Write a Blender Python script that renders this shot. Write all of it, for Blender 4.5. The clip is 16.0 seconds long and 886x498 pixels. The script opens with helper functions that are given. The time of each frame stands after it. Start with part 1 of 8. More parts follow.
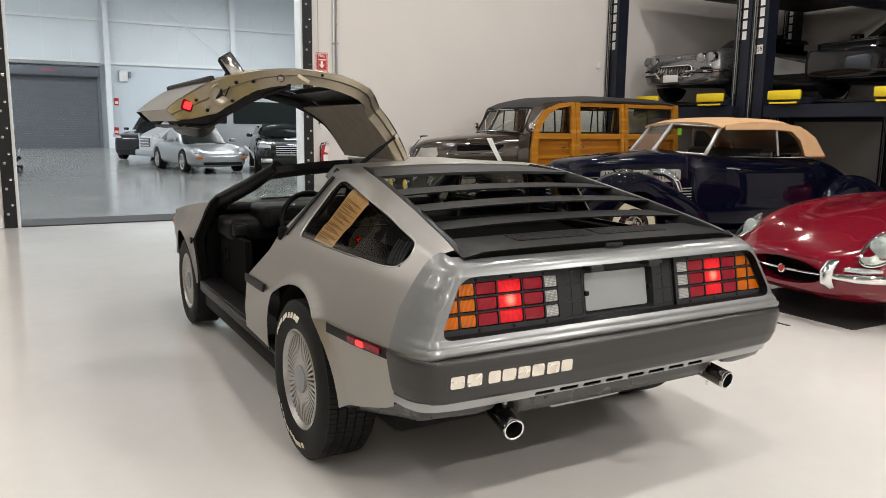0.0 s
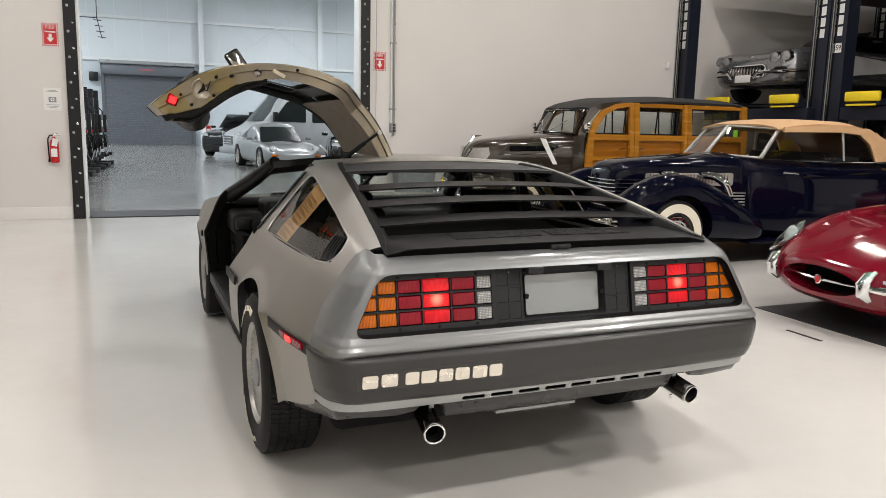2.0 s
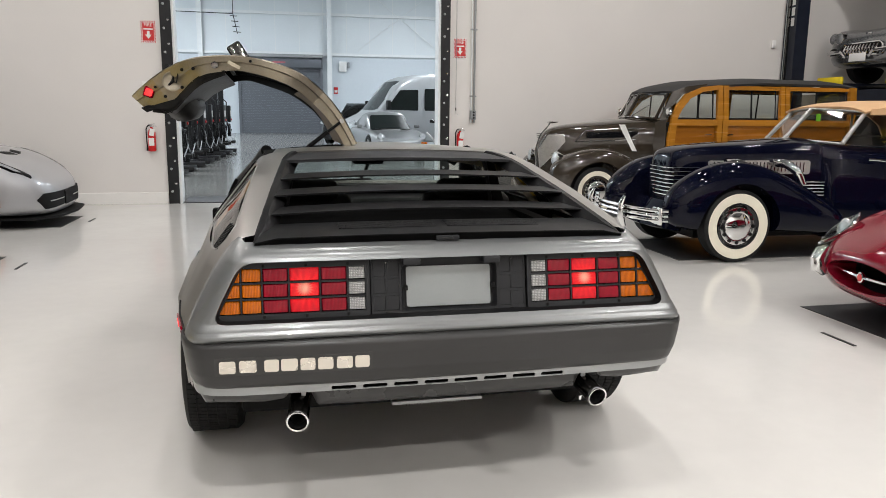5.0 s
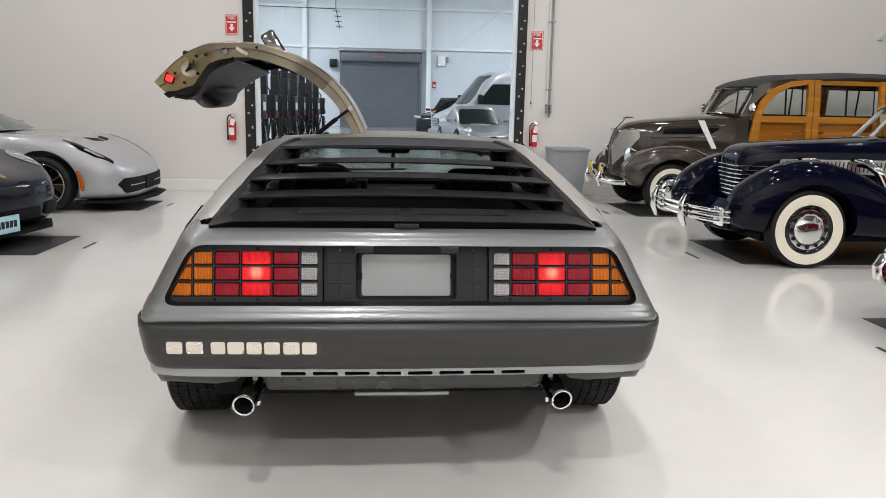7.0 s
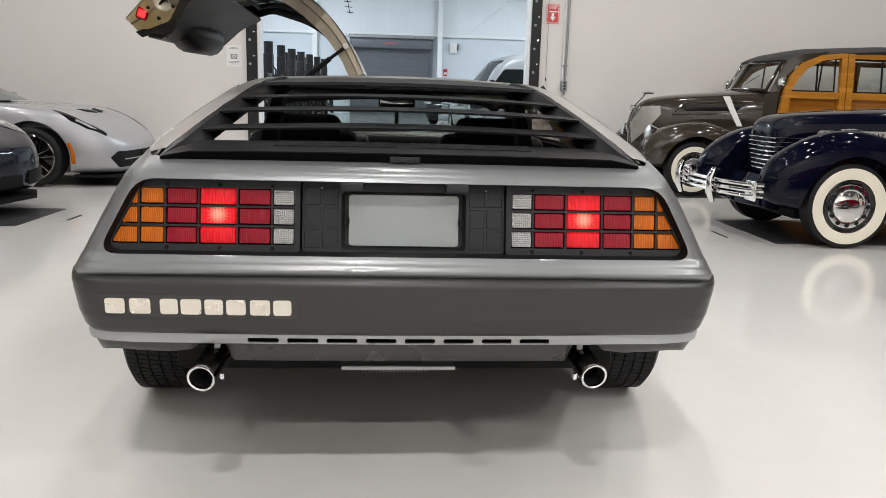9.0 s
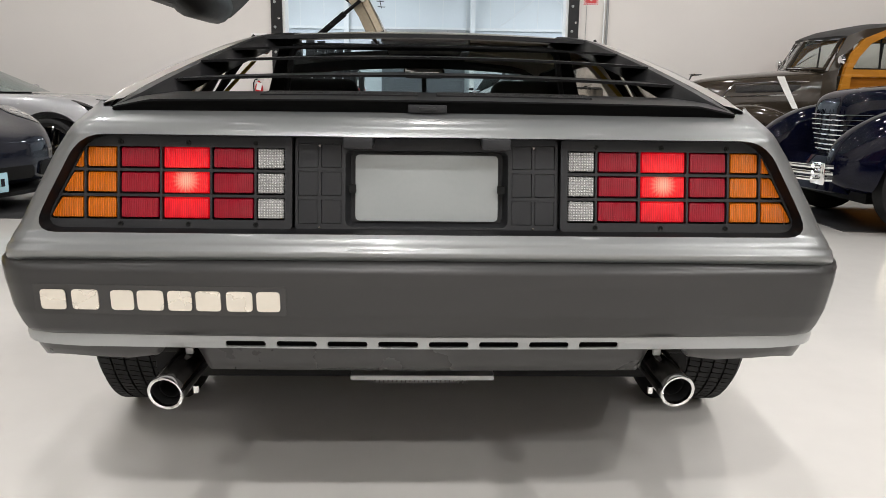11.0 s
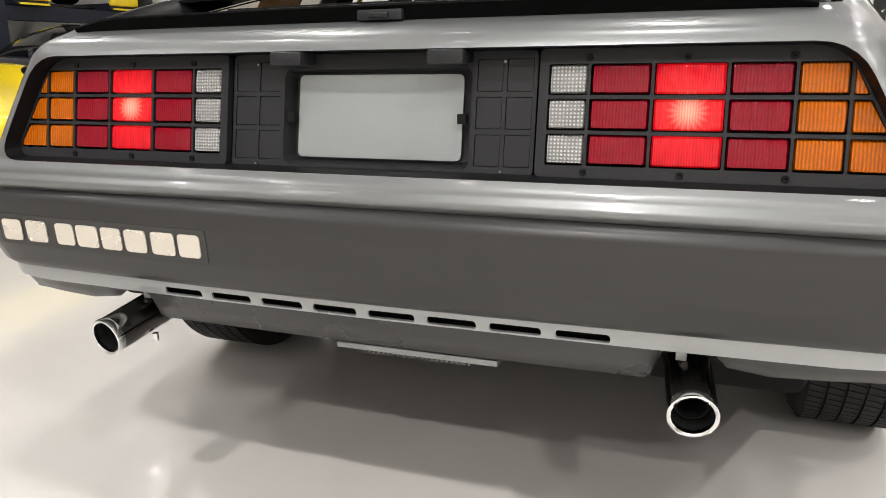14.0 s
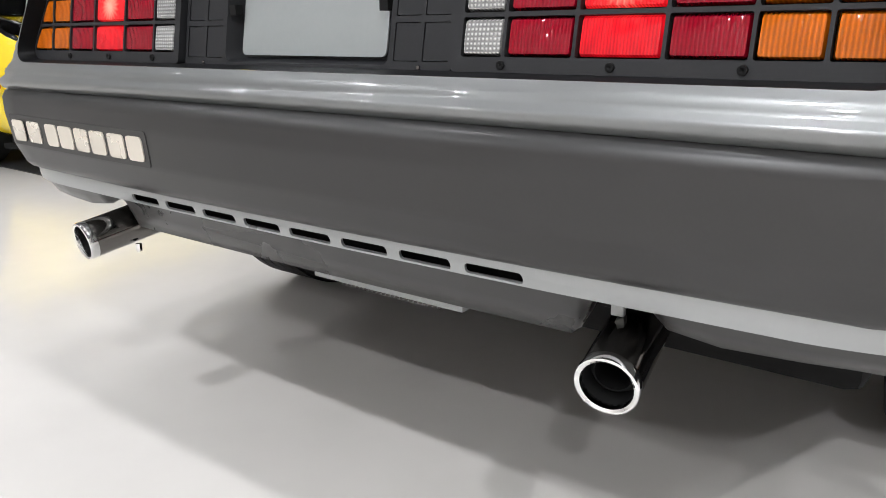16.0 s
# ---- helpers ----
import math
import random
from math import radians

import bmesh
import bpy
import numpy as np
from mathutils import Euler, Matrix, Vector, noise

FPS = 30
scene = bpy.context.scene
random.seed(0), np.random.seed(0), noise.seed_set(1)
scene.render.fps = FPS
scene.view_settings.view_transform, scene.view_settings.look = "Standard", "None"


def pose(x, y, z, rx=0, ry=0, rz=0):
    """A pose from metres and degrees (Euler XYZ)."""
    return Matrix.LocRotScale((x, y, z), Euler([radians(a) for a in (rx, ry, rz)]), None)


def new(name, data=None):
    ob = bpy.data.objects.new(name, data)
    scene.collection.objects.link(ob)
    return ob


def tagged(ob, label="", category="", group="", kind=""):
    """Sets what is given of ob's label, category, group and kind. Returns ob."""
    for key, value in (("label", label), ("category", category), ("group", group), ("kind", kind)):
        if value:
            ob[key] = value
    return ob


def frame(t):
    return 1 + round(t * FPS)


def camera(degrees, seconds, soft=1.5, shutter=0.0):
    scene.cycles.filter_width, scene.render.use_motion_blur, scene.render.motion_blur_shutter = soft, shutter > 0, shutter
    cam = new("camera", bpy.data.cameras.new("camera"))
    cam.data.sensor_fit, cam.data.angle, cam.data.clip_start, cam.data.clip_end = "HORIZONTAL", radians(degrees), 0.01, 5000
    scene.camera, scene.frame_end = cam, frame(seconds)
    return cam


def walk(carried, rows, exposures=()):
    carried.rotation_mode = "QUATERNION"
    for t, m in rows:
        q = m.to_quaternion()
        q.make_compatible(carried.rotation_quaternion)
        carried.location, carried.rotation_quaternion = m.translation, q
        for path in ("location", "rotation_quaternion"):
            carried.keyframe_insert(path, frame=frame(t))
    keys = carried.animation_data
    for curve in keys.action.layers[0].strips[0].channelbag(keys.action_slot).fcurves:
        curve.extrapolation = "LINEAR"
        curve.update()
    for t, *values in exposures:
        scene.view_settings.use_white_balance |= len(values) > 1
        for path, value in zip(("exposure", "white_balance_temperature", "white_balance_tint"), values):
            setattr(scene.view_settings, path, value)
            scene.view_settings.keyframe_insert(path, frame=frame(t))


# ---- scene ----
cam = camera(60.7, 16.0, soft=0.6)
METRES, EYE, TILT, LEAN, TURN = 4.15, 1.36, -0.45, 0.0, -28.7
ROWS = [
    (0.0, 0.0, 0.0, 0.0, 0.11, -8.66, -0.71),
    (0.5, 0.0265, 0.0043, 0.0015, 1.58, -8.63, -0.74),
    (1.0, 0.0651, 0.0036, 0.0017, 3.2, -8.68, -0.91),
    (1.5, 0.0963, 0.0076, -0.0029, 4.94, -8.68, -1.24),
    (2.0, 0.1249, 0.0234, -0.0033, 6.79, -8.68, -1.31),
    (2.5, 0.1503, 0.0344, -0.0006, 8.51, -8.74, -1.25),
    (3.0, 0.19, 0.0373, 0.0015, 10.16, -8.91, -1.15),
    (5.5, 0.3539, 0.0797, 0.0014, 18.92, -9.98, -0.57),
    (6.0, 0.3834, 0.0851, -0.0013, 21.19, -9.98, -0.52),
    (6.5, 0.4052, 0.1091, -0.005, 23.16, -10.12, -0.93),
    (7.0, 0.424, 0.1321, -0.0045, 24.64, -10.31, -1.39),
    (7.5, 0.4373, 0.156, -0.0127, 25.45, -10.29, -1.53),
    (8.0, 0.4201, 0.1768, -0.0291, 25.64, -10.66, -1.65),
    (8.5, 0.398, 0.2028, -0.0447, 25.44, -10.87, -1.79),
    (11.0, 0.336, 0.3297, -0.0901, 27.89, -11.22, -0.99),
    (11.5, 0.3299, 0.3578, -0.0931, 30.29, -12.13, -0.68),
    (12.0, 0.3332, 0.386, -0.0951, 34.12, -13.19, -0.27),
    (12.5, 0.3448, 0.4125, -0.0948, 38.6, -13.47, 0.05),
    (13.0, 0.3595, 0.4361, -0.0973, 43.04, -13.78, 0.22),
    (13.5, 0.3842, 0.459, -0.1065, 46.76, -13.64, 0.3),
    (14.0, 0.4019, 0.484, -0.1122, 50.0, -14.07, 0.61),
    (14.5, 0.4122, 0.5148, -0.1182, 53.62, -14.76, 0.93),
    (15.0, 0.4162, 0.5417, -0.1269, 57.67, -15.37, 0.9),
    (15.5, 0.4175, 0.5653, -0.1372, 61.83, -15.94, 0.51),
    (16.0, 0.4222, 0.589, -0.1415, 66.2, -16.17, 0.3),
]
walk(cam, [(t, pose(-1.871, -1.997, EYE, TILT, LEAN, TURN) @ pose(METRES * x, METRES * y, METRES * z, 90 + pitch, roll, yaw)) for t, x, y, z, yaw, pitch, roll in ROWS],
     [(0.0, -0.05, 6500, 10), (3.0, -0.1, 6450, 10), (7.0, -0.1, 6150, 10), (9.0, -0.06, 6200, 10), (11.0, 0.02, 6280, 10), (13.5, 0.2, 6400, 10), (16.0, 0.24, 5950, 10)])

# ---- light ----
world = bpy.data.worlds.new("world")
scene.world = world
world.use_nodes = True
world.node_tree.nodes["Background"].inputs[0].default_value = (0.75, 0.85, 1.0, 1)
world.node_tree.nodes["Background"].inputs[1].default_value = 0.15
scene.view_settings.exposure = 0.0

CEIL = 6.2
WALL_Y = 9.3


def area_lamp(name, x, y, z, sx, sy, watts, tint):
    data = bpy.data.lights.new(name, "AREA")
    data.shape, data.size, data.size_y = "RECTANGLE", sx, sy
    data.energy, data.color = watts, tint
    ob = new(name, data)
    ob.matrix_world = pose(x, y, z)
    return ob


SHOW_LAMPS = [(x, y) for y in (-6.9, -3.6) for x in (-5.6, -0.4, 4.8)] + [(x, y) for y in (-0.3, 3.2, 6.6) for x in (-6.8, -3.4, 0.0, 3.4, 6.8)]
for lx, ly in SHOW_LAMPS:
    area_lamp("ceiling_light_glow", lx, ly, CEIL - 0.16, 0.24, 0.24, {-6.9: 185, -3.6: 160, -0.3: 60, 3.2: 57, 6.6: 63}[ly] * {-5.6: 0.5, -0.4: 0.95, 4.8: 1.55}.get(lx, {-6.8: 0.6, -3.4: 0.65, 3.4: 1.4, 6.8: 1.4}.get(lx, 0.9) if ly == -0.3 else (0.3 if ly > 6 else 0.7) if lx == 0 else 1.12 if ly > 6 else 1.0), (1.0, 0.955, 0.905))
HALL_LAMPS = [(x, y) for y in (15.0, 25.0, 37.0) for x in (-6.6, 8.0)]
for lx, ly in HALL_LAMPS:
    area_lamp("hall_light_glow", lx, ly, 8.3, 2.4, 1.6, 770, (0.93, 0.97, 1.0))


# ---- materials ----
def material(name, colour, rough=0.5, metal=0.0, vary=0.08, scale=6.0, fine=120.0, bump=0.0, bump_scale=None, rough_vary=0.08,
             coat=0.0, stretch=(1, 1, 1), second=None, emit=None, emit_strength=0.0, ior=1.45, spec=0.5, per_object=0.0, trans=0.0):
    """A surface with two scales of colour variation, uneven gloss and fine relief."""
    m = bpy.data.materials.new(name)
    m.use_nodes = True
    nt = m.node_tree
    b = nt.nodes["Principled BSDF"]
    link = nt.links.new
    co = nt.nodes.new("ShaderNodeTexCoord")
    mp = nt.nodes.new("ShaderNodeMapping")
    mp.inputs["Scale"].default_value = stretch
    link(co.outputs["Object"], mp.inputs["Vector"])
    big, small = nt.nodes.new("ShaderNodeTexNoise"), nt.nodes.new("ShaderNodeTexNoise")
    big.inputs["Scale"].default_value, small.inputs["Scale"].default_value = scale, fine
    big.inputs["Detail"].default_value, small.inputs["Detail"].default_value = 5, 3
    link(mp.outputs[0], big.inputs["Vector"])
    link(mp.outputs[0], small.inputs["Vector"])
    both = nt.nodes.new("ShaderNodeMix")
    both.inputs[0].default_value = 0.35
    link(big.outputs[0], both.inputs[2])
    link(small.outputs[0], both.inputs[3])
    ramp = nt.nodes.new("ShaderNodeValToRGB")
    lo = tuple(c * (1 - vary) for c in colour)
    hi = second or tuple(min(1, c * (1 + vary)) for c in colour)
    ramp.color_ramp.elements[0].position, ramp.color_ramp.elements[1].position = 0.32, 0.68
    ramp.color_ramp.elements[0].color, ramp.color_ramp.elements[1].color = (*lo, 1), (*hi, 1)
    link(both.outputs[0], ramp.inputs[0])
    out = ramp.outputs[0]
    if per_object:
        info = nt.nodes.new("ShaderNodeObjectInfo")
        hsv = nt.nodes.new("ShaderNodeHueSaturation")
        rng = nt.nodes.new("ShaderNodeMapRange")
        rng.inputs[3].default_value, rng.inputs[4].default_value = 1 - per_object, 1 + per_object
        link(info.outputs["Random"], rng.inputs[0])
        link(rng.outputs[0], hsv.inputs["Value"])
        link(out, hsv.inputs["Color"])
        out = hsv.outputs[0]
    link(out, b.inputs["Base Color"])
    rr = nt.nodes.new("ShaderNodeMapRange")
    rr.inputs[3].default_value, rr.inputs[4].default_value = max(0.02, rough - rough_vary), min(1, rough + rough_vary)
    link(big.outputs[0], rr.inputs[0])
    link(rr.outputs[0], b.inputs["Roughness"])
    b.inputs["Metallic"].default_value = metal
    b.inputs["IOR"].default_value = ior
    b.inputs["Specular IOR Level"].default_value = spec
    b.inputs["Coat Weight"].default_value = coat
    b.inputs["Coat Roughness"].default_value = 0.04
    b.inputs["Transmission Weight"].default_value = trans
    if bump:
        bp = nt.nodes.new("ShaderNodeBump")
        bp.inputs["Strength"].default_value, bp.inputs["Distance"].default_value = bump, 0.002
        tex = small
        if bump_scale:
            tex = nt.nodes.new("ShaderNodeTexNoise")
            tex.inputs["Scale"].default_value = bump_scale
            link(mp.outputs[0], tex.inputs["Vector"])
        link(tex.outputs[0], bp.inputs["Height"])
        link(bp.outputs[0], b.inputs["Normal"])
    if emit:
        b.inputs["Emission Color"].default_value = (*emit, 1)
        b.inputs["Emission Strength"].default_value = emit_strength
    return m


def glass(name, tint, rough=0.0, opacity=0.0):
    """A thin pane: mostly clear, with a mirror's gloss at its face."""
    m = bpy.data.materials.new(name)
    m.use_nodes = True
    nt = m.node_tree
    nt.nodes.remove(nt.nodes["Principled BSDF"])
    clear, shine, fres, mix = (nt.nodes.new(k) for k in ("ShaderNodeBsdfTransparent", "ShaderNodeBsdfGlossy", "ShaderNodeLayerWeight", "ShaderNodeMixShader"))
    clear.inputs[0].default_value = (*tint, 1)
    shine.inputs["Roughness"].default_value = rough
    fres.inputs[0].default_value = 0.5
    power, gain = nt.nodes.new("ShaderNodeMath"), nt.nodes.new("ShaderNodeMath")
    power.operation, gain.operation = "POWER", "MULTIPLY_ADD"
    power.inputs[1].default_value = 5.0
    gain.inputs[1].default_value, gain.inputs[2].default_value = 0.9, 0.05
    nt.links.new(fres.outputs["Facing"], power.inputs[0])
    nt.links.new(power.outputs[0], gain.inputs[0])
    nt.links.new(gain.outputs[0], mix.inputs[0])
    nt.links.new(clear.outputs[0], mix.inputs[1])
    nt.links.new(shine.outputs[0], mix.inputs[2])
    nt.links.new(mix.outputs[0], nt.nodes["Material Output"].inputs[0])
    return m


def lens(name, colour, glow=0.0, rib=41.0, rough=0.12, bulb=None, depth=0.18, grid=False, relief=0.3):
    """Moulded lamp plastic with a fine prism pattern; lit ones glow most in front of their bulb."""
    m = material(name, colour, rough, vary=0.12, scale=25, fine=300, coat=0.35, spec=0.1, emit=colour if glow else None, emit_strength=glow)
    nt = m.node_tree
    b = nt.nodes["Principled BSDF"]
    link = nt.links.new
    co = nt.nodes.new("ShaderNodeTexCoord")
    waves = []
    for axis in ("X", "Z"):
        w = nt.nodes.new("ShaderNodeTexWave")
        w.bands_direction = axis
        w.inputs["Scale"].default_value = rib
        link(co.outputs["Object"], w.inputs["Vector"])
        waves.append(w)
    mul = nt.nodes.new("ShaderNodeMath")
    mul.operation = "MULTIPLY"
    link(waves[0].outputs["Fac"], mul.inputs[0])
    if grid:
        link(waves[1].outputs["Fac"], mul.inputs[1])
    else:
        mul.inputs[1].default_value = 1.0
    bp = nt.nodes.new("ShaderNodeBump")
    bp.inputs["Strength"].default_value, bp.inputs["Distance"].default_value = relief, 0.002
    link(mul.outputs[0], bp.inputs["Height"])
    link(bp.outputs[0], b.inputs["Normal"])
    # the outer skin is glossy and slightly wavy
    skin, wavy = nt.nodes.new("ShaderNodeTexNoise"), nt.nodes.new("ShaderNodeBump")
    skin.inputs["Scale"].default_value = 38.0
    wavy.inputs["Strength"].default_value, wavy.inputs["Distance"].default_value = 0.9, 0.004
    link(co.outputs["Object"], skin.inputs["Vector"])
    link(skin.outputs["Fac"], wavy.inputs["Height"])
    link(wavy.outputs[0], b.inputs["Coat Normal"])
    b.inputs["Coat Weight"].default_value, b.inputs["Coat Roughness"].default_value = 0.5, 0.06
    old = b.inputs["Base Color"].links[0].from_socket
    shade = nt.nodes.new("ShaderNodeMix")
    shade.data_type, shade.blend_type = "RGBA", "MULTIPLY"
    tone = nt.nodes.new("ShaderNodeMapRange")
    tone.inputs[3].default_value, tone.inputs[4].default_value = 1 - depth, 1 + depth
    link(mul.outputs[0], tone.inputs[0])
    shade.inputs[0].default_value = 1.0
    link(old, shade.inputs[6])
    link(tone.outputs[0], shade.inputs[7])
    link(shade.outputs[2], b.inputs["Base Color"])
    if bulb:
        sep = nt.nodes.new("ShaderNodeSeparateXYZ")
        link(co.outputs["Object"], sep.inputs[0])
        ax = nt.nodes.new("ShaderNodeMath")
        ax.operation = "ABSOLUTE"
        link(sep.outputs[0], ax.inputs[0])
        comb = nt.nodes.new("ShaderNodeCombineXYZ")
        link(ax.outputs[0], comb.inputs[0])
        link(sep.outputs[2], comb.inputs[2])
        dist = nt.nodes.new("ShaderNodeVectorMath")
        dist.operation = "DISTANCE"
        dist.inputs[1].default_value = (bulb[0], 0, bulb[1])
        link(comb.outputs[0], dist.inputs[0])
        # rays of the fluted reflector
        off = nt.nodes.new("ShaderNodeVectorMath")
        off.operation = "SUBTRACT"
        off.inputs[1].default_value = (bulb[0], 0, bulb[1])
        link(comb.outputs[0], off.inputs[0])
        part_xyz = nt.nodes.new("ShaderNodeSeparateXYZ")
        link(off.outputs[0], part_xyz.inputs[0])
        steps_ = [nt.nodes.new("ShaderNodeMath") for _ in range(5)]
        for node, op in zip(steps_, ("ARCTAN2", "MULTIPLY", "SINE", "MULTIPLY_ADD", "MULTIPLY")):
            node.operation = op
        link(part_xyz.outputs[2], steps_[0].inputs[0])
        link(part_xyz.outputs[0], steps_[0].inputs[1])
        link(steps_[0].outputs[0], steps_[1].inputs[0])
        steps_[1].inputs[1].default_value = 18.0
        link(steps_[1].outputs[0], steps_[2].inputs[0])
        link(steps_[2].outputs[0], steps_[3].inputs[0])
        steps_[3].inputs[1].default_value, steps_[3].inputs[2].default_value = 0.11, 1.0
        link(steps_[3].outputs[0], steps_[4].inputs[0])
        link(dist.outputs["Value"], steps_[4].inputs[1])
        ramp = nt.nodes.new("ShaderNodeValToRGB")
        e = ramp.color_ramp.elements
        e[0].position, e[0].color = 0.006, (1.0, 0.62, 0.40, 1)
        e[1].position, e[1].color = 0.09, (0.30, 0.002, 0.006, 1)
        mid = e.new(0.026)
        mid.color = (1.0, 0.03, 0.025, 1)
        far = e.new(0.05)
        far.color = (0.75, 0.006, 0.012, 1)
        link(steps_[4].outputs[0], ramp.inputs[0])
        link(ramp.outputs[0], b.inputs["Emission Color"])
        st = nt.nodes.new("ShaderNodeMapRange")
        st.inputs[3].default_value, st.inputs[4].default_value = glow * 0.75, glow * 1.25
        link(mul.outputs[0], st.inputs[0])
        link(st.outputs[0], b.inputs["Emission Strength"])
    return m


M = {}
M["wall"] = material("wall_paint", (0.70, 0.67, 0.64), 0.55, vary=0.025, scale=1.2, fine=60, bump=0.05, bump_scale=220)
M["baseboard"] = material("baseboard_paint", (0.78, 0.76, 0.73), 0.4, vary=0.03)
M["ceiling"] = material("ceiling_paint", (0.11, 0.11, 0.115), 0.8, vary=0.05, scale=2)
M["hallceiling"] = material("hall_roof_deck", (0.70, 0.72, 0.73), 0.6, vary=0.05, scale=2)
M["epoxy"] = material("epoxy_floor", (0.625, 0.607, 0.575), 0.17, vary=0.035, scale=0.9, fine=9, rough_vary=0.05, bump=0.03, bump_scale=6, coat=0.25)
M["concrete"] = material("sealed_concrete", (0.25, 0.25, 0.237), 0.16, vary=0.16, scale=0.7, fine=7, rough_vary=0.07, bump=0.03, bump_scale=5)
M["siding"] = material("white_siding", (0.74, 0.78, 0.80), 0.5, vary=0.03, scale=0.6, fine=12)
M["hallblock"] = material("painted_lower_wall", (0.62, 0.67, 0.71), 0.45, vary=0.03, scale=0.5, fine=8)
M["steelwhite"] = material("white_girt", (0.80, 0.82, 0.82), 0.4, vary=0.03)
M["rolldoor"] = material("grey_door_slats", (0.13, 0.14, 0.157), 0.45, metal=0.2, vary=0.07, scale=3, fine=40)
M["blacksteel"] = material("black_steel", (0.012, 0.012, 0.013), 0.42, spec=0.35, vary=0.25, scale=8, fine=90, bump=0.05)
M["navysteel"] = material("navy_steel", (0.012, 0.015, 0.026), 0.38, spec=0.35, vary=0.2, scale=7, fine=90)
M["threshold"] = material("threshold_rubber", (0.035, 0.035, 0.038), 0.6, vary=0.2, scale=9)
M["mat"] = material("drip_mat", (0.035, 0.035, 0.036), 0.45, vary=0.2, scale=5, fine=60, bump=0.1)
M["stainless"] = material("brushed_stainless", (0.395, 0.380, 0.357), 0.41, metal=1.0, vary=0.035, scale=1.3, fine=260, rough_vary=0.025, stretch=(1, 1, 2))
M["brass_jamb"] = material("clear_coated_jamb", (0.31, 0.262, 0.185), 0.40, metal=0.8, vary=0.12, scale=7, second=(0.36, 0.325, 0.26))
M["jamb_yellow"] = material("yellowed_jamb", (0.34, 0.255, 0.085), 0.42, metal=0.5, vary=0.2, scale=9, second=(0.33, 0.29, 0.20))
M["silverpaint"] = material("silver_fascia_paint", (0.188, 0.193, 0.193), 0.33, metal=0.5, vary=0.03, scale=4, fine=400, coat=0.45)
M["urethane"] = material("dark_grey_bumper", (0.0275, 0.027, 0.0265), 0.34, spec=0.5, vary=0.06, scale=5, fine=260)
M["belt"] = material("yellow_webbing", (0.33, 0.22, 0.015), 0.6, vary=0.12, scale=30, fine=300, bump=0.1)
M["mirror_pane"] = material("mirror_pane", (0.40, 0.39, 0.37), 0.08, metal=1.0, vary=0.02)
M["fadedred"] = material("faded_red", (0.42, 0.10, 0.12), 0.5, vary=0.3, scale=8)
M["valance"] = material("grey_valance", (0.038, 0.0375, 0.037), 0.28, vary=0.07, scale=6, fine=200)
M["strip"] = material("pale_grey_strip", (0.34, 0.35, 0.35), 0.30, vary=0.03, metal=0.5)
M["plastic"] = material("black_plastic", (0.010, 0.010, 0.0105), 0.45, spec=0.22, vary=0.18, scale=14, fine=300, bump=0.08, bump_scale=500)
M["satin"] = material("satin_black", (0.0075, 0.0075, 0.008), 0.34, spec=0.09, vary=0.15, scale=10, fine=200, bump=0.04)
M["panelgrey"] = material("charcoal_panel", (0.018, 0.0185, 0.02), 0.5, spec=0.3, vary=0.12, scale=12, fine=250, bump=0.06)
M["plate"] = material("blank_plate", (0.27, 0.285, 0.285), 0.13, vary=0.03, scale=8)
M["rubber"] = material("tyre_rubber", (0.011, 0.011, 0.011), 0.62, spec=0.25, vary=0.25, scale=18, fine=200, bump=0.08)
M["alloy"] = material("silver_alloy", (0.42, 0.41, 0.39), 0.35, metal=0.8, vary=0.08, scale=20, second=(0.5, 0.49, 0.47))
M["chrome"] = material("chrome", (0.80, 0.80, 0.80), 0.06, metal=1.0, vary=0.03, rough_vary=0.03)
M["darkchrome"] = material("smoked_chrome", (0.22, 0.21, 0.20), 0.10, metal=1.0, vary=0.1, scale=20)
# near-black for sooty metal, and for shade painted into recesses, gaps and openings
M["soot_shade"] = material("sooty_steel", (0.006, 0.006, 0.006), 0.7, spec=0.2, vary=0.3, scale=40)
M["creamletter"] = material("cream_letter", (0.72, 0.67, 0.585), 0.28, metal=0.55, vary=0.03)
M["red_lens"] = lens("red_lens", (0.21, 0.0006, 0.010), rib=70, depth=0.16)
M["red_lit"] = lens("red_lens_lit", (0.30, 0.001, 0.006), glow=0.65, rib=85, depth=0.12, bulb=(0.485, 0.797))
M["amber_lens"] = lens("amber_lens", (0.44, 0.10, 0.0012), rib=66, depth=0.26, relief=0.5)
M["clear_lens"] = lens("clear_lens", (0.42, 0.42, 0.41), rib=58, depth=0.5, grid=True, relief=0.9)
M["glass"] = glass("clear_glass", (0.86, 0.9, 0.88))
M["smoke"] = glass("smoked_glass", (0.67, 0.64, 0.59))
M["dark_glass"] = glass("dark_glass", (0.16, 0.17, 0.17))
M["leather"] = material("black_leather", (0.0095, 0.009, 0.009), 0.42, spec=0.14, vary=0.2, scale=20, fine=180, bump=0.15, bump_scale=160)
M["carpet"] = material("dark_carpet", (0.0045, 0.0045, 0.0045), 0.9, spec=0.1, vary=0.3, scale=60, fine=400, bump=0.2)
M["paper"] = material("aged_paper", (0.90, 0.50, 0.18), 0.7, vary=0.2, scale=9, second=(0.92, 0.70, 0.38))
M["ink"] = material("faded_ink", (0.40, 0.23, 0.09), 0.8)
M["white"] = material("white_enamel", (0.78, 0.77, 0.75), 0.4, vary=0.03)
M["red"] = material("red_enamel", (0.55, 0.012, 0.014), 0.3, vary=0.08, coat=0.4)
M["yellow"] = material("yellow_paint", (0.82, 0.62, 0.02), 0.4, vary=0.06, scale=14)
M["greybin"] = material("grey_plastic", (0.26, 0.27, 0.28), 0.5, vary=0.08)
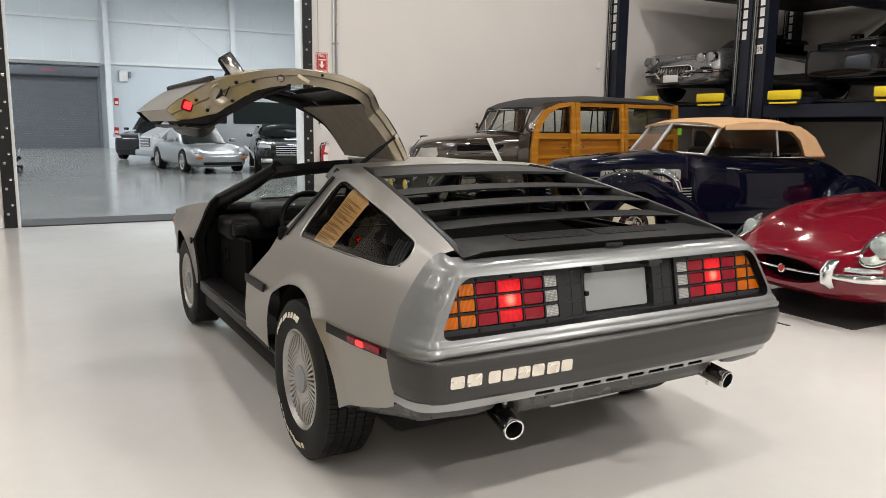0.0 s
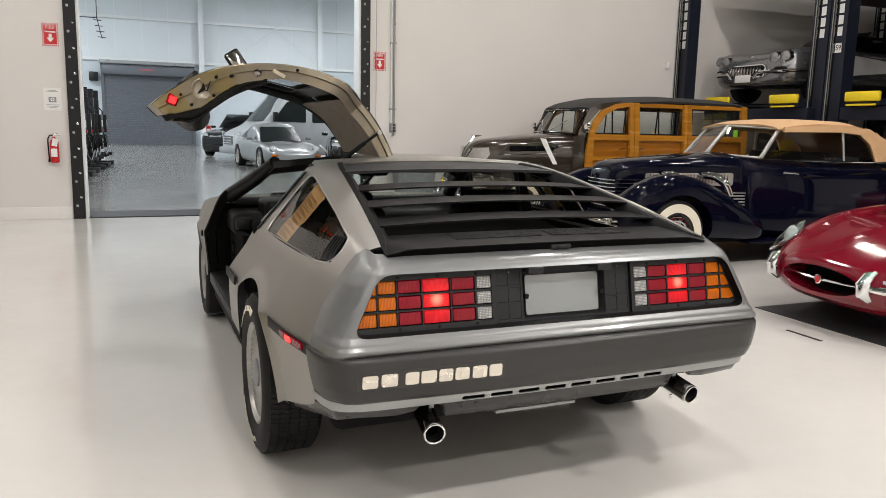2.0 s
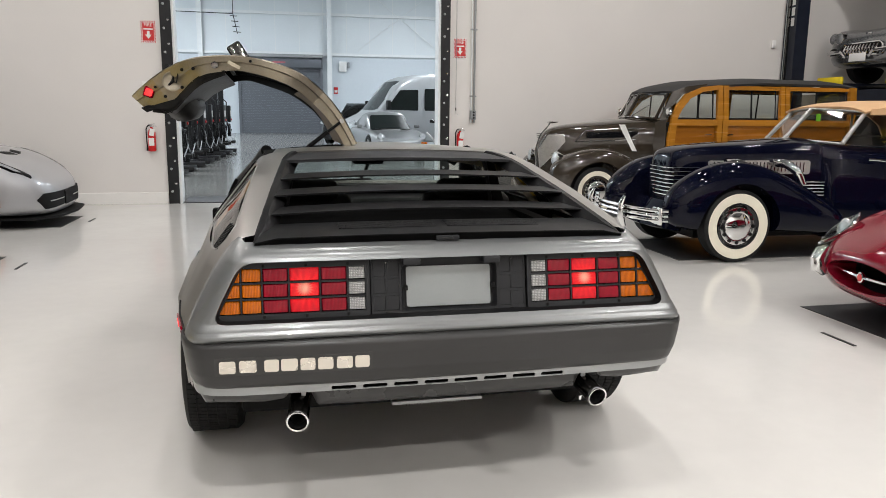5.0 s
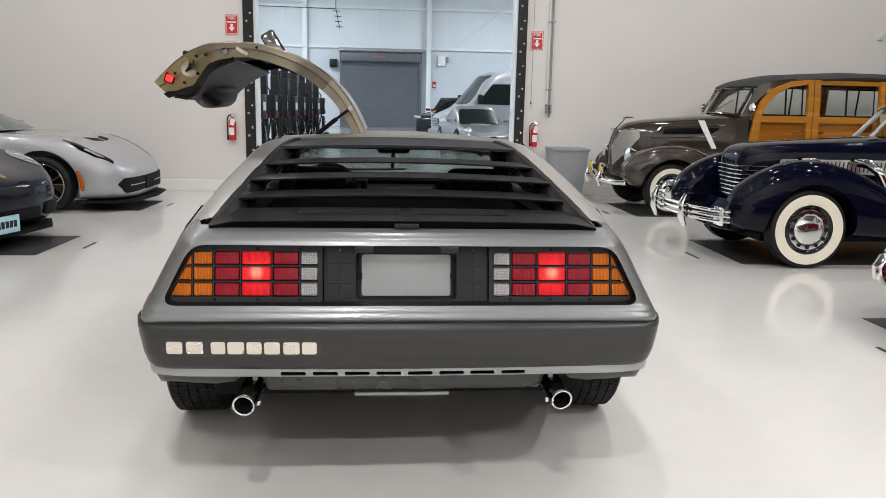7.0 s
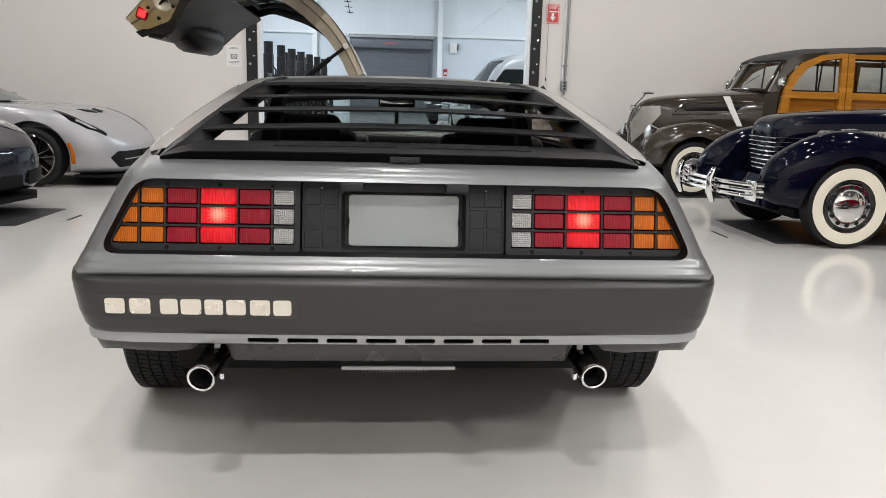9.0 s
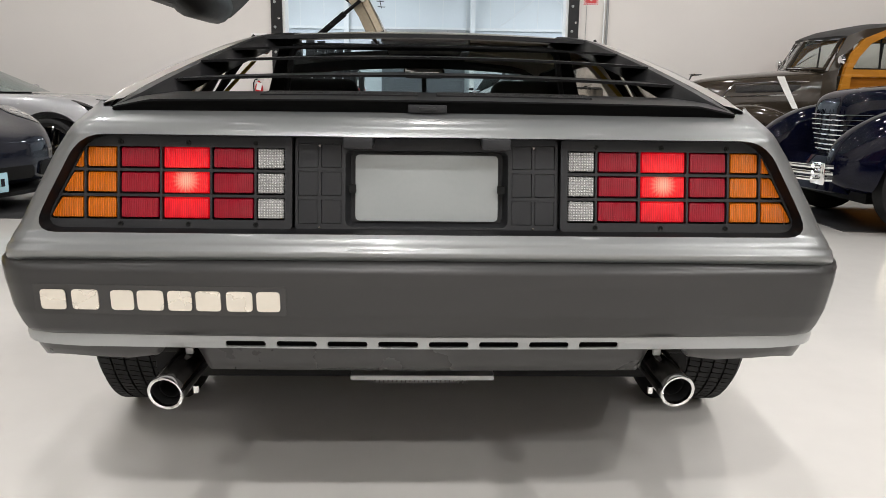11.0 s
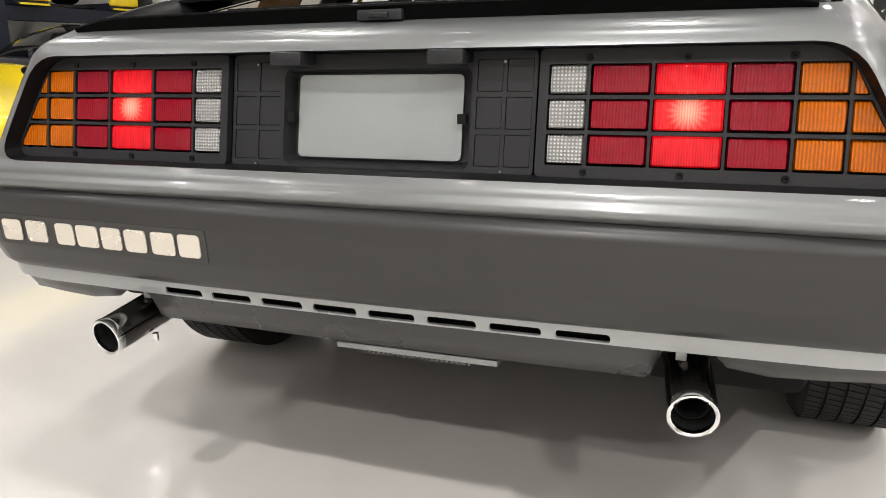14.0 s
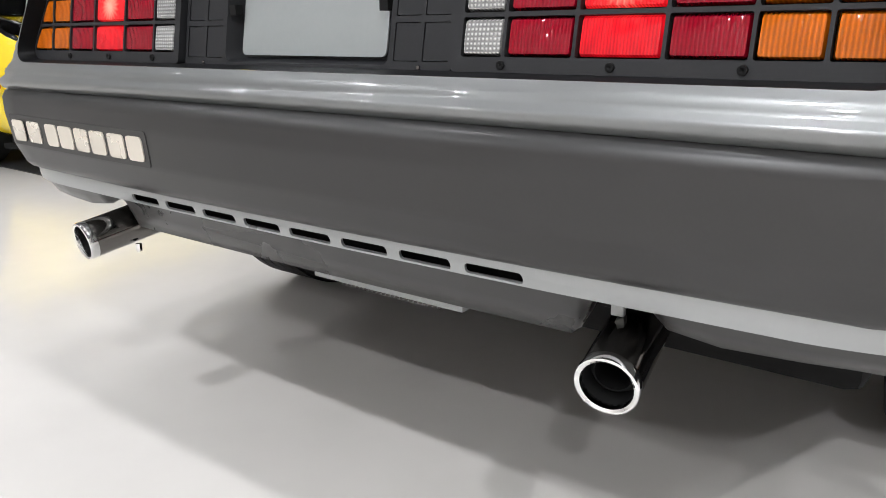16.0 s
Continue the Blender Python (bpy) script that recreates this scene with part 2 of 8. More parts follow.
M["whitewall"] = material("white_sidewall", (0.76, 0.71, 0.58), 0.5, vary=0.04)
M["jamb_label"] = material("faded_label", (0.46, 0.41, 0.30), 0.5, vary=0.1, scale=40)
M["marker_lit"] = lens("red_marker_lit", (0.9, 0.02, 0.02), glow=2.5)
M["urethane_dark"] = material("dark_letter_field", (0.035, 0.034, 0.033), 0.5)
M["rust"] = material("rusty_steel", (0.25, 0.15, 0.07), 0.7, vary=0.3, scale=30)
M["headliner"] = material("grey_headliner", (0.22, 0.19, 0.165), 0.8, vary=0.15, scale=15, fine=300, bump=0.1)
M["lamp_lens"] = material("lit_lamp_lens", (0.8, 0.8, 0.78), 0.4, emit=(1.0, 0.955, 0.905), emit_strength=40.0)
# lip black taken deeper, to hold the shade under the tray's edge
M["lip_shade"] = material("gloss_black_lip", (0.0025, 0.0025, 0.0025), 0.5, spec=0.05, vary=0.1)
M["tape"] = material("black_tape", (0.02, 0.02, 0.02), 0.6)


# ---- mesh tools ----
def finish(bm, name, mat, smooth=True, angle=38.0):
    bmesh.ops.recalc_face_normals(bm, faces=bm.faces)
    me = bpy.data.meshes.new(name)
    bm.to_mesh(me)
    bm.free()
    if mat:
        me.materials.append(M[mat] if isinstance(mat, str) else mat)
    if smooth and len(me.polygons):
        me.polygons.foreach_set("use_smooth", [True] * len(me.polygons))
        me.set_sharp_from_angle(angle=radians(angle))
    return me


def thing(name, label, category, m=None, group="", kind=""):
    ob = new(name)
    ob.empty_display_size = 0.1
    if m is not None:
        ob.matrix_world = m
    return tagged(ob, label, category, group, kind)


def part(name, bm, mat, parent=None, label="", smooth=True, angle=38.0):
    ob = new(name, finish(bm, name, mat, smooth, angle))
    ob.parent = parent
    if label:
        ob["label"] = label
    return ob


def solid(name, bm, mat, label, category, m=None, group="", kind="", smooth=True, angle=38.0):
    """A thing that is one mesh."""
    ob = part(name, bm, mat, None, "", smooth, angle)
    if m is not None:
        ob.matrix_world = m
    return tagged(ob, label, category, group, kind)


def box(bm, x0, x1, y0, y1, z0, z1, bevel=0.0, seg=2, m=None):
    vs = [bm.verts.new((x, y, z)) for x in (x0, x1) for y in (y0, y1) for z in (z0, z1)]
    q = [(0, 1, 3, 2), (4, 6, 7, 5), (0, 4, 5, 1), (2, 3, 7, 6), (0, 2, 6, 4), (1, 5, 7, 3)]
    fs = [bm.faces.new([vs[i] for i in f]) for f in q]
    if bevel:
        es = list({e for f in fs for e in f.edges})
        r = bmesh.ops.bevel(bm, geom=es, offset=bevel, segments=seg, affect="EDGES", profile=0.5)
        vs = list({v for f in r["faces"] for v in f.verts} | {v for v in vs if v.is_valid})
    if m is not None:
        bmesh.ops.transform(bm, matrix=m, verts=vs)
    return vs


def boxed(*args, **kw):
    bm = bmesh.new()
    box(bm, *args, **kw)
    return bm


def ring_loft(bm, rings, close=True, caps=True):
    """Faces between successive rings of points."""
    rows = [[bm.verts.new(p) for p in r] for r in rings]
    n = len(rows[0])
    for a, b in zip(rows, rows[1:]):
        for i in range(n if close else n - 1):
            j = (i + 1) % n
            try:
                bm.faces.new((a[i], a[j], b[j], b[i]))
            except ValueError:
                pass
    if caps and close:
        for r in (rows[0], rows[-1]):
            try:
                bm.faces.new(r)
            except ValueError:
                pass
    return rows


def tube(bm, pts, r, seg=8, caps=True):
    """A round bar through points; r a number or one for each point."""
    pts = [Vector(p) for p in pts]
    rs = r if isinstance(r, (list, tuple)) else [r] * len(pts)
    rings, up = [], None
    for i, p in enumerate(pts):
        d = (pts[min(i + 1, len(pts) - 1)] - pts[max(i - 1, 0)]).normalized()
        if up is None:
            up = d.orthogonal().normalized()
        up = (up - d * up.dot(d)).normalized()
        side = d.cross(up)
        rings.append([p + (up * math.cos(a) + side * math.sin(a)) * rs[i] for a in (2 * math.pi * k / seg for k in range(seg))])
    ring_loft(bm, rings, True, caps)


def tubed(pts, r, seg=8, caps=True):
    bm = bmesh.new()
    tube(bm, pts, r, seg, caps)
    return bm


def turned(bm, tip, d, profile, seg=28):
    """A turned form along d: profile of (distance along d, radius)."""
    d = Vector(d).normalized()
    up = d.orthogonal().normalized()
    side = d.cross(up)
    ring_loft(bm, [[Vector(tip) + d * a + (up * math.cos(k) + side * math.sin(k)) * r for k in (2 * math.pi * i / seg for i in range(seg))] for a, r in profile], True, False)
    return bm


def lathe(bm, profile, centre, axis="x", seg=48, caps=False):
    """profile: (along the axis, radius)."""
    rings = []
    for a, r in profile:
        ring = []
        for k in range(seg):
            c, s = math.cos(2 * math.pi * k / seg) * r, math.sin(2 * math.pi * k / seg) * r
            p = {"x": (a, c, s), "y": (c, a, s), "z": (c, s, a)}[axis]
            ring.append(Vector(centre) + Vector(p))
        rings.append(ring)
    ring_loft(bm, rings, True, caps)


def lathed(profile, centre, axis="x", seg=48, caps=False):
    bm = bmesh.new()
    lathe(bm, profile, centre, axis, seg, caps)
    return bm


def sheet(outline, fn, step, holes=(), thick=0.0, steps=None):
    """A panel: a flat outline (u, v) with holes, cut into a fine net, then laid on the surface fn(u, v) -> point."""
    bm = bmesh.new()
    edges = []
    for loop in (outline, *holes):
        vs = [bm.verts.new((u, v, 0)) for u, v in loop]
        edges += [bm.edges.new((vs[i], vs[(i + 1) % len(vs)])) for i in range(len(vs))]
    bmesh.ops.triangle_fill(bm, edges=edges, use_beauty=True, use_dissolve=False)
    su, sv = steps or (step, step)
    us, ws = [p[0] for p in outline], [p[1] for p in outline]
    for lo, hi, st, no in ((min(us), max(us), su, (1, 0, 0)), (min(ws), max(ws), sv, (0, 1, 0))):
        n = max(1, int((hi - lo) / st))
        for i in range(1, n):
            c = lo + (hi - lo) * i / n
            bmesh.ops.bisect_plane(bm, geom=bm.verts[:] + bm.edges[:] + bm.faces[:], plane_co=[c * k for k in no], plane_no=no)
    bmesh.ops.remove_doubles(bm, verts=bm.verts, dist=1e-5)
    for v in bm.verts:
        v.co = Vector(fn(v.co.x, v.co.y))
    if thick:
        thicken(bm, thick)
    return bm


def thicken(bm, thick):
    """Gives a sheet its thickness: a second skin along the normals, and closed edges."""
    bmesh.ops.recalc_face_normals(bm, faces=bm.faces)
    bm.normal_update()
    faces, rim = bm.faces[:], [e for e in bm.edges if e.is_boundary]
    twin = {v: bm.verts.new(v.co - v.normal * thick) for v in bm.verts[:]}
    for f in faces:
        bm.faces.new([twin[v] for v in reversed(f.verts)])
    for e in rim:
        a, b = e.verts
        bm.faces.new((a, b, twin[b], twin[a]))


def interp(x, xs, ys):
    return float(np.interp(x, xs, ys))


def rounded(pts, r=0.02, n=4):
    """An outline with its corners rounded."""
    out = []
    k = len(pts)
    for i in range(k):
        p, a, b = Vector(pts[i]), Vector(pts[i - 1]), Vector(pts[(i + 1) % k])
        la, lb = (a - p).length, (b - p).length
        q = min(r, la * 0.45, lb * 0.45)
        pa, pb = p + (a - p).normalized() * q, p + (b - p).normalized() * q
        for j in range(n + 1):
            t = j / n
            out.append(tuple(pa * (1 - t) ** 2 + p * 2 * t * (1 - t) + pb * t ** 2))
    return out


def cut(ob, *cutters):
    """Cuts solids out of a mesh for good."""
    made = []
    for c in cutters:
        tool = new("tool", finish(c, "tool", None, False))
        tool.matrix_world = ob.matrix_world
        tool.parent, tool.matrix_parent_inverse = ob.parent, ob.matrix_parent_inverse
        mod = ob.modifiers.new("cut", "BOOLEAN")
        mod.operation, mod.object, mod.solver = "DIFFERENCE", tool, "EXACT"
        made.append(tool)
    bpy.context.view_layer.update()
    me = bpy.data.meshes.new_from_object(ob.evaluated_get(bpy.context.evaluated_depsgraph_get()))
    ob.modifiers.clear()
    old, ob.data = ob.data, me
    me.name = old.name
    for tool in made:
        bpy.data.objects.remove(tool)
    return ob


def text_mesh(words, size, mat, m, parent=None, name="lettering", depth=0.001):
    cu = bpy.data.curves.new(name, "FONT")
    cu.body, cu.size, cu.extrude, cu.align_x, cu.align_y = words, size, depth, "CENTER", "CENTER"
    tmp = new(name, cu)
    bpy.context.view_layer.update()
    me = bpy.data.meshes.new_from_object(tmp.evaluated_get(bpy.context.evaluated_depsgraph_get()))
    bpy.data.objects.remove(tmp)
    me.materials.clear()
    me.materials.append(M[mat])
    me.transform(m)
    ob = new(name, me)
    ob.parent = parent
    return ob

# ---- the room ----
ROOM_X0, ROOM_X1, ROOM_Y0 = -12.5, 13.0, -9.0
OPEN_X0, OPEN_X1, OPEN_Z = -2.04, 1.86, 4.2
HALL_Y, HALL_X0, HALL_X1, HALL_Z = 45.0, -8.5, 14.0, 9.0


def structure(name, bm, mat, label, category):
    return solid(name, bm, mat, label, category, kind="structure", smooth=False)


structure("floor", boxed(ROOM_X0, ROOM_X1, ROOM_Y0, WALL_Y + 0.12, -0.2, 0), "epoxy", "glossy cream epoxy showroom floor", "floor")
structure("ceiling", boxed(ROOM_X0, ROOM_X1, ROOM_Y0, WALL_Y, CEIL, CEIL + 0.2), "ceiling", "dark painted showroom ceiling", "ceiling")
bm = bmesh.new()
box(bm, ROOM_X0, OPEN_X0, WALL_Y, WALL_Y + 0.24, 0, CEIL)
box(bm, OPEN_X1, ROOM_X1, WALL_Y, WALL_Y + 0.24, 0, CEIL)
box(bm, OPEN_X0, OPEN_X1, WALL_Y, WALL_Y + 0.24, OPEN_Z, CEIL)
structure("wall_north", bm, "wall", "off-white painted showroom wall with a tall opening", "wall")
structure("wall_south", boxed(ROOM_X0, ROOM_X1, ROOM_Y0 - 0.2, ROOM_Y0, 0, CEIL), "wall", "off-white painted showroom wall", "wall")
structure("wall_west", boxed(ROOM_X0 - 0.2, ROOM_X0, ROOM_Y0, WALL_Y, 0, CEIL), "wall", "off-white painted showroom wall", "wall")
structure("wall_east", boxed(ROOM_X1, ROOM_X1 + 0.2, ROOM_Y0, WALL_Y, 0, CEIL), "wall", "off-white painted showroom wall behind car lifts", "wall")
bm = bmesh.new()
box(bm, ROOM_X0, OPEN_X0 - 0.16, WALL_Y - 0.022, WALL_Y - 0.002, 0.0, 0.165, 0.004)
structure("baseboard", bm, "baseboard", "tall white painted baseboard", "baseboard")
bm = bmesh.new()
box(bm, OPEN_X1 + 0.5, ROOM_X1, WALL_Y - 0.022, WALL_Y - 0.002, 0.0, 0.165, 0.004)
structure("baseboard", bm, "baseboard", "tall white painted baseboard", "baseboard")


# black bolted steel frame round the opening
def jamb(name, x0, x1, inner):
    ob = thing(name, "black bolted steel guide frame beside the opening", "door frame", kind="structure")
    part("guide", boxed(x0, x1, WALL_Y - 0.05, WALL_Y + 0.06, 0, OPEN_Z + 0.1, 0.004), "blacksteel", ob, smooth=False)
    xi0, xi1 = (x1, x1 + 0.035) if inner > 0 else (x0 - 0.035, x0)
    part("liner", boxed(xi0, xi1, WALL_Y - 0.012, WALL_Y + 0.25, 0, OPEN_Z), "steelwhite", ob, smooth=False)
    bolt = None
    z = 0.18
    while z < OPEN_Z:
        for k, dx in enumerate((0.35, 0.72)):
            b = bmesh.new()
            xx = x0 + (x1 - x0) * dx
            zz = z + 0.12 * k
            lathe(b, [(0, 0.019), (-0.008, 0.019), (-0.014, 0.01), (-0.0145, 0)], (xx, WALL_Y - 0.05, zz), "y", 8)
            part("bolt", b, "strip" if k == 0 else "chrome", ob)
        z += 0.33
    return ob


jamb("jamb_left", OPEN_X0 - 0.15, OPEN_X0, 1)
jamb("jamb_right", OPEN_X1, OPEN_X1 + 0.14, -1)
bm = bmesh.new()
box(bm, OPEN_X0 - 0.15, OPEN_X1 + 0.14, WALL_Y - 0.05, WALL_Y + 0.06, OPEN_Z + 0.1, OPEN_Z + 0.26)
structure("lintel", bm, "blacksteel", "black steel lintel over the opening", "door frame")
structure("threshold", boxed(OPEN_X0 + 0.04, OPEN_X1 - 0.04, WALL_Y - 0.02, WALL_Y + 0.75, 0.0, 0.016, 0.006), "threshold", "dark rubber threshold strip across the opening", "threshold")

# ---- the far hall ----
structure("hall_floor", boxed(HALL_X0, HALL_X1, WALL_Y + 0.12, HALL_Y + 0.2, -0.2, -0.002), "concrete", "polished grey concrete hall floor", "floor")
bm = bmesh.new()
box(bm, HALL_X0, HALL_X1, HALL_Y, HALL_Y + 0.3, 0, HALL_Z)
structure("hall_wall_north", bm, "siding", "white insulated metal wall of the far hall", "wall")
structure("hall_wall_west", boxed(HALL_X0 - 0.2, HALL_X0, WALL_Y + 0.24, HALL_Y + 0.3, 0, HALL_Z), "siding", "white metal side wall of the far hall", "wall")
structure("hall_wall_east", boxed(HALL_X1, HALL_X1 + 0.2, WALL_Y + 0.24, HALL_Y + 0.3, 0, HALL_Z), "siding", "white metal side wall of the far hall", "wall")
structure("hall_ceiling", boxed(HALL_X0, HALL_X1, WALL_Y + 0.24, HALL_Y, HALL_Z, HALL_Z + 0.2), "hallceiling", "pale metal roof deck of the far hall", "ceiling")
structure("hall_dado", boxed(HALL_X0, HALL_X1, HALL_Y - 0.06, HALL_Y - 0.003, 0, 4.55), "hallblock", "pale blue-grey lower wall lining", "wall")
for z in (4.62, 6.92):
    structure("girt", boxed(HALL_X0, HALL_X1, HALL_Y - 0.2, HALL_Y - 0.07, z, z + 0.16), "steelwhite", "white steel girt along the hall wall", "trim")
for x in (-5.05, 2.34, 9.25):
    structure("column", boxed(x - 0.14, x + 0.14, HALL_Y - 0.5, HALL_Y - 0.21, 0, HALL_Z), "steelwhite", "white steel hall column", "column")
for i in range(16):
    x = HALL_X0 + 0.7 + i * 1.4
    structure("siding_joint", boxed(x - 0.02, x + 0.02, HALL_Y - 0.02, HALL_Y - 0.002, 4.8, HALL_Z), "steelwhite", "raised joint in the white siding", "trim")
# diagonal bracing rods
for xa, xb in ((4.0, 9.2), (9.2, 4.0)):
    structure("brace_rod", tubed([(xa, HALL_Y - 0.26, 4.9), (xb, HALL_Y - 0.26, 8.9)], 0.018, 6), "steelwhite", "thin steel bracing rod", "trim")

# roll-up door
RX0, RX1, RZ = -2.85, 1.77, 3.86
door = thing("roll_up_door", "grey steel roll-up door, closed", "roll-up door", kind="structure")
nslat = 40
for i in range(nslat):
    z0 = RZ * i / nslat
    part("slat", boxed(RX0, RX1, HALL_Y - 0.16, HALL_Y - 0.07, z0 + 0.003, z0 + RZ / nslat, 0.004, 1), "rolldoor", door)
part("hood", boxed(RX0 - 0.1, RX1 + 0.1, HALL_Y - 0.62, HALL_Y - 0.17, RZ - 0.02, RZ + 0.52, 0.08, 3), "rolldoor", door)
part("hood_stripe", boxed(RX0 + 1.85, RX0 + 2.6, HALL_Y - 0.624, HALL_Y - 0.6, RZ + 0.25, RZ + 0.34), "fadedred", door, "faded red warning strip")
for x in (RX0 - 0.16, RX1):
    part("side_guide", boxed(x, x + 0.16, HALL_Y - 0.24, HALL_Y - 0.062, 0, RZ + 0.6), "rolldoor", door)
part("head_trim", boxed(RX0 - 0.2, RX1 + 0.2, HALL_Y - 0.5, HALL_Y - 0.21, RZ + 0.6, RZ + 0.78), "strip", door)
part("motor", boxed(RX0 - 0.75, RX0 - 0.3, HALL_Y - 0.5, HALL_Y - 0.1, RZ - 0.4, RZ + 0.1, 0.05), "blacksteel", door)


def wall_sign(x, z, w, h, y, label):
    """A red and white striped sign with an arrow, and bars where its words stand."""
    ob = thing("fire_sign", label, "sign", pose(x, y, z), "fire extinguisher signs")
    part("board", boxed(-w / 2, w / 2, -0.004, 0, -h / 2, h / 2), "white", ob, smooth=False)
    n = 9
    for i in range(n):  # hazard border
        for z0 in (-h / 2 + 0.004, h / 2 - 0.026):
            x0 = -w / 2 + w * i / n
            b = bmesh.new()
            vs = [b.verts.new(p) for p in ((x0, -0.0055, z0), (x0 + w / n * 0.55, -0.0055, z0), (x0 + w / n * 0.95, -0.0055, z0 + 0.022), (x0 + w / n * 0.4, -0.0055, z0 + 0.022))]
            b.faces.new(vs)
            part("stripe", b, "red", ob, smooth=False)
    for i in range(12):
        for sx in (-w / 2 + 0.003, w / 2 - 0.021):
            z0 = -h / 2 + 0.03 + (h - 0.06) * i / 12
            b = bmesh.new()
            vs = [b.verts.new(p) for p in ((sx, -0.0055, z0), (sx + 0.018, -0.0055, z0 + 0.012), (sx + 0.018, -0.0055, z0 + 0.024), (sx, -0.0055, z0 + 0.012))]
            b.faces.new(vs)
            part("stripe", b, "red", ob, smooth=False)
    part("field", boxed(-w / 2 + 0.026, w / 2 - 0.026, -0.007, -0.004, -h / 2 + 0.03, h / 2 - 0.03), "red", ob, smooth=False)
    text_mesh("FIRE", 0.062, "white", pose(0, -0.0085, h / 2 - 0.062, 90), ob, "word")
    part("word_bar", boxed(-w / 2 + 0.04, w / 2 - 0.04, -0.009, -0.007, h / 2 - 0.125, h / 2 - 0.108), "white", ob, smooth=False)
    b = bmesh.new()
    vs = [b.verts.new((px, -0.0095, pz)) for px, pz in ((-0.018, 0.01), (0.018, 0.01), (0.018, -0.04), (0.044, -0.04), (0, -0.098), (-0.044, -0.04), (-0.018, -0.04))]
    b.faces.new(vs)
    part("arrow", b, "white", ob, smooth=False)
    return ob


def extinguisher(x, z, y, s=1.0):
    ob = thing("fire_extinguisher", "red fire extinguisher hanging on the wall with an inspection tag", "fire extinguisher", pose(x, y, z) @ Matrix.Scale(s, 4), "fire extinguishers")
    part("cylinder", lathed([(-0.2, 0), (-0.2, 0.05), (-0.185, 0.066), (0.12, 0.066), (0.16, 0.05), (0.185, 0.024), (0.215, 0.022), (0.215, 0)], (0, -0.09, 0), "z", 24), "red", ob)
    part("valve", boxed(-0.018, 0.018, -0.11, -0.07, 0.215, 0.25, 0.004), "chrome", ob)
    part("lever", boxed(-0.012, 0.1, -0.1, -0.08, 0.252, 0.266, 0.004, m=pose(0, 0, 0, 0, -8, 0)), "chrome", ob)
    part("handle", boxed(-0.012, 0.09, -0.1, -0.08, 0.226, 0.238, 0.004), "chrome", ob)
    part("hose", tubed([(-0.01, -0.09, 0.235), (-0.06, -0.09, 0.24), (-0.088, -0.09, 0.18), (-0.086, -0.09, 0.0), (-0.08, -0.09, -0.16)], 0.011, 8), "plastic", ob)
    part("nozzle", tubed([(-0.08, -0.09, -0.12), (-0.08, -0.09, -0.19)], [0.012, 0.02], 8), "plastic", ob)
    part("label", boxed(-0.045, 0.045, -0.159, -0.155, -0.1, 0.03), "white", ob, smooth=False)
    part("tag", boxed(-0.05, 0.03, -0.165, -0.162, 0.07, 0.19, m=pose(0, 0, 0, 0, 12, 0)), "white", ob, smooth=False)
    part("bracket", boxed(-0.02, 0.02, -0.02, 0, -0.1, 0.2), "blacksteel", ob)
    return ob


FACE = WALL_Y - 0.002
wall_sign(-2.355, 2.437, 0.205, 0.305, FACE, "red and white striped fire extinguisher sign on the wall")
wall_sign(2.162, 2.328, 0.205, 0.295, FACE, "red and white striped fire extinguisher sign beside the opening")
extinguisher(-2.377, 0.93, FACE, 0.83)
extinguisher(2.165, 0.905, FACE, 0.80)
notice = thing("camera_notice", "white paper notice with a camera symbol on the wall", "notice", pose(-2.372, FACE, 1.604) @ Matrix.Scale(0.92, 4))
part("sheet", boxed(-0.115, 0.115, -0.004, 0, -0.16, 0.16), "white", notice, smooth=False)
part("camera_symbol", boxed(-0.05, 0.05, -0.006, -0.004, -0.045, 0.03, 0.004), "greybin", notice)
part("lens_symbol", lathed([(-0.006, 0.026), (-0.0075, 0.026), (-0.0075, 0.014)], (0, 0, -0.005), "y", 20), "white", notice)
for i, (zz, w) in enumerate(((0.12, 0.05), (0.105, 0.075), (-0.085, 0.085), (-0.105, 0.075), (-0.125, 0.05))):
    part("text_bar", boxed(-w, w, -0.0055, -0.004, zz, zz + 0.007), "greybin", notice, smooth=False)
for x, w, lab in ((2.345, 0.022, "steelwhite"), (2.39, 0.032, "strip")):
    cond = thing("conduit", "white painted electrical conduit running up the wall", "conduit", pose(x, FACE, 0))
    part("pipe", tubed([(0, -0.03, 0.9 if w > 0.04 else 1.2), (0, -0.03, OPEN_Z + 1.5)], w / 2, 10), lab, cond)
    for z in (1.6, 2.6, 3.6):
        part("strap", boxed(-w, w, -0.05, 0, z, z + 0.02), "strip", cond)
sw = thing("door_switch", "grey wall switch box under the conduit", "switch", pose(2.368, FACE - 0.05, 1.322))
part("case", boxed(-0.04, 0.04, -0.06, 0.05, -0.07, 0.07, 0.006), "greybin", sw)
for z in (-0.042, 0.0, 0.042):
    part("button", lathed([(-0.06, 0.016), (-0.072, 0.014), (-0.072, 0)], (0, 0, z), "y", 12), "blacksteel", sw)
out = thing("outlet_box", "small white outlet box on the wall", "outlet", pose(7.54, FACE, 2.537))
part("case", boxed(-0.035, 0.035, -0.04, 0, -0.06, 0.06, 0.006), "white", out)
part("cover", boxed(-0.025, 0.025, -0.044, -0.04, -0.045, 0.045, 0.003), "white", out)
cord_ = thing("pull_cord", "thin grey pull cord with a small hook hanging on the wall", "cord", pose(2.105, FACE, 0))
part("line", tubed([(0, -0.012, 1.42), (0, -0.012, OPEN_Z + 1.5)], 0.003, 6), "greybin", cord_)
part("grip", lathed([(0, 0.0), (0.004, 0.011), (0.04, 0.008), (0.05, 0.003)], (0, -0.012, 1.385), "z", 10), "blacksteel", cord_)
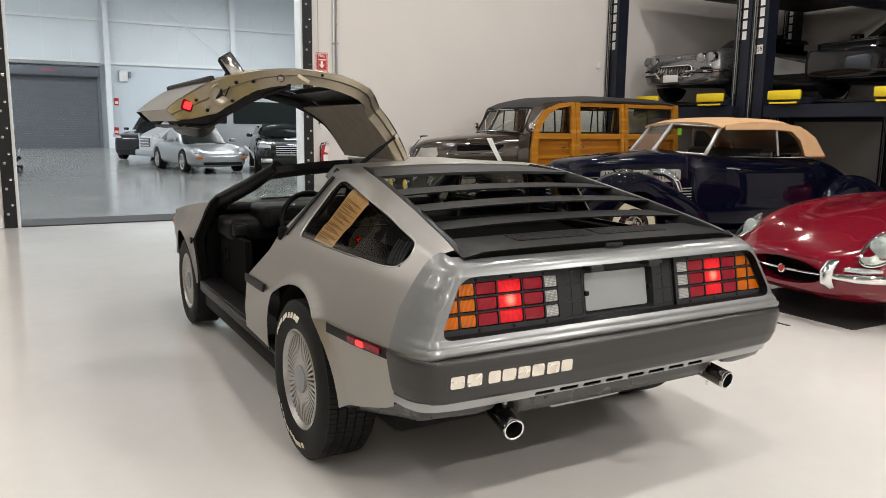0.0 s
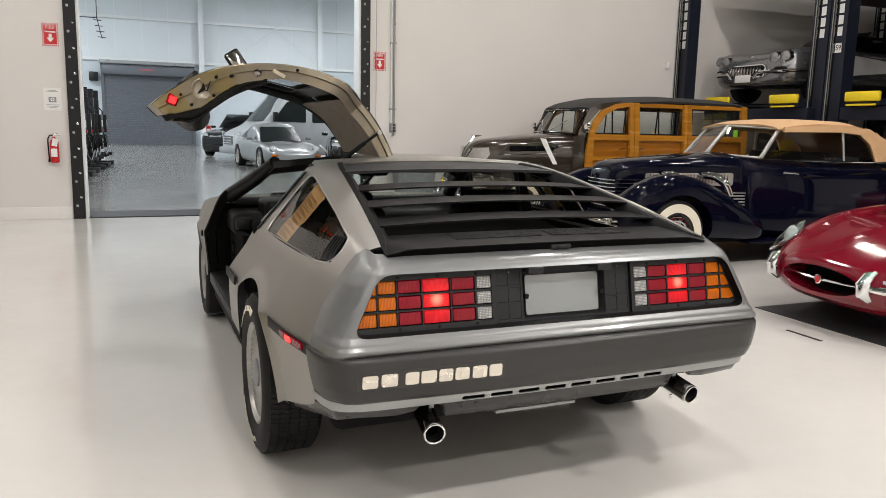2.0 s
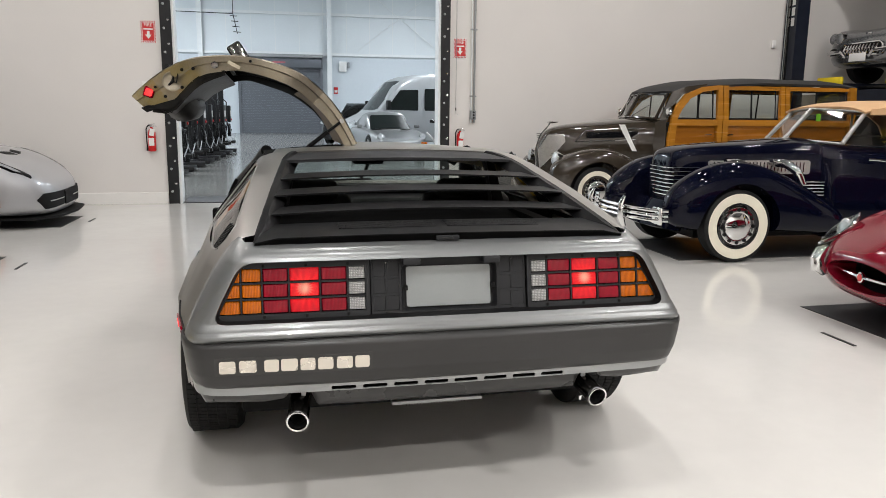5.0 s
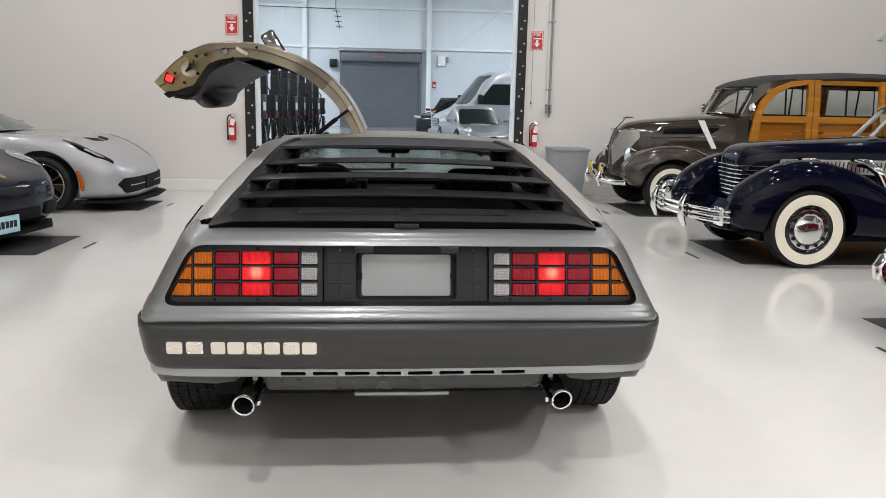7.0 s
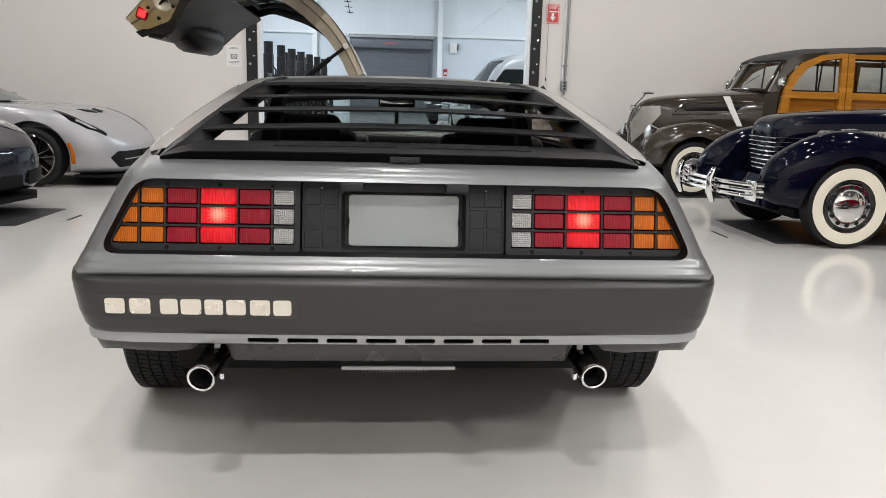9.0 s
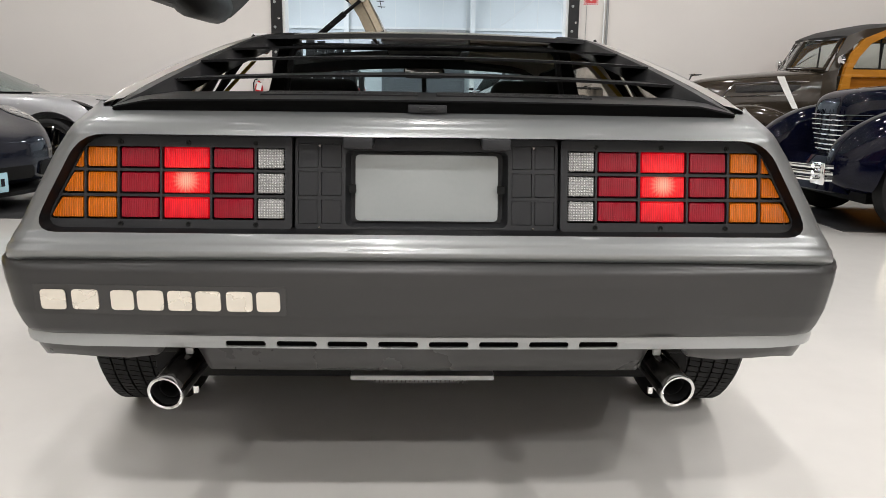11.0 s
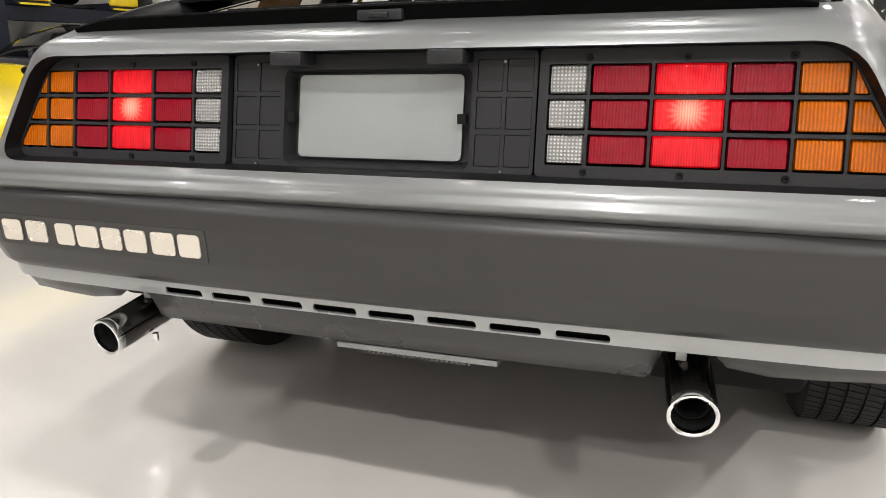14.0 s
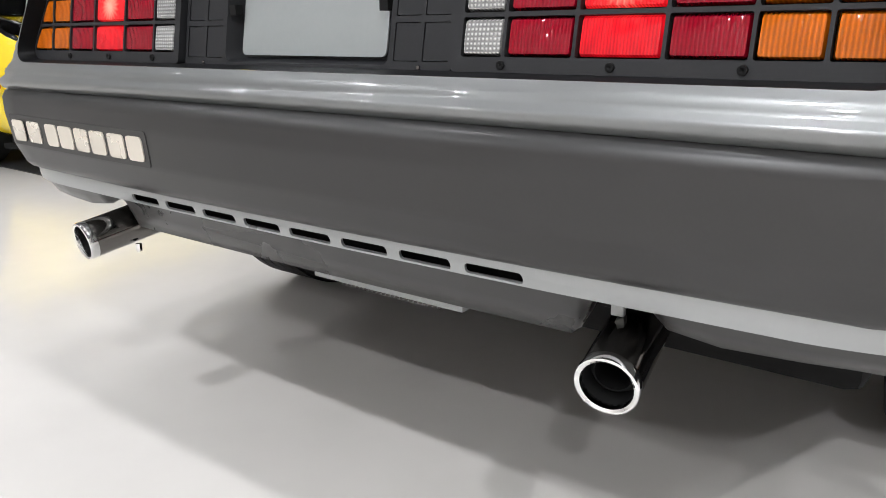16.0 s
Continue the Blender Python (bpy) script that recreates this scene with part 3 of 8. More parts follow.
part("hook", tubed([(0, -0.012, 1.39), (0, -0.012, 1.34), (0.014, -0.012, 1.318), (0.03, -0.012, 1.335)], 0.004, 6), "chrome", cord_)
binn = thing("waste_bin", "grey plastic waste bin against the wall", "bin", pose(2.62, WALL_Y - 0.36, 0))
b = bmesh.new()
ring_loft(b, [[(sx * w, sy * w, z) for sx, sy in ((-1, -1), (1, -1), (1, 1), (-1, 1))] for z, w in ((0, 0.2), (0.74, 0.27), (0.74, 0.255), (0.03, 0.185))], True, True)
part("tub", b, "greybin", binn, smooth=False)
part("rim", boxed(-0.285, 0.285, -0.285, 0.285, 0.72, 0.755, 0.01), "greybin", binn)

# mats under the parked cars and marks on the floor
for x0, x1, y0, y1 in ((3.1, 8.0, 1.12, 2.3), (3.1, 8.0, 4.05, 5.25), (3.1, 8.0, 7.0, 8.3), (-8.0, -3.08, 1.2, 2.4), (-8.0, -3.08, 4.25, 5.2), (-8.0, -3.08, 7.05, 8.0)):
    solid("drip_mat", boxed(x0, x1, y0, y1, 0.001, 0.005), "mat", "thin black drip mat on the floor", "mat", group="drip mats", smooth=False)
for x, y in ((2.8, 1.4), (-2.81, 4.58), (-2.88, 7.47), (2.8, 4.3), (2.8, 7.2), (-2.85, 1.7)):
    solid("floor_mark", boxed(x - 0.012, x + 0.012, y, y + 0.29, 0.001, 0.004), "tape", "short black tape mark on the floor", "floor mark", group="parking marks", smooth=False)
for lx, ly in SHOW_LAMPS:
    lamp = thing("ceiling_light", "round white high ceiling light", "ceiling light", pose(lx, ly, CEIL), "showroom ceiling lights")
    part("housing", lathed([(-0.001, 0.08), (-0.05, 0.14), (-0.13, 0.24), (-0.14, 0.24), (-0.14, 0.21), (-0.06, 0.1), (-0.06, 0)], (0, 0, 0), "z", 20), "white", lamp)
for lx, ly in [(x, y) for y in (-8.0, -5.2, -2.0, 1.5, 4.9, 8.2) for x in (-8.6, -5.1, -1.7, 1.7, 5.1, 8.6)]:
    lamp = thing("ceiling_light", "small round white ceiling light, lit", "ceiling light", pose(lx, ly, CEIL), "small showroom ceiling lights")
    part("housing", lathed([(-0.001, 0.06), (-0.04, 0.1), (-0.09, 0.13), (-0.10, 0.13), (-0.10, 0.10), (-0.085, 0.10)], (0, 0, 0), "z", 16), "white", lamp)
    part("diffuser", lathed([(-0.087, 0.10), (-0.096, 0.06), (-0.098, 0)], (0, 0, 0), "z", 12), "lamp_lens", lamp)

# ---- wheels, for all the cars ----
def wheel(parent, x, y, r, w, rim_r, side, style="fins", white=0.0, tread=True, face="alloy", cap=None):
    """side: -1 or 1, the way its face looks along x."""
    ob = new("wheel")
    ob.parent = parent
    c = (x, y, r)
    h = w / 2
    prof = [(-h * 0.86, rim_r), (-h, rim_r + (r - rim_r) * 0.45), (-h * 0.93, r - 0.022), (-h * 0.80, r - 0.006), (-h * 0.78, r - 0.009), (h * 0.78, r - 0.009),
            (h * 0.80, r - 0.006), (h * 0.93, r - 0.022), (h, rim_r + (r - rim_r) * 0.45), (h * 0.86, rim_r)]
    tyre = part("tyre", lathed(prof, c, "x", 64), "rubber", ob)
    if tread:
        bm = bmesh.new()
        n, ribs = 96, 5
        for k in range(n):
            for i in range(ribs):
                x0 = -h * 0.8 + 2 * h * 0.8 * i / ribs
                x1 = x0 + 2 * h * 0.8 / ribs - 0.006
                a0 = 2 * math.pi * (k + 0.18 * i) / n
                a1 = a0 + 2 * math.pi / n * 0.86
                v = [bm.verts.new((x + xx, y + rr * math.cos(a), r + rr * math.sin(a))) for rr in (r - 0.010, r - 0.001) for xx, a in ((x0, a0), (x1, a0 + 0.02), (x1, a1 + 0.02), (x0, a1))]
                bm.faces.new(v[4:])
                for p, q in ((0, 1), (1, 2), (2, 3), (3, 0)):
                    bm.faces.new((v[p], v[q], v[q + 4], v[p + 4]))
        tagged(part("tread", bm, "rubber", tyre, smooth=False), kind="stuff")
    if white:
        part("whitewall", lathed([(side * (h * 0.89 + 0.004), rim_r + 0.012), (side * (h + 0.004), rim_r + (r - rim_r) * 0.45), (side * (h * 0.955 + 0.004), rim_r + white)], c, "x", 56), "whitewall", tyre)
    s = side
    if style == "fins":
        rim = part("rim", lathed([(s * h * 0.86, rim_r + 0.006), (s * h * 0.9, rim_r - 0.004), (s * h * 0.72, rim_r - 0.02), (s * h * 0.55, rim_r - 0.03)], c, "x", 48), face, ob)
        # near-black dish: the shade between the fins is put into its colour
        part("dish", lathed([(s * h * 0.53, rim_r - 0.028), (s * h * 0.40, 0.06), (s * h * 0.40, 0)], c, "x", 40), "soot_shade", rim)
        bm = bmesh.new()
        n = 44
        for k in range(n):
            a = 2 * math.pi * k / n
            box(bm, s * h * 0.42, s * h * 0.78, 0.055, rim_r - 0.022, -0.0055, 0.0055, m=Matrix.Translation(c) @ Matrix.Rotation(a, 4, "X"))
        part("fin", bm, face, rim, "ring of thin radial fins", smooth=False)
        part("hub_cap", lathed([(s * h * 0.6, 0.06), (s * h * 0.84, 0.058), (s * h * 0.9, 0.045), (s * h * 0.9, 0)], c, "x", 24), "greybin", rim)
        part("back", lathed([(s * h * 0.2, rim_r), (s * h * 0.2, 0)], c, "x", 32), "soot_shade", ob)
    elif style == "spokes":
        rim = part("rim", lathed([(s * h * 0.88, rim_r + 0.006), (s * h * 0.92, rim_r - 0.006), (s * h * 0.7, rim_r - 0.02), (s * h * 0.1, rim_r - 0.02)], c, "x", 40), face, ob)
        for k in range(10):
            a = 2 * math.pi * (k // 2 * 2 + (0.35 if k % 2 else -0.35) + 0.5) / 10
            part("spoke", boxed(s * h * 0.5, s * h * 0.78, 0.03, rim_r - 0.01, -0.014, 0.014, 0.006, m=Matrix.Translation(c) @ Matrix.Rotation(a, 4, "X")), face, rim)
        part("hub_cap", lathed([(s * h * 0.55, 0.06), (s * h * 0.84, 0.05), (s * h * 0.86, 0)], c, "x", 20), face, rim)
        part("brake_disc", lathed([(s * h * 0.2, rim_r - 0.04), (s * h * 0.2, 0.03)], c, "x", 32), "darkchrome", ob)
        part("back", lathed([(s * h * 0.05, rim_r), (s * h * 0.05, 0)], c, "x", 32), "soot_shade", ob)
    else:
        rim = part("rim", lathed([(s * h * 0.9, rim_r + 0.014), (s * h * 0.95, rim_r), (s * h * 0.7, rim_r - 0.02), (s * h * 0.62, rim_r * 0.72)], c, "x", 48), face, ob)
        cp = cap or "chrome"
        part("hub_cap", lathed([(s * h * 0.62, rim_r * 0.9), (s * h * 0.86, rim_r * 0.86), (s * h * 0.95, rim_r * 0.66), (s * h * 0.9, rim_r * 0.62), (s * h * 1.08, rim_r * 0.45), (s * h * 1.2, rim_r * 0.22), (s * h * 1.22, 0)], c, "x", 40), cp, rim)
        for k in range(12):
            a = 2 * math.pi * k / 12
            part("vent_hole", lathed([(0, 0.018), (s * 0.004, 0.018), (s * 0.004, 0)], (x + s * h * 0.93, y + rim_r * 0.75 * math.cos(a), r + rim_r * 0.75 * math.sin(a)), "x", 8), "soot_shade", rim)
    return ob


# ---- the stainless steel sports car ----
car = thing("sports_car", "brushed stainless steel wedge-shaped sports car with one gullwing door raised", "car", pose(0, 0.002, 0, 0, 0, 0.82))


def half_width(y):
    return interp(y, [0, 0.19, 0.4, 0.63, 0.9, 1.5, 2.5, 3.3, 3.9, 4.2, 4.3], [0.84, 0.878, 0.915, 0.936, 0.945, 0.945, 0.945, 0.935, 0.89, 0.83, 0.80])


def side_x(y, z):
    x0 = half_width(y)
    if z < 0.64:
        return x0 - 0.10 * (0.64 - z)
    s1 = interp(y, [0.2, 1.2], [0.52, 0.42])
    k = 0.035  # soft shoulder
    over = z - 0.87
    soft = over if over > k else (0 if over < -k else (over + k) ** 2 / (4 * k))
    return x0 - s1 * (z - 0.64) - (0.78 - s1) * soft


def flare(y, z, yc, zc, ry, rz):
    """The lip that stands out round a wheel arch."""
    d = math.sqrt(((y - yc) / ry) ** 2 + ((z - zc) / rz) ** 2) - 1
    return 0.016 * math.exp(-(d / 0.07) ** 2) if d > -0.2 and z > 0.3 else 0.0


AR, AF = (0.95, 0.33, 0.412, 0.385), (3.33, 0.30, 0.375, 0.35)


def rail_z(y):
    """The line where the bright side panels meet the louvre's black rails."""
    return sum(interp(y + d, [0.0, 0.13, 0.2, 0.3, 0.5, 0.6, 0.8, 1.0, 1.2, 1.3, 1.5], [0.901, 0.944, 0.967, 0.992, 1.038, 1.060, 1.100, 1.140, 1.168, 1.176, 1.186]) for d in (-0.06, 0, 0.06)) / 3


def deck_half(y):
    """Half the louvre's width."""
    return interp(y, [0.12, 0.2, 0.5, 0.8, 1.1, 1.2, 1.3, 1.4], [0.644, 0.632, 0.596, 0.561, 0.525, 0.508, 0.484, 0.46])


def shoulder(y):
    """The side panel's roll on to the deck: where it begins, its corner and its inner end, as (x, z)."""
    xb, zb = deck_half(y) + 0.004, rail_z(y)
    zc, slope = zb, interp(y, [0.15, 0.5, 1.0, 1.3], [0.15, 0.24, 0.21, 0.06])
    for _ in range(6):
        zc = zb - slope * (side_x(y, zc) - xb)
    zq = zc - 0.03
    return (side_x(y, zq), zq), (side_x(y, zc), zc), (xb, zb)


def top_v(y):
    """The height parameter at which the side panel reaches the louvre."""
    q, c, b = shoulder(y)
    return q[1] + (math.dist(q, c) + math.dist(c, b)) / 1.27


def skin(y, v):
    """The side's x and z: upright below, rolled over on to the deck above."""
    if y > 1.45 or y < 0.1:
        return side_x(y, v), v
    q, c, b = shoulder(y)
    if v <= q[1]:
        return side_x(y, v), v
    t = min(1.0, (v - q[1]) / (top_v(y) - q[1]))
    return tuple((1 - t) ** 2 * q[i] + 2 * t * (1 - t) * c[i] + t * t * b[i] for i in (0, 1))


def side_point(sgn, inset=0.0):
    def fn(y, v):
        x, z = skin(y, v)
        return (sgn * (x + flare(y, z, *AR) + flare(y, z, *AF) - inset), y, z - 0.5 * inset * (v > 0.96))
    return fn


def arch(yc, zc, ry, rz, a0, a1, n=22):
    return [(yc + ry * math.cos(radians(a)), zc + rz * math.sin(radians(a))) for a in np.linspace(a0, a1, n)]


B_EDGE = [(1.31, 1.165), (1.30, 1.06), (1.40, 0.90), (1.47, 0.785), (1.66, 0.626), (1.78, 0.45), (1.80, 0.345)]
SEAM = [(0.178, 0.474), (0.18, 0.60), (0.19, 0.653), (0.206, 0.689), (0.227, 0.766), (0.216, 0.851), (0.205, 0.933), (0.178, 0.952)]
QUARTER = SEAM + [(y, top_v(y)) for y in np.linspace(0.174, 1.31, 24)] + B_EDGE + arch(*AR, 0, 180) + [(0.50, 0.352), (0.455, 0.366), (0.40, 0.380), (0.31, 0.404), (0.24, 0.424), (0.187, 0.446)]
QWIN = rounded([(1.175, 0.882), (1.195, 0.925), (1.18, 1.10), (1.135, 1.142), (1.082, 1.139), (0.605, 1.057), (0.321, 0.975), (0.30, 0.92), (0.335, 0.882), (0.42, 0.876)], 0.03, 3)
FFEND = [(4.22, 0.46), (4.20, 0.70), (3.6, 0.79), (2.95, 0.875), (2.92, 0.875), (2.95, 0.64), (2.94, 0.36)] + arch(*AF, 180, 0)[1:-1]
for sgn, word in ((-1, "left"), (1, "right")):
    fn = side_point(sgn)
    q = part("quarter_panel", sheet(QUARTER, fn, 0.06, [QWIN], steps=(0.05, 0.012)), "stainless", car)
    part("quarter_window", sheet(QWIN, side_point(sgn, 0.006), 0.15, steps=(0.1, 0.02)), "smoke", q, "smoked glass")
    # black rubber edge and ribbed corner of the window
    edge = [fn(y, z) for y, z in QWIN]
    part("window_seal", tubed([(p[0] * 0.998, p[1], p[2]) for p in edge + edge[:1]], 0.004, 6, False), "alloy", q)
    for i in range(5):
        y0 = 0.325 + i * 0.018
        part("vent_rib", tubed([(sgn * (side_x(y0 + 0.012 * k - 0.002 * k * k, 0.885 + 0.02 * k) - 0.004), y0 + 0.012 * k - 0.002 * k * k, 0.885 + 0.02 * k) for k in range(5)], 0.006, 6), "satin", q)
    part("pillar_vent", sheet([(1.236, 1.135), (1.262, 1.135), (1.352, 0.872), (1.322, 0.872)], side_point(sgn, -0.002), 0.06, thick=0.006), "plastic", q)
    for dy in (0.013,):
        part("vent_rib", tubed([side_point(sgn, -0.003)(1.236 + dy + (1.14 - z) * 0.325, z) for z in (1.13, 1.06, 0.97, 0.88)], 0.0035, 6), "stainless", q)
    for name, ys, z0 in (("side_trim", (0.182, 0.60), 0.628), ("side_trim", (1.345, 1.645), 0.632)):
        a, b = ys
        part(name, sheet([(a, z0 - 0.018), (b, z0 - 0.018), (b, z0 + 0.018), (a, z0 + 0.018)], lambda y, z: (sgn * (side_x(y, z) + 0.006), y, z), 0.1, thick=0.01, steps=(0.03, 0.05)), "plastic", q)
    mk = part("side_marker", sheet(rounded([(0.225, 0.618), (0.415, 0.618), (0.425, 0.640), (0.225, 0.640)], 0.004, 2), lambda y, z: (sgn * (side_x(y, z) + 0.011), y, z), 0.1, thick=0.008, steps=(0.03, 0.05)), "red_lens", q, "red side marker lamp, lit")
    part("bulb_glow", sheet(rounded([(0.315, 0.618), (0.362, 0.618), (0.362, 0.639), (0.315, 0.639)], 0.009, 3), lambda y, z: (sgn * (side_x(y, z) + 0.013), y, z), 0.1, thick=0.009), "marker_lit", mk)
    f = part("front_fender", sheet(FFEND, fn, 0.09), "stainless", car)
    part("side_trim", sheet([(2.96, 0.612), (3.0, 0.612), (3.0, 0.648), (2.96, 0.648)], lambda y, z: (sgn * (side_x(y, z) + 0.006), y, z), 0.1, thick=0.01), "plastic", f)
    part("turn_lamp", boxed(sgn * 0.83 - 0.02, sgn * 0.83 + 0.02, 4.08, 4.2, 0.60, 0.64, 0.006), "amber_lens", f)
    # sill, arch liners
    part("sill", sheet([(1.38, 0.20), (2.96, 0.20), (2.96, 0.37), (1.80, 0.37), (1.36, 0.335)], lambda y, z: (sgn * (side_x(y, z) - 0.004 - 0.5 * max(0, 0.33 - z)), y, z), 0.12, thick=0.02), "plastic", car)
    for yc, zc, ry, rz in (AR, AF):
        bm = bmesh.new()
        ring_loft(bm, [[(sgn * xx, y, z) for y, z in arch(yc, zc - 0.1, ry * s, rz * s + 0.1, 32, 148, 16)] for xx, s in ((half_width(yc) - 0.03, 0.99), (0.62, 0.99), (0.60, 0.4))], False, False)
        part("arch_liner", bm, "soot_shade", car)
    w = wheel(car, sgn * 0.835, 0.92, 0.33, 0.235, 0.205, sgn)
    # raised white sidewall lettering as plain bars
    tyre = [o for o in w.children if o.name.startswith("tyre")][0]
    for a0, a1 in ((-58, 14), (-200, -120)):
        n = int((a1 - a0) / 7.4)
        for k in range(n):
            aa = [radians(a0 + (a1 - a0) * (k + d) / n) for d in (0.08, 0.72)]
            bm = bmesh.new()
            xs = sgn * (0.835 + 0.1155)
            vs = [bm.verts.new((xs + sgn * (0.0055 if rr < 0.27 else -0.0010), 0.92 - sgn * rr * math.sin(a) * -1, 0.33 + rr * math.cos(a))) for rr, a in ((0.257, aa[0]), (0.257, aa[1]), (0.279, aa[1]), (0.279, aa[0]))]
            bm.faces.new(vs)
            thicken(bm, -0.003)
            part("raised_bar", bm, "whitewall", tyre, smooth=False)
    wheel(car, sgn * 0.825, 3.33, 0.30, 0.195, 0.185, sgn, tread=False)

# parcel sticker inside the quarter window
bm = sheet([(1.049, 0.886), (0.846, 0.880), (0.81, 1.075), (0.856, 1.096), (1.030, 1.117)], side_point(-1, 0.016), 0.02, thick=0.001)
st = part("window_sticker", bm, "paper", car, "yellowed paper price sheet behind the glass")
for i in range(27):
    t0 = 0.04 + i * 0.034
    yl0, yl1 = 1.049 - 0.03 * t0, 0.846 - 0.03 * t0
    z0, z1 = 0.888 + 0.20 * t0, 0.882 + 0.18 * t0
    if i % 7 == 5:
        continue
    part("text_bar", sheet([(yl0 - 0.012, z0), (yl1 + 0.012 + 0.03 * (i % 3), z1), (yl1 + 0.012 + 0.03 * (i % 3), z1 + 0.0032), (yl0 - 0.012, z0 + 0.0032)], side_point(-1, 0.0128), 0.02, thick=0.0008), "ink", st, smooth=False)

# ---- tail ----
TZ = [0.645, 0.69, 0.766, 0.851, 0.905, 0.933, 0.950, 0.966]
TW = [0.875, 0.857, 0.82, 0.774, 0.738, 0.714, 0.695, 0.675]
TYS = [0.19, 0.206, 0.227, 0.216, 0.211, 0.205, 0.185, 0.160]
RZ_ = [0.640, 0.648, 0.652, 0.662, 0.668, 0.673, 0.684, 0.692, 0.700, 0.80, 0.880, 0.889, 0.898, 0.908, 0.917, 0.925, 0.933, 0.938, 0.945, 0.952, 0.968]
RY_ = [0.004, 0.000, -0.010, -0.013, -0.011, -0.003, 0.000, 0.006, 0.013, 0.030, 0.044, 0.044, 0.049, 0.057, 0.070, 0.088, 0.112, 0.127, 0.143, 0.160, 0.180]
RC = 0.07


def tail_fn(p, z):
    w, ys, r = interp(z, TZ, TW), interp(z, TZ, TYS), interp(z, RZ_, RY_)
    s, f = abs(p), w - RC
    bow = 0.005 * (min(s, 0.8) / 0.8) ** 2
    if s <= 0.8:
        x, y = s / 0.8 * f, r + bow
    else:
        a = (s - 0.8) / 0.2 * math.pi / 2
        x, y = f + RC * math.sin(a), r + bow + max(0.0, ys - r - bow) * (1 - math.cos(a))
    return (math.copysign(x, p), y, z)


def tail_p(x, z):
    f = interp(z, TZ, TW) - RC
    s = abs(x)
    p = 0.8 * s / f if s <= f else 0.8 + 0.2 * math.asin(min(1, (s - f) / RC)) / (math.pi / 2)
    return (math.copysign(p, x), z)


HOLE = rounded([(-0.780, 0.698), (0.780, 0.698), (0.684, 0.889), (-0.684, 0.889)], 0.05, 5)
hole_p = [tail_p(*q) for q in HOLE]
fascia = part("rear_fascia", sheet([(-1, 0.64), (1, 0.64), (1, 0.953), (0.93, 0.952), (0.865, 0.940), (-0.865, 0.940), (-0.93, 0.952), (-1, 0.953)], tail_fn, 0.05, [hole_p], steps=(0.05, 0.0055)), "silverpaint", car, "silver painted rear fascia", angle=60)
bm = bmesh.new()
ring_loft(bm, [[tail_fn(*p) for p in hole_p], [(x * 0.992, tail_fn(*tail_p(x, z))[1] + 0.022, 0.7935 + (z - 0.7935) * 0.965) for x, z in HOLE], [(x * 0.985, 0.075 + 0.19 * (z - 0.72), 0.7935 + (z - 0.7935) * 0.95) for x, z in HOLE]], True, False)
part("recess", bm, "satin", fascia, angle=60)


def lamp_plane(x, z, d=0.0):
    return (x, 0.050 + 0.19 * (z - 0.72) + d + 0.006 * (x / 0.75) ** 2, z)


part("back_plate", sheet([(-0.77, 0.694), (0.77, 0.694), (0.675, 0.893), (-0.675, 0.893)], lambda x, z: lamp_plane(x, z, 0.045), 0.2), "soot_shade", fascia)


def clip(poly, x0, z0, k):
    """Keep what lies inside the slanting outer edge x <= x0 - k (z - z0)."""
    out = []
    for i in range(len(poly)):
        a, b = poly[i - 1], poly[i]
        da, db = x0 - k * (a[1] - z0) - a[0], x0 - k * (b[1] - z0) - b[0]
        if (da >= 0) != (db >= 0):
            t = da / (da - db)
            out.append((a[0] + (b[0] - a[0]) * t, a[1] + (b[1] - a[1]) * t))
        if db >= 0:
            out.append(b)
    return out


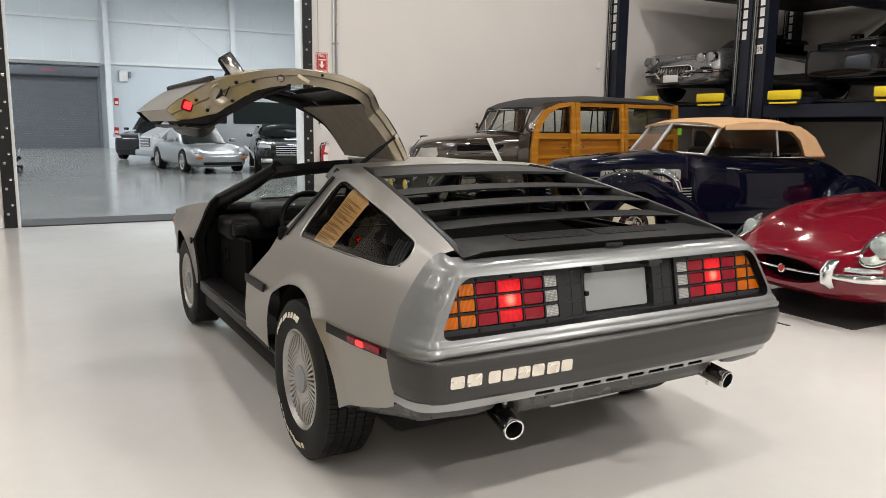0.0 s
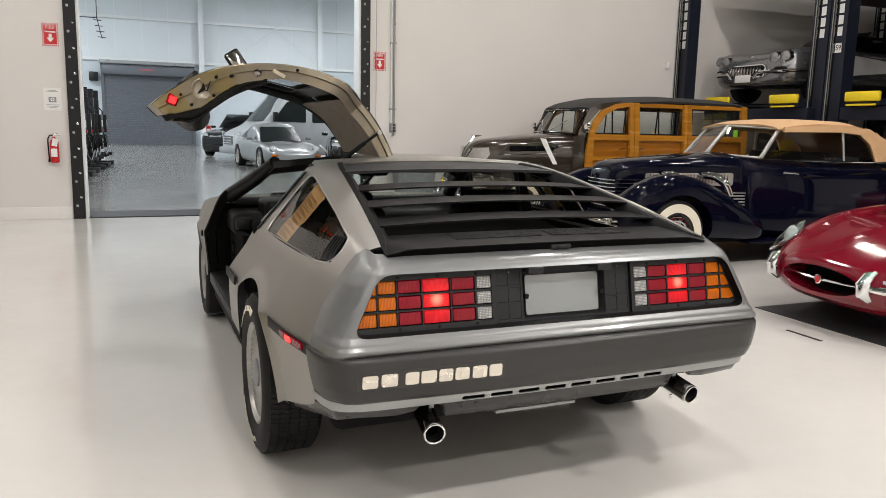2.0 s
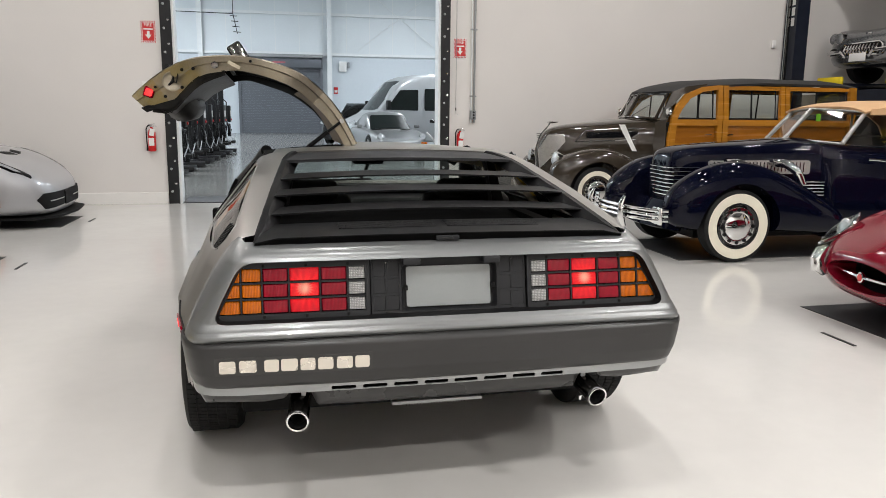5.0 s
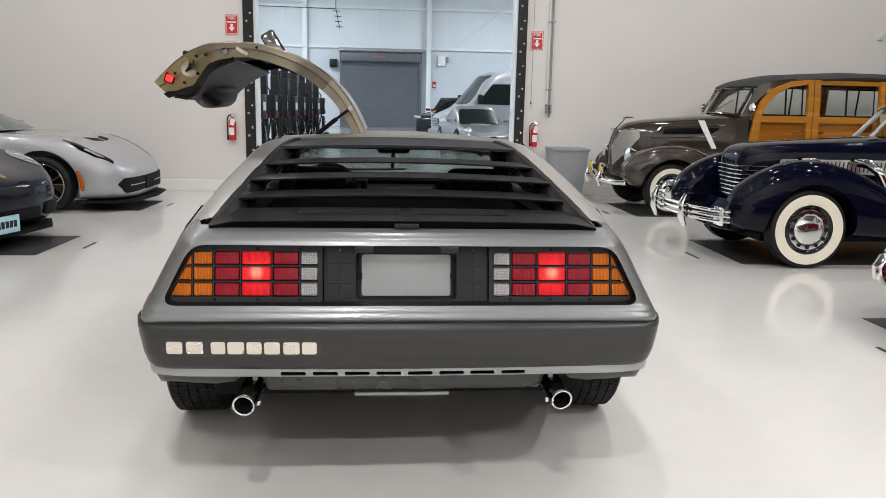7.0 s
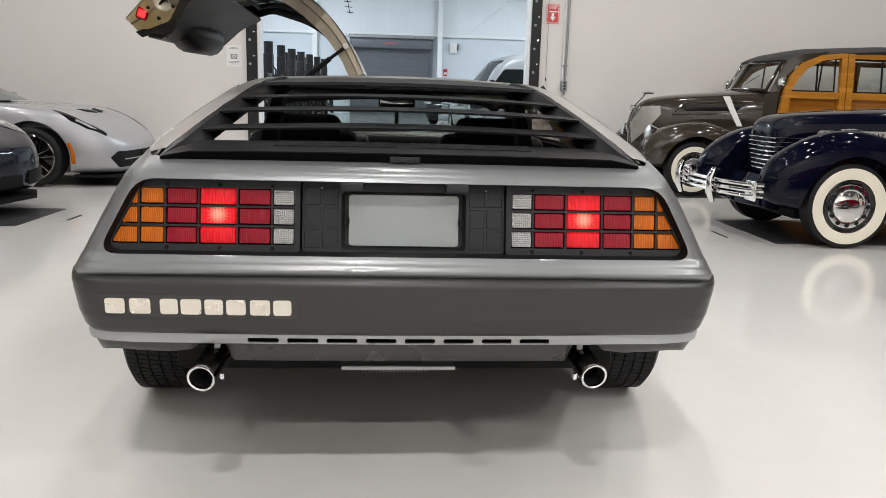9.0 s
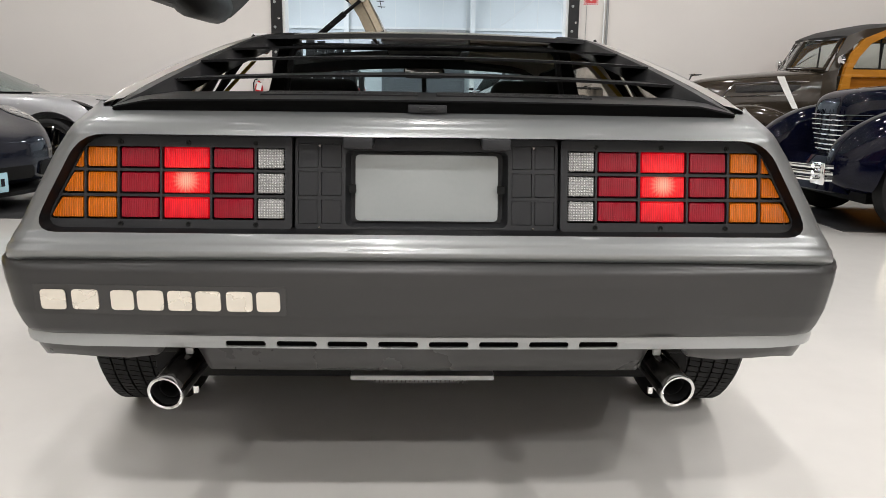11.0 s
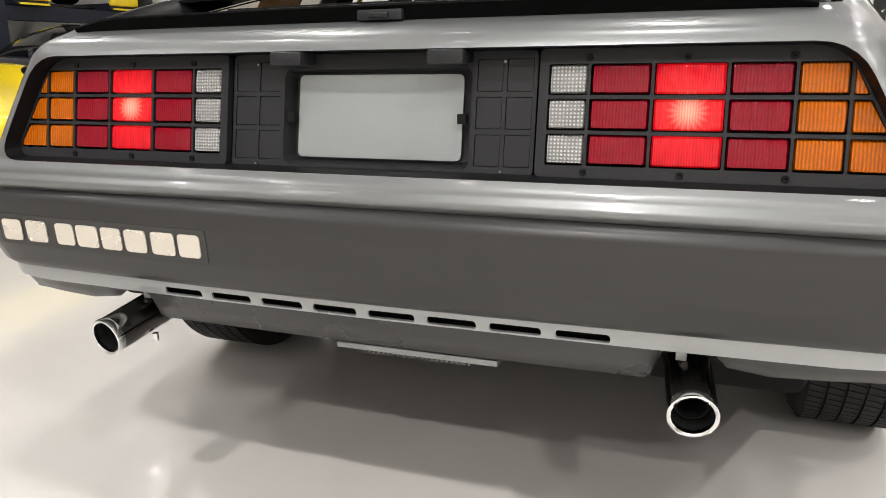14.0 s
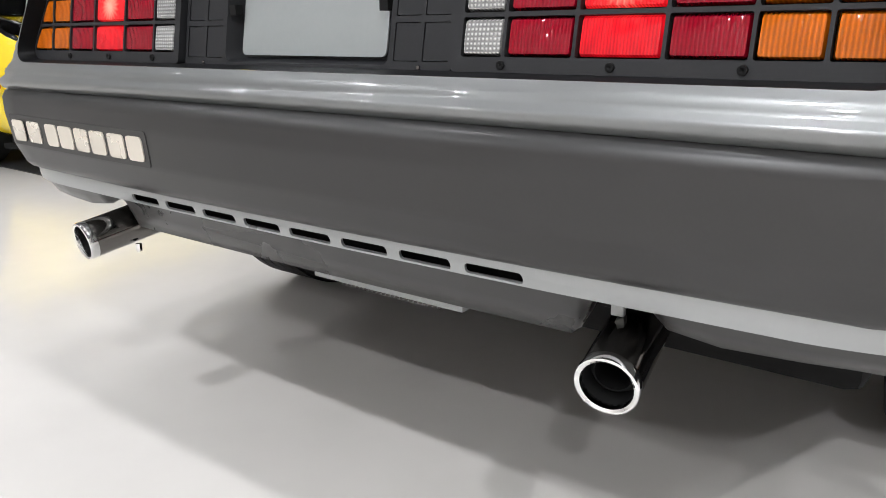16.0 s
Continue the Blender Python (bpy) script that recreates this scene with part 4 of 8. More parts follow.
COLS = [(0.287, 0.344, "clear_lens"), (0.348, 0.433, "red_lens"), (0.437, 0.533, "red_lit"), (0.537, 0.618, "red_lens"), (0.622, 0.684, "amber_lens"), (0.688, 0.754, "amber_lens")]
FRAME = [(0.273, 0.702), (0.776, 0.702), (0.685, 0.885), (0.273, 0.885)]
ROWS_Z = [(0.7195, 0.7645), (0.7695, 0.8145), (0.8195, 0.8635)]
for sgn, word in ((-1, "left"), (1, "right")):
    lamp = new("tail_lamp")
    lamp.parent = car
    lamp["label"] = "tail lamp of amber, red and clear ribbed lenses in a black grid"
    cells = []
    for x0, x1, mat in COLS:
        for z0, z1 in ROWS_Z:
            poly = clip([(x0, z0), (x1, z0), (x1, z1), (x0, z1)], 0.760, 0.715, 0.5)
            if len(poly) > 2 and (max(p[0] for p in poly) - x0) > 0.006:
                cells.append(([(sgn * px, pz) for px, pz in rounded(poly, 0.003, 2)], mat))
    frame_out = [(sgn * b[0], b[1]) if b[0] < 0.35 else (sgn * a[0], a[1]) for a, b in zip(rounded(FRAME, 0.03, 4), rounded(FRAME, 0.008, 4))]
    part("lamp_frame", sheet(frame_out, lambda x, z: lamp_plane(x, z, -0.004), 0.1, [c for c, _ in cells], thick=0.014), "panelgrey", lamp, angle=30)
    for c, mat in cells:
        cx, cz = sum(p[0] for p in c) / len(c), sum(p[1] for p in c) / len(c)
        c = [(cx + (x - cx) * 0.972, cz + (z - cz) * 0.955) for x, z in c]
        inner = [(cx + (x - cx) * (1 - 0.0035 / max(0.02, abs(x - cx) + 0.01)), cz + (z - cz) * 0.86) for x, z in c]
        bm = sheet(inner, lambda x, z: lamp_plane(x, z, -0.001 - 0.003 * max(0, 1 - ((x - cx) / 0.05) ** 2) * max(0, 1 - ((z - cz) / 0.03) ** 2)), 0.012)
        ring_loft(bm, [[lamp_plane(x, z, 0.006) for x, z in c], [lamp_plane(x, z, -0.001 - 0.003 * max(0, 1 - ((x - cx) / 0.05) ** 2) * max(0, 1 - ((z - cz) / 0.03) ** 2)) for x, z in inner]], True, False)
        part("lens_cell", bm, mat, lamp, angle=25)
    for x, z in ((0.345, 0.8715), (0.48, 0.8715), (0.615, 0.8715), (0.345, 0.7105), (0.48, 0.7105), (0.615, 0.7105)):
        p = lamp_plane(sgn * x, z, -0.004)
        part("screw", lathed([(0, 0.0055), (-0.003, 0.005), (-0.003, 0.0025), (-0.001, 0)], p, "y", 10), "soot_shade", lamp)

panel = new("plate_panel")
panel.parent = car
panel["label"] = "charcoal plastic number plate panel with a blank plate"
PH = rounded([(-0.166, 0.706), (0.166, 0.706), (0.166, 0.860), (-0.166, 0.860)], 0.015, 3)
SQUARES = [rounded([(sgn * x0, z0), (sgn * (x0 + 0.041), z0), (sgn * (x0 + 0.041), z0 + 0.048), (sgn * x0, z0 + 0.048)], 0.002, 2) for sgn in (-1, 1) for x0 in (0.174, 0.221) for z0 in (0.712, 0.768, 0.824)]
part("panel_face", sheet(rounded([(-0.268, 0.697), (0.268, 0.697), (0.268, 0.884), (-0.268, 0.884)], 0.01, 2), lambda x, z: lamp_plane(x, z, 0.006), 0.1, [PH] + SQUARES, thick=0.012), "panelgrey", panel, angle=30)
part("panel_backing", sheet([(-0.266, 0.70), (-0.170, 0.70), (-0.170, 0.882), (-0.266, 0.882)], lambda x, z: lamp_plane(x, z, 0.014), 0.1), "soot_shade", panel)
part("panel_backing", sheet([(0.170, 0.70), (0.266, 0.70), (0.266, 0.882), (0.170, 0.882)], lambda x, z: lamp_plane(x, z, 0.014), 0.1), "soot_shade", panel)
bm = bmesh.new()
ring_loft(bm, [[lamp_plane(x, z, 0.006) for x, z in PH], [lamp_plane(x * 0.95, 0.783 + (z - 0.783) * 0.93, 0.034) for x, z in PH], [lamp_plane(x * 0.5, 0.783 + (z - 0.783) * 0.5, 0.034) for x, z in PH], [lamp_plane(x * 0.02, 0.783 + (z - 0.783) * 0.02, 0.034) for x, z in PH]], True, False)
part("plate_recess", bm, "panelgrey", panel)
part("plate", sheet(rounded([(-0.147, 0.716), (0.147, 0.716), (0.147, 0.850), (-0.147, 0.850)], 0.01, 3), lambda x, z: lamp_plane(x, z, 0.024), 0.2, thick=0.003), "plate", panel, "blank silvery number plate")
for sgn in (-1, 1):
    part("plate_clip", boxed(sgn * 0.152 - 0.007, sgn * 0.152 + 0.007, 0.066, 0.08, 0.775, 0.79), "soot_shade", panel)
    part("plate_lamp", boxed(sgn * 0.137 - 0.029, sgn * 0.137 + 0.029, 0.035, 0.09, 0.866, 0.888, 0.004), "panelgrey", panel)
    for z in (0.705, 0.868):
        part("screw", lathed([(0, 0.0030), (-0.0015, 0.0024), (-0.0015, 0)], lamp_plane(sgn * 0.218, z, 0.005), "y", 10), "darkchrome", panel)

for c in SQUARES:
    cx, cz = sum(p[0] for p in c) / len(c), sum(p[1] for p in c) / len(c)
    part("square_panel", sheet([(cx + (x - cx) * 0.955, cz + (z - cz) * 0.962) for x, z in c], lambda x, z: lamp_plane(x, z, 0.0075), 0.1, thick=0.006), "panelgrey", panel, angle=30)

# bumper
BZ = [0.486, 0.492, 0.50, 0.54, 0.60, 0.630, 0.642, 0.648]
BY = [0.006, -0.006, -0.013, -0.027, -0.032, -0.030, -0.022, -0.002]
BW = [0.845, 0.855, 0.862, 0.872, 0.882, 0.886, 0.886, 0.882]


def bumper_fn(p, z):
    w, r = interp(z, BZ, BW), interp(z, BZ, BY)
    s, f = abs(p), w - 0.09
    bow = 0.022 * (min(s, 0.8) / 0.8) ** 2
    if s <= 0.8:
        x, y = s / 0.8 * f, r + bow
    else:
        a = (s - 0.8) / 0.2 * math.pi / 2
        x, y = f + 0.09 * math.sin(a), r + bow + (0.185 - r - bow) * (1 - math.cos(a))
    return (math.copysign(x, p), y, z)


bumper = part("rear_bumper", sheet([(-1, 0.486), (1, 0.486), (1, 0.648), (-1, 0.648)], bumper_fn, 0.05, steps=(0.05, 0.006)), "urethane", car, "dark grey moulded rear bumper", angle=60)


# maker's lettering, as plain blocks of the same size and colour
def on_bumper(x, z, d):
    w = interp(z, BZ, BW)
    p = bumper_fn(0.8 * x / (w - 0.09), z)
    return (x, p[1] - d, z)


part("letter_field", sheet(rounded([(-0.772, 0.540), (-0.275, 0.540), (-0.275, 0.600), (-0.772, 0.600)], 0.006, 2), lambda x, z: on_bumper(x, z, 0.0012), 0.06, thick=0.001), "urethane_dark", bumper)
ex = -0.757
for w, gap in ((0.050, 0.011), (0.053, 0.024), (0.045, 0.007), (0.052, 0.008), (0.047, 0.008), (0.049, 0.011), (0.051, 0.008), (0.046, 0.0)):
    part("mark_block", sheet(rounded([(ex, 0.549), (ex + w, 0.549), (ex + w, 0.590), (ex, 0.590)], 0.008, 3), lambda x, z: on_bumper(x, z, 0.0035), 0.03, thick=0.002), "creamletter", bumper, "cream raised block of the maker's mark", angle=30)
    ex += w + gap

# pale strip with slots, valance
SLOTS = [rounded([(x0, 0.4635), (x0 + 0.082, 0.4635), (x0 + 0.082, 0.4765), (x0, 0.4765)], 0.006, 3) for x0 in (-0.408 + 0.1035 * i for i in range(8))]


# plan of the lower panel, from the middle round the corner to the wheel arch: run, half width, y, lower edge
LOW_X = [0.0, 0.30, 0.452, 0.463, 0.469, 0.550, 0.558, 0.62, 0.70, 0.75, 0.79, 0.81, 0.828, 0.838, 0.846, 0.851, 0.857, 0.875, 0.895, 0.904]
LOW_Y = [0.011, 0.014, 0.0172, 0.0179, 0.0184, 0.0205, 0.0213, 0.023, 0.026, 0.032, 0.042, 0.053, 0.070, 0.092, 0.120, 0.150, 0.190, 0.280, 0.400, 0.535]
LOW_B = [0.400, 0.400, 0.400, 0.418, 0.446, 0.446, 0.430, 0.422, 0.425, 0.427, 0.425, 0.422, 0.419, 0.415, 0.411, 0.407, 0.399, 0.379, 0.355, 0.322]
LOW_S = [0.0]
for k in range(1, len(LOW_X)):
    LOW_S.append(LOW_S[-1] + math.hypot(LOW_X[k] - LOW_X[k - 1], LOW_Y[k] - LOW_Y[k - 1]))
STRIP_END = LOW_S[LOW_Y.index(0.190)]


def low_plan(u):
    """The point of the plan at a signed run, with its inward direction."""
    a = abs(u)
    at = lambda r: (interp(r, LOW_S, LOW_X), interp(r, LOW_S, LOW_Y))
    (xa, ya), (xb, yb) = at(max(0.0, a - 0.012)), at(min(LOW_S[-1], a + 0.012))
    n = math.hypot(xb - xa, yb - ya)
    x, y = at(a)
    g = 1 if u >= 0 else -1
    return g * x, y, -g * (yb - ya) / n, (xb - xa) / n


def strip_fn(u, z):
    x, y, nx, ny = low_plan(u)
    d = 0.3 * max(0, 0.475 - z)
    return (x + nx * d, y + ny * d, z)


part("lower_strip", sheet([(-STRIP_END, 0.464), (-0.70, 0.4605), (0.70, 0.4605), (STRIP_END, 0.464), (STRIP_END, 0.491), (-STRIP_END, 0.491)], strip_fn, 0.05, SLOTS, thick=0.004, steps=(0.025, 0.01)), "strip", car, "pale grey strip with eight dark slots", angle=50)
part("slot_backing", boxed(-0.45, 0.45, 0.045, 0.06, 0.45, 0.49), "soot_shade", car)
bm = bmesh.new()
rings = []
for u in np.linspace(-LOW_S[-1], LOW_S[-1], 320):
    x, y, nx, ny = low_plan(u)
    zu = interp(abs(u), LOW_S, LOW_B)
    zb = interp(y, [0.15, 0.19, 0.30, 0.50, 0.535], [0.4635, 0.452, 0.428, 0.367, 0.345])
    rings.append([(x + nx * d, y + ny * d, z) for d, z in ((0.006, zb), (0.010, zb - 0.005), (0.017, (zb + zu) / 2 + 0.001), (0.028, zu + 0.003), (0.040, zu), (0.075, zu + 0.012))])
ring_loft(bm, rings, False, False)
part("valance", bm, "valance", car, "grey lower valance rolled under the tail", angle=60)
under = part("underbody", boxed(-0.72, 0.72, 0.45, 4.0, 0.22, 0.42, 0.03), "soot_shade", car)
part("floor_pan", boxed(-0.88, 0.88, 1.40, 2.95, 0.20, 0.30, 0.02), "soot_shade", car)
part("rear_beam", boxed(-0.6, 0.6, 0.1, 0.5, 0.415, 0.47, 0.02), "soot_shade", car)
muf = part("muffler_shield", boxed(-0.175, 0.165, 0.22, 0.30, 0.309, 0.322, 0.003), "strip", car, "pale metal heat shield")
for i in range(22):
    part("shield_tooth", boxed(-0.12 + i * 0.0105, -0.117 + i * 0.0105, 0.24, 0.25, 0.296, 0.309), "darkchrome", muf, smooth=False)
part("tie_rod", tubed([(-0.42, 0.3, 0.405), (-0.16, 0.26, 0.40)], 0.006, 6), "rust", car)
for sgn in (-1, 1):
    pts = [(sgn * 0.521, -0.012 if sgn > 0 else -0.028, 0.379), (sgn * 0.508, 0.09, 0.400), (sgn * 0.497, 0.16, 0.412), (sgn * 0.45, 0.34, 0.42)]
    pipe = part("exhaust_pipe", tubed(pts, [0.036, 0.036, 0.036, 0.03], 28, False), "darkchrome", car, "polished dark exhaust tail pipe with a bright rim")
    d = (Vector(pts[0]) - Vector(pts[1])).normalized()
    tip = Vector(pts[0])
    part("pipe_rim", turned(bmesh.new(), tip, d, [(-0.012, 0.0362), (-0.002, 0.0372), (0.003, 0.0362), (0.004, 0.0335), (0.002, 0.0305), (-0.006, 0.0295)], 36), "chrome", pipe)
    part("pipe_bore", turned(bmesh.new(), tip, d, [(-0.004, 0.0297), (-0.03, 0.029), (-0.03, 0.0235), (-0.022, 0.0235), (-0.022, 0.0215), (-0.12, 0.021), (-0.12, 0.0005)], 28), "soot_shade", pipe)
    part("hanger", boxed(sgn * 0.497 - 0.008, sgn * 0.497 + 0.008, 0.06, 0.070, 0.43, 0.448, 0.002), "strip", pipe)
    part("clamp_bolt", tubed([(sgn * 0.517 - sgn * 0.03, 0.06, 0.36), (sgn * 0.517 - sgn * 0.03, 0.06, 0.345)], 0.006, 6), "chrome", pipe)

# ---- rear deck and louvre ----
def deck_z(y):
    return interp(y, [0.11, 0.35, 0.52, 0.74, 1.03, 1.3, 1.4], [0.963, 1.014, 1.063, 1.105, 1.156, 1.196, 1.202])


def tip_drop(x, y):
    """How far the tail tray has sunk towards its outer rear corners."""
    return 0.015 * max(0.0, (abs(x) - 0.565) / 0.08 - max(0.0, y - 0.11) / 0.16)


def louvre_sheet(y0, y1, x_in, z0, z1, mat, name, parent, thick=0.010, label="", sag=0.012, corners=0.0):
    """A slat from side to side, from the rear edge (y0, z0) to the front edge (y1, z1), sagging a little at its ends."""
    out_ = [(-1, y0), (1, y0), (1, y1), (-1, y1)]
    return part(name, sheet(out_, lambda u, y: (u * (deck_half(y) - x_in), y, z0 + (z1 - z0) * (y - y0) / (y1 - y0) - sag * u * u - corners * tip_drop(u * (deck_half(y) - x_in), y)), 0.1, thick=thick, steps=(0.03 if corners else 0.06, 0.04)), mat, parent, label, angle=50)


louvre = new("louvre")
louvre.parent = car
louvre["label"] = "black slatted louvre over the rear deck"
for sgn in (-1, 1):
    # black side rail: a flat band, a fold, and the slope inside it
    rows = []
    for y in [0.118, 0.135, 0.155, 0.18] + list(np.linspace(0.21, 1.29, 22)):
        k = min(1.0, (y - 0.10) / 0.12)
        rows.append([(sgn * (deck_half(y) - dx * k), y, rail_z(y) + dz * k) for dx, dz in ((-0.003, -0.010), (-0.003, -0.001), (0.0, 0.001), (0.020, 0.002), (0.026, -0.002), (0.044, -0.018), (0.056, -0.036))])
    bm = bmesh.new()
    ring_loft(bm, rows, False, False)
    part("side_rail", bm, "satin", louvre, angle=25)
for y0, y1 in ((0.74, 0.875), (0.52, 0.655), (0.35, 0.485)):
    louvre_sheet(y0, y1, 0.022, deck_z(y0) + 0.003, deck_z(y0) + 0.012, "satin", "slat", louvre, 0.006, sag=0.016)
louvre_sheet(1.03, 1.29, 0.012, deck_z(1.03) + 0.004, 1.178, "panelgrey", "header_panel", louvre, 0.012)
tray = louvre_sheet(0.11, 0.315, 0.004, 0.961, 0.977, "satin", "tail_tray", louvre, 0.004, sag=0.006, corners=1.0)
for k in range(9):
    y = 0.205 + k * 0.0105
    for x0, x1 in ((-0.36, -0.02), (0.02, 0.36)):
        bm = bmesh.new()
        ring_loft(bm, [[(x, yy, 0.961 + 0.016 * (yy - 0.11) / 0.205 - 0.006 * (x / 0.63) ** 2 + dz) for yy, dz in ((y, -0.002), (y, 0.003), (y + 0.005, 0.003), (y + 0.005, -0.002))] for x in np.linspace(x0, x1, 6)], True, True)
        part("grille_rib", bm, "plastic", tray, smooth=False)
bm = bmesh.new()
xs = list(np.linspace(-0.64, 0.64, 41))
ring_loft(bm, [[(x, 0.109, 0.9575 - 0.006 * (x / 0.64) ** 2 - tip_drop(x, 0.11)), (x, 0.112, 0.954 - 0.006 * (x / 0.64) ** 2 - tip_drop(x, 0.11)), (x, 0.119, 0.930), (x, 0.165, 0.924)] for x in xs], False, False)
# the overhang's shade is painted into this lip's colour
part("tail_lip", bm, "lip_shade", louvre)
lt = part("latch", boxed(-0.040, 0.040, 0.104, 0.14, 0.935, 0.952, 0.003), "panelgrey", louvre, "black louvre latch")
part("latch_bar", boxed(-0.018, 0.018, 0.099, 0.110, 0.939, 0.947, 0.002), "blacksteel", lt)
part("engine_cover", sheet([(-0.62, 0.2), (0.62, 0.2), (0.58, 1.30), (-0.58, 1.30)], lambda x, y: (x, y, 0.90 - 0.03 * (y > 0.35) + 0.02 * math.sin(6 * y)), 0.12), "carpet", car)
for sgn in (-1, 1):
    part("deck_side", sheet([(0.2, 0.86), (1.32, 0.86), (1.30, 1.15), (1.15, 1.14), (0.2, 0.94)], side_point(sgn, 0.035), 0.2, [[(1.21, 0.888), (1.20, 1.105), (1.12, 1.118), (1.06, 1.110), (0.575, 1.010), (0.45, 0.975), (0.44, 0.888)]], steps=(0.1, 0.03)), "carpet", car)
    part("parcel_side", boxed(sgn * 0.6 - 0.03, sgn * 0.6 + 0.03, 0.25, 1.3, 0.80, 0.90), "carpet", car)
rw = part("rear_window", sheet(rounded([(-0.52, 0.90), (0.52, 0.90), (0.47, 1.135), (-0.47, 1.135)], 0.03, 3), lambda x, z: (x, 1.36 - 0.1 * (z - 0.9), z), 0.3), "glass", car, "upright rear window")
part("window_seal", tubed([(x, 1.36 - 0.1 * (z - 0.9), z) for x, z in rounded([(-0.52, 0.90), (0.52, 0.90), (0.47, 1.135), (-0.47, 1.135)], 0.03, 3)] + [(-0.515, 1.36, 0.905)], 0.012, 6, False), "plastic", rw)
part("bulkhead", boxed(-0.86, 0.86, 1.36, 1.42, 0.3, 0.90, 0.01), "carpet", car)
for sgn in (-1, 1):
    part("bulkhead_post", sheet([(0.53, 0.88), (0.59, 0.88), (0.515, 1.15), (0.475, 1.15)], lambda x, z: (sgn * x, 1.37, z), 0.2, thick=0.03), "carpet", car)

# added dark yellow strips inside the pillars, taken for coated trim
for sgn in (-1, 1):
    part("belt", sheet([(0.595, 1.078), (0.612, 1.078), (0.742, 0.945), (0.724, 0.945)], lambda x, z: (sgn * x, 1.30, z), 0.1, thick=0.004), "belt", car, "dark yellow trim strip inside the pillar")

# ---- roof, windscreen, nose ----
def roof_z(x, y):
    return interp(y, [1.25, 1.36, 1.7, 2.2], [1.168, 1.188, 1.198, 1.178]) - 0.10 * x * x


part("roof_band", sheet([(-0.60, 1.314), (0.60, 1.314), (0.605, 1.47), (-0.605, 1.47)], lambda x, y: (x, y, roof_z(x, y) + 0.04 * x * x + 0.004 + (-0.05 if abs(x) > 0.595 else 0)), 0.05, thick=0.02), "stainless", car, angle=60)
part("roof_spine", sheet([(-0.165, 1.46), (0.165, 1.46), (0.165, 2.25), (-0.165, 2.25)], lambda x, y: (x, y, roof_z(x, y) + 0.004), 0.08, thick=0.03), "stainless", car)
part("header_rail", sheet([(-0.62, 2.2), (0.62, 2.2), (0.64, 2.32), (-0.64, 2.32)], lambda x, y: (x, y, roof_z(x, 2.2) - 0.006 - 0.35 * (y - 2.2)), 0.1, thick=0.04), "plastic", car)
WS = [(-0.60, 2.30), (0.60, 2.30), (0.72, 2.98), (-0.72, 2.98)]
part("windscreen", sheet(WS, lambda x, y: (x, y - 0.16 * x * x, 1.125 - 0.385 * (y - 2.30) - 0.02 * x * x), 0.15), "glass", car)
for sgn in (-1, 1):
    part("windscreen_pillar", tubed([(sgn * 0.605, 2.22, 1.13), (sgn * 0.67, 2.5, 1.02), (sgn * 0.775, 2.90, 0.88)], [0.034, 0.044, 0.05], 12), "satin", car)
part("bonnet", sheet([(-0.80, 2.96), (0.80, 2.96), (0.80, 4.22), (-0.80, 4.22)], lambda x, y: (x, y, interp(y, [2.96, 3.6, 4.22], [0.875, 0.79, 0.69]) + 0.012 - 0.02 * x * x), 0.15, thick=0.02), "stainless", car)
part("cowl", boxed(-0.74, 0.74, 2.86, 3.0, 0.82, 0.865, 0.01), "plastic", car)
part("front_fascia", sheet([(-0.82, 0.36), (0.82, 0.36), (0.82, 0.70), (-0.82, 0.70)], lambda x, z: (x, 4.26 - 0.12 * x * x - 0.3 * max(0, z - 0.6), z), 0.1, thick=0.02), "urethane", car)

# ---- cabin ----
part("dashboard", boxed(-0.80, 0.80, 2.55, 2.92, 0.66, 0.80, 0.04, 3), "leather", car)
bn = part("instrument_binnacle", boxed(-0.62, -0.16, 2.46, 2.80, 0.74, 0.88, 0.035, 3), "leather", car)
part("instrument_face", boxed(-0.58, -0.20, 2.452, 2.462, 0.77, 0.86, 0.01), "plastic", bn)
part("warning_lamp", boxed(-0.46, -0.41, 2.447, 2.453, 0.775, 0.79), "marker_lit", bn)
part("air_vent", boxed(-0.79, -0.70, 2.50, 2.57, 0.70, 0.78, 0.02), "plastic", car)
sw = new("steering_wheel")
sw.parent = car
swm = Matrix.Translation((-0.39, 2.26, 0.80)) @ Matrix.Rotation(radians(-22), 4, "X")
bm = bmesh.new()
tube(bm, [swm @ Vector((0.18 * math.cos(a), 0, 0.18 * math.sin(a))) for a in (2 * math.pi * k / 32 for k in range(33))], 0.016, 10, False)
part("rim", bm, "leather", sw)
for a in (90 + 90, 90 - 90, 270):
    part("spoke", tubed([swm @ Vector((0, 0, 0)), swm @ Vector((0.17 * math.cos(radians(a)), 0, 0.17 * math.sin(radians(a))))], 0.014, 8), "leather", sw)
part("boss", lathed([(-0.02, 0.05), (0.03, 0.06), (0.03, 0)], swm.translation, "y", 16), "leather", sw)
part("column", tubed([swm.translation, (-0.39, 2.6, 0.72)], 0.04, 10), "plastic", sw)
part("centre_console", boxed(-0.14, 0.14, 1.5, 2.6, 0.30, 0.62, 0.03, 3), "leather", car)
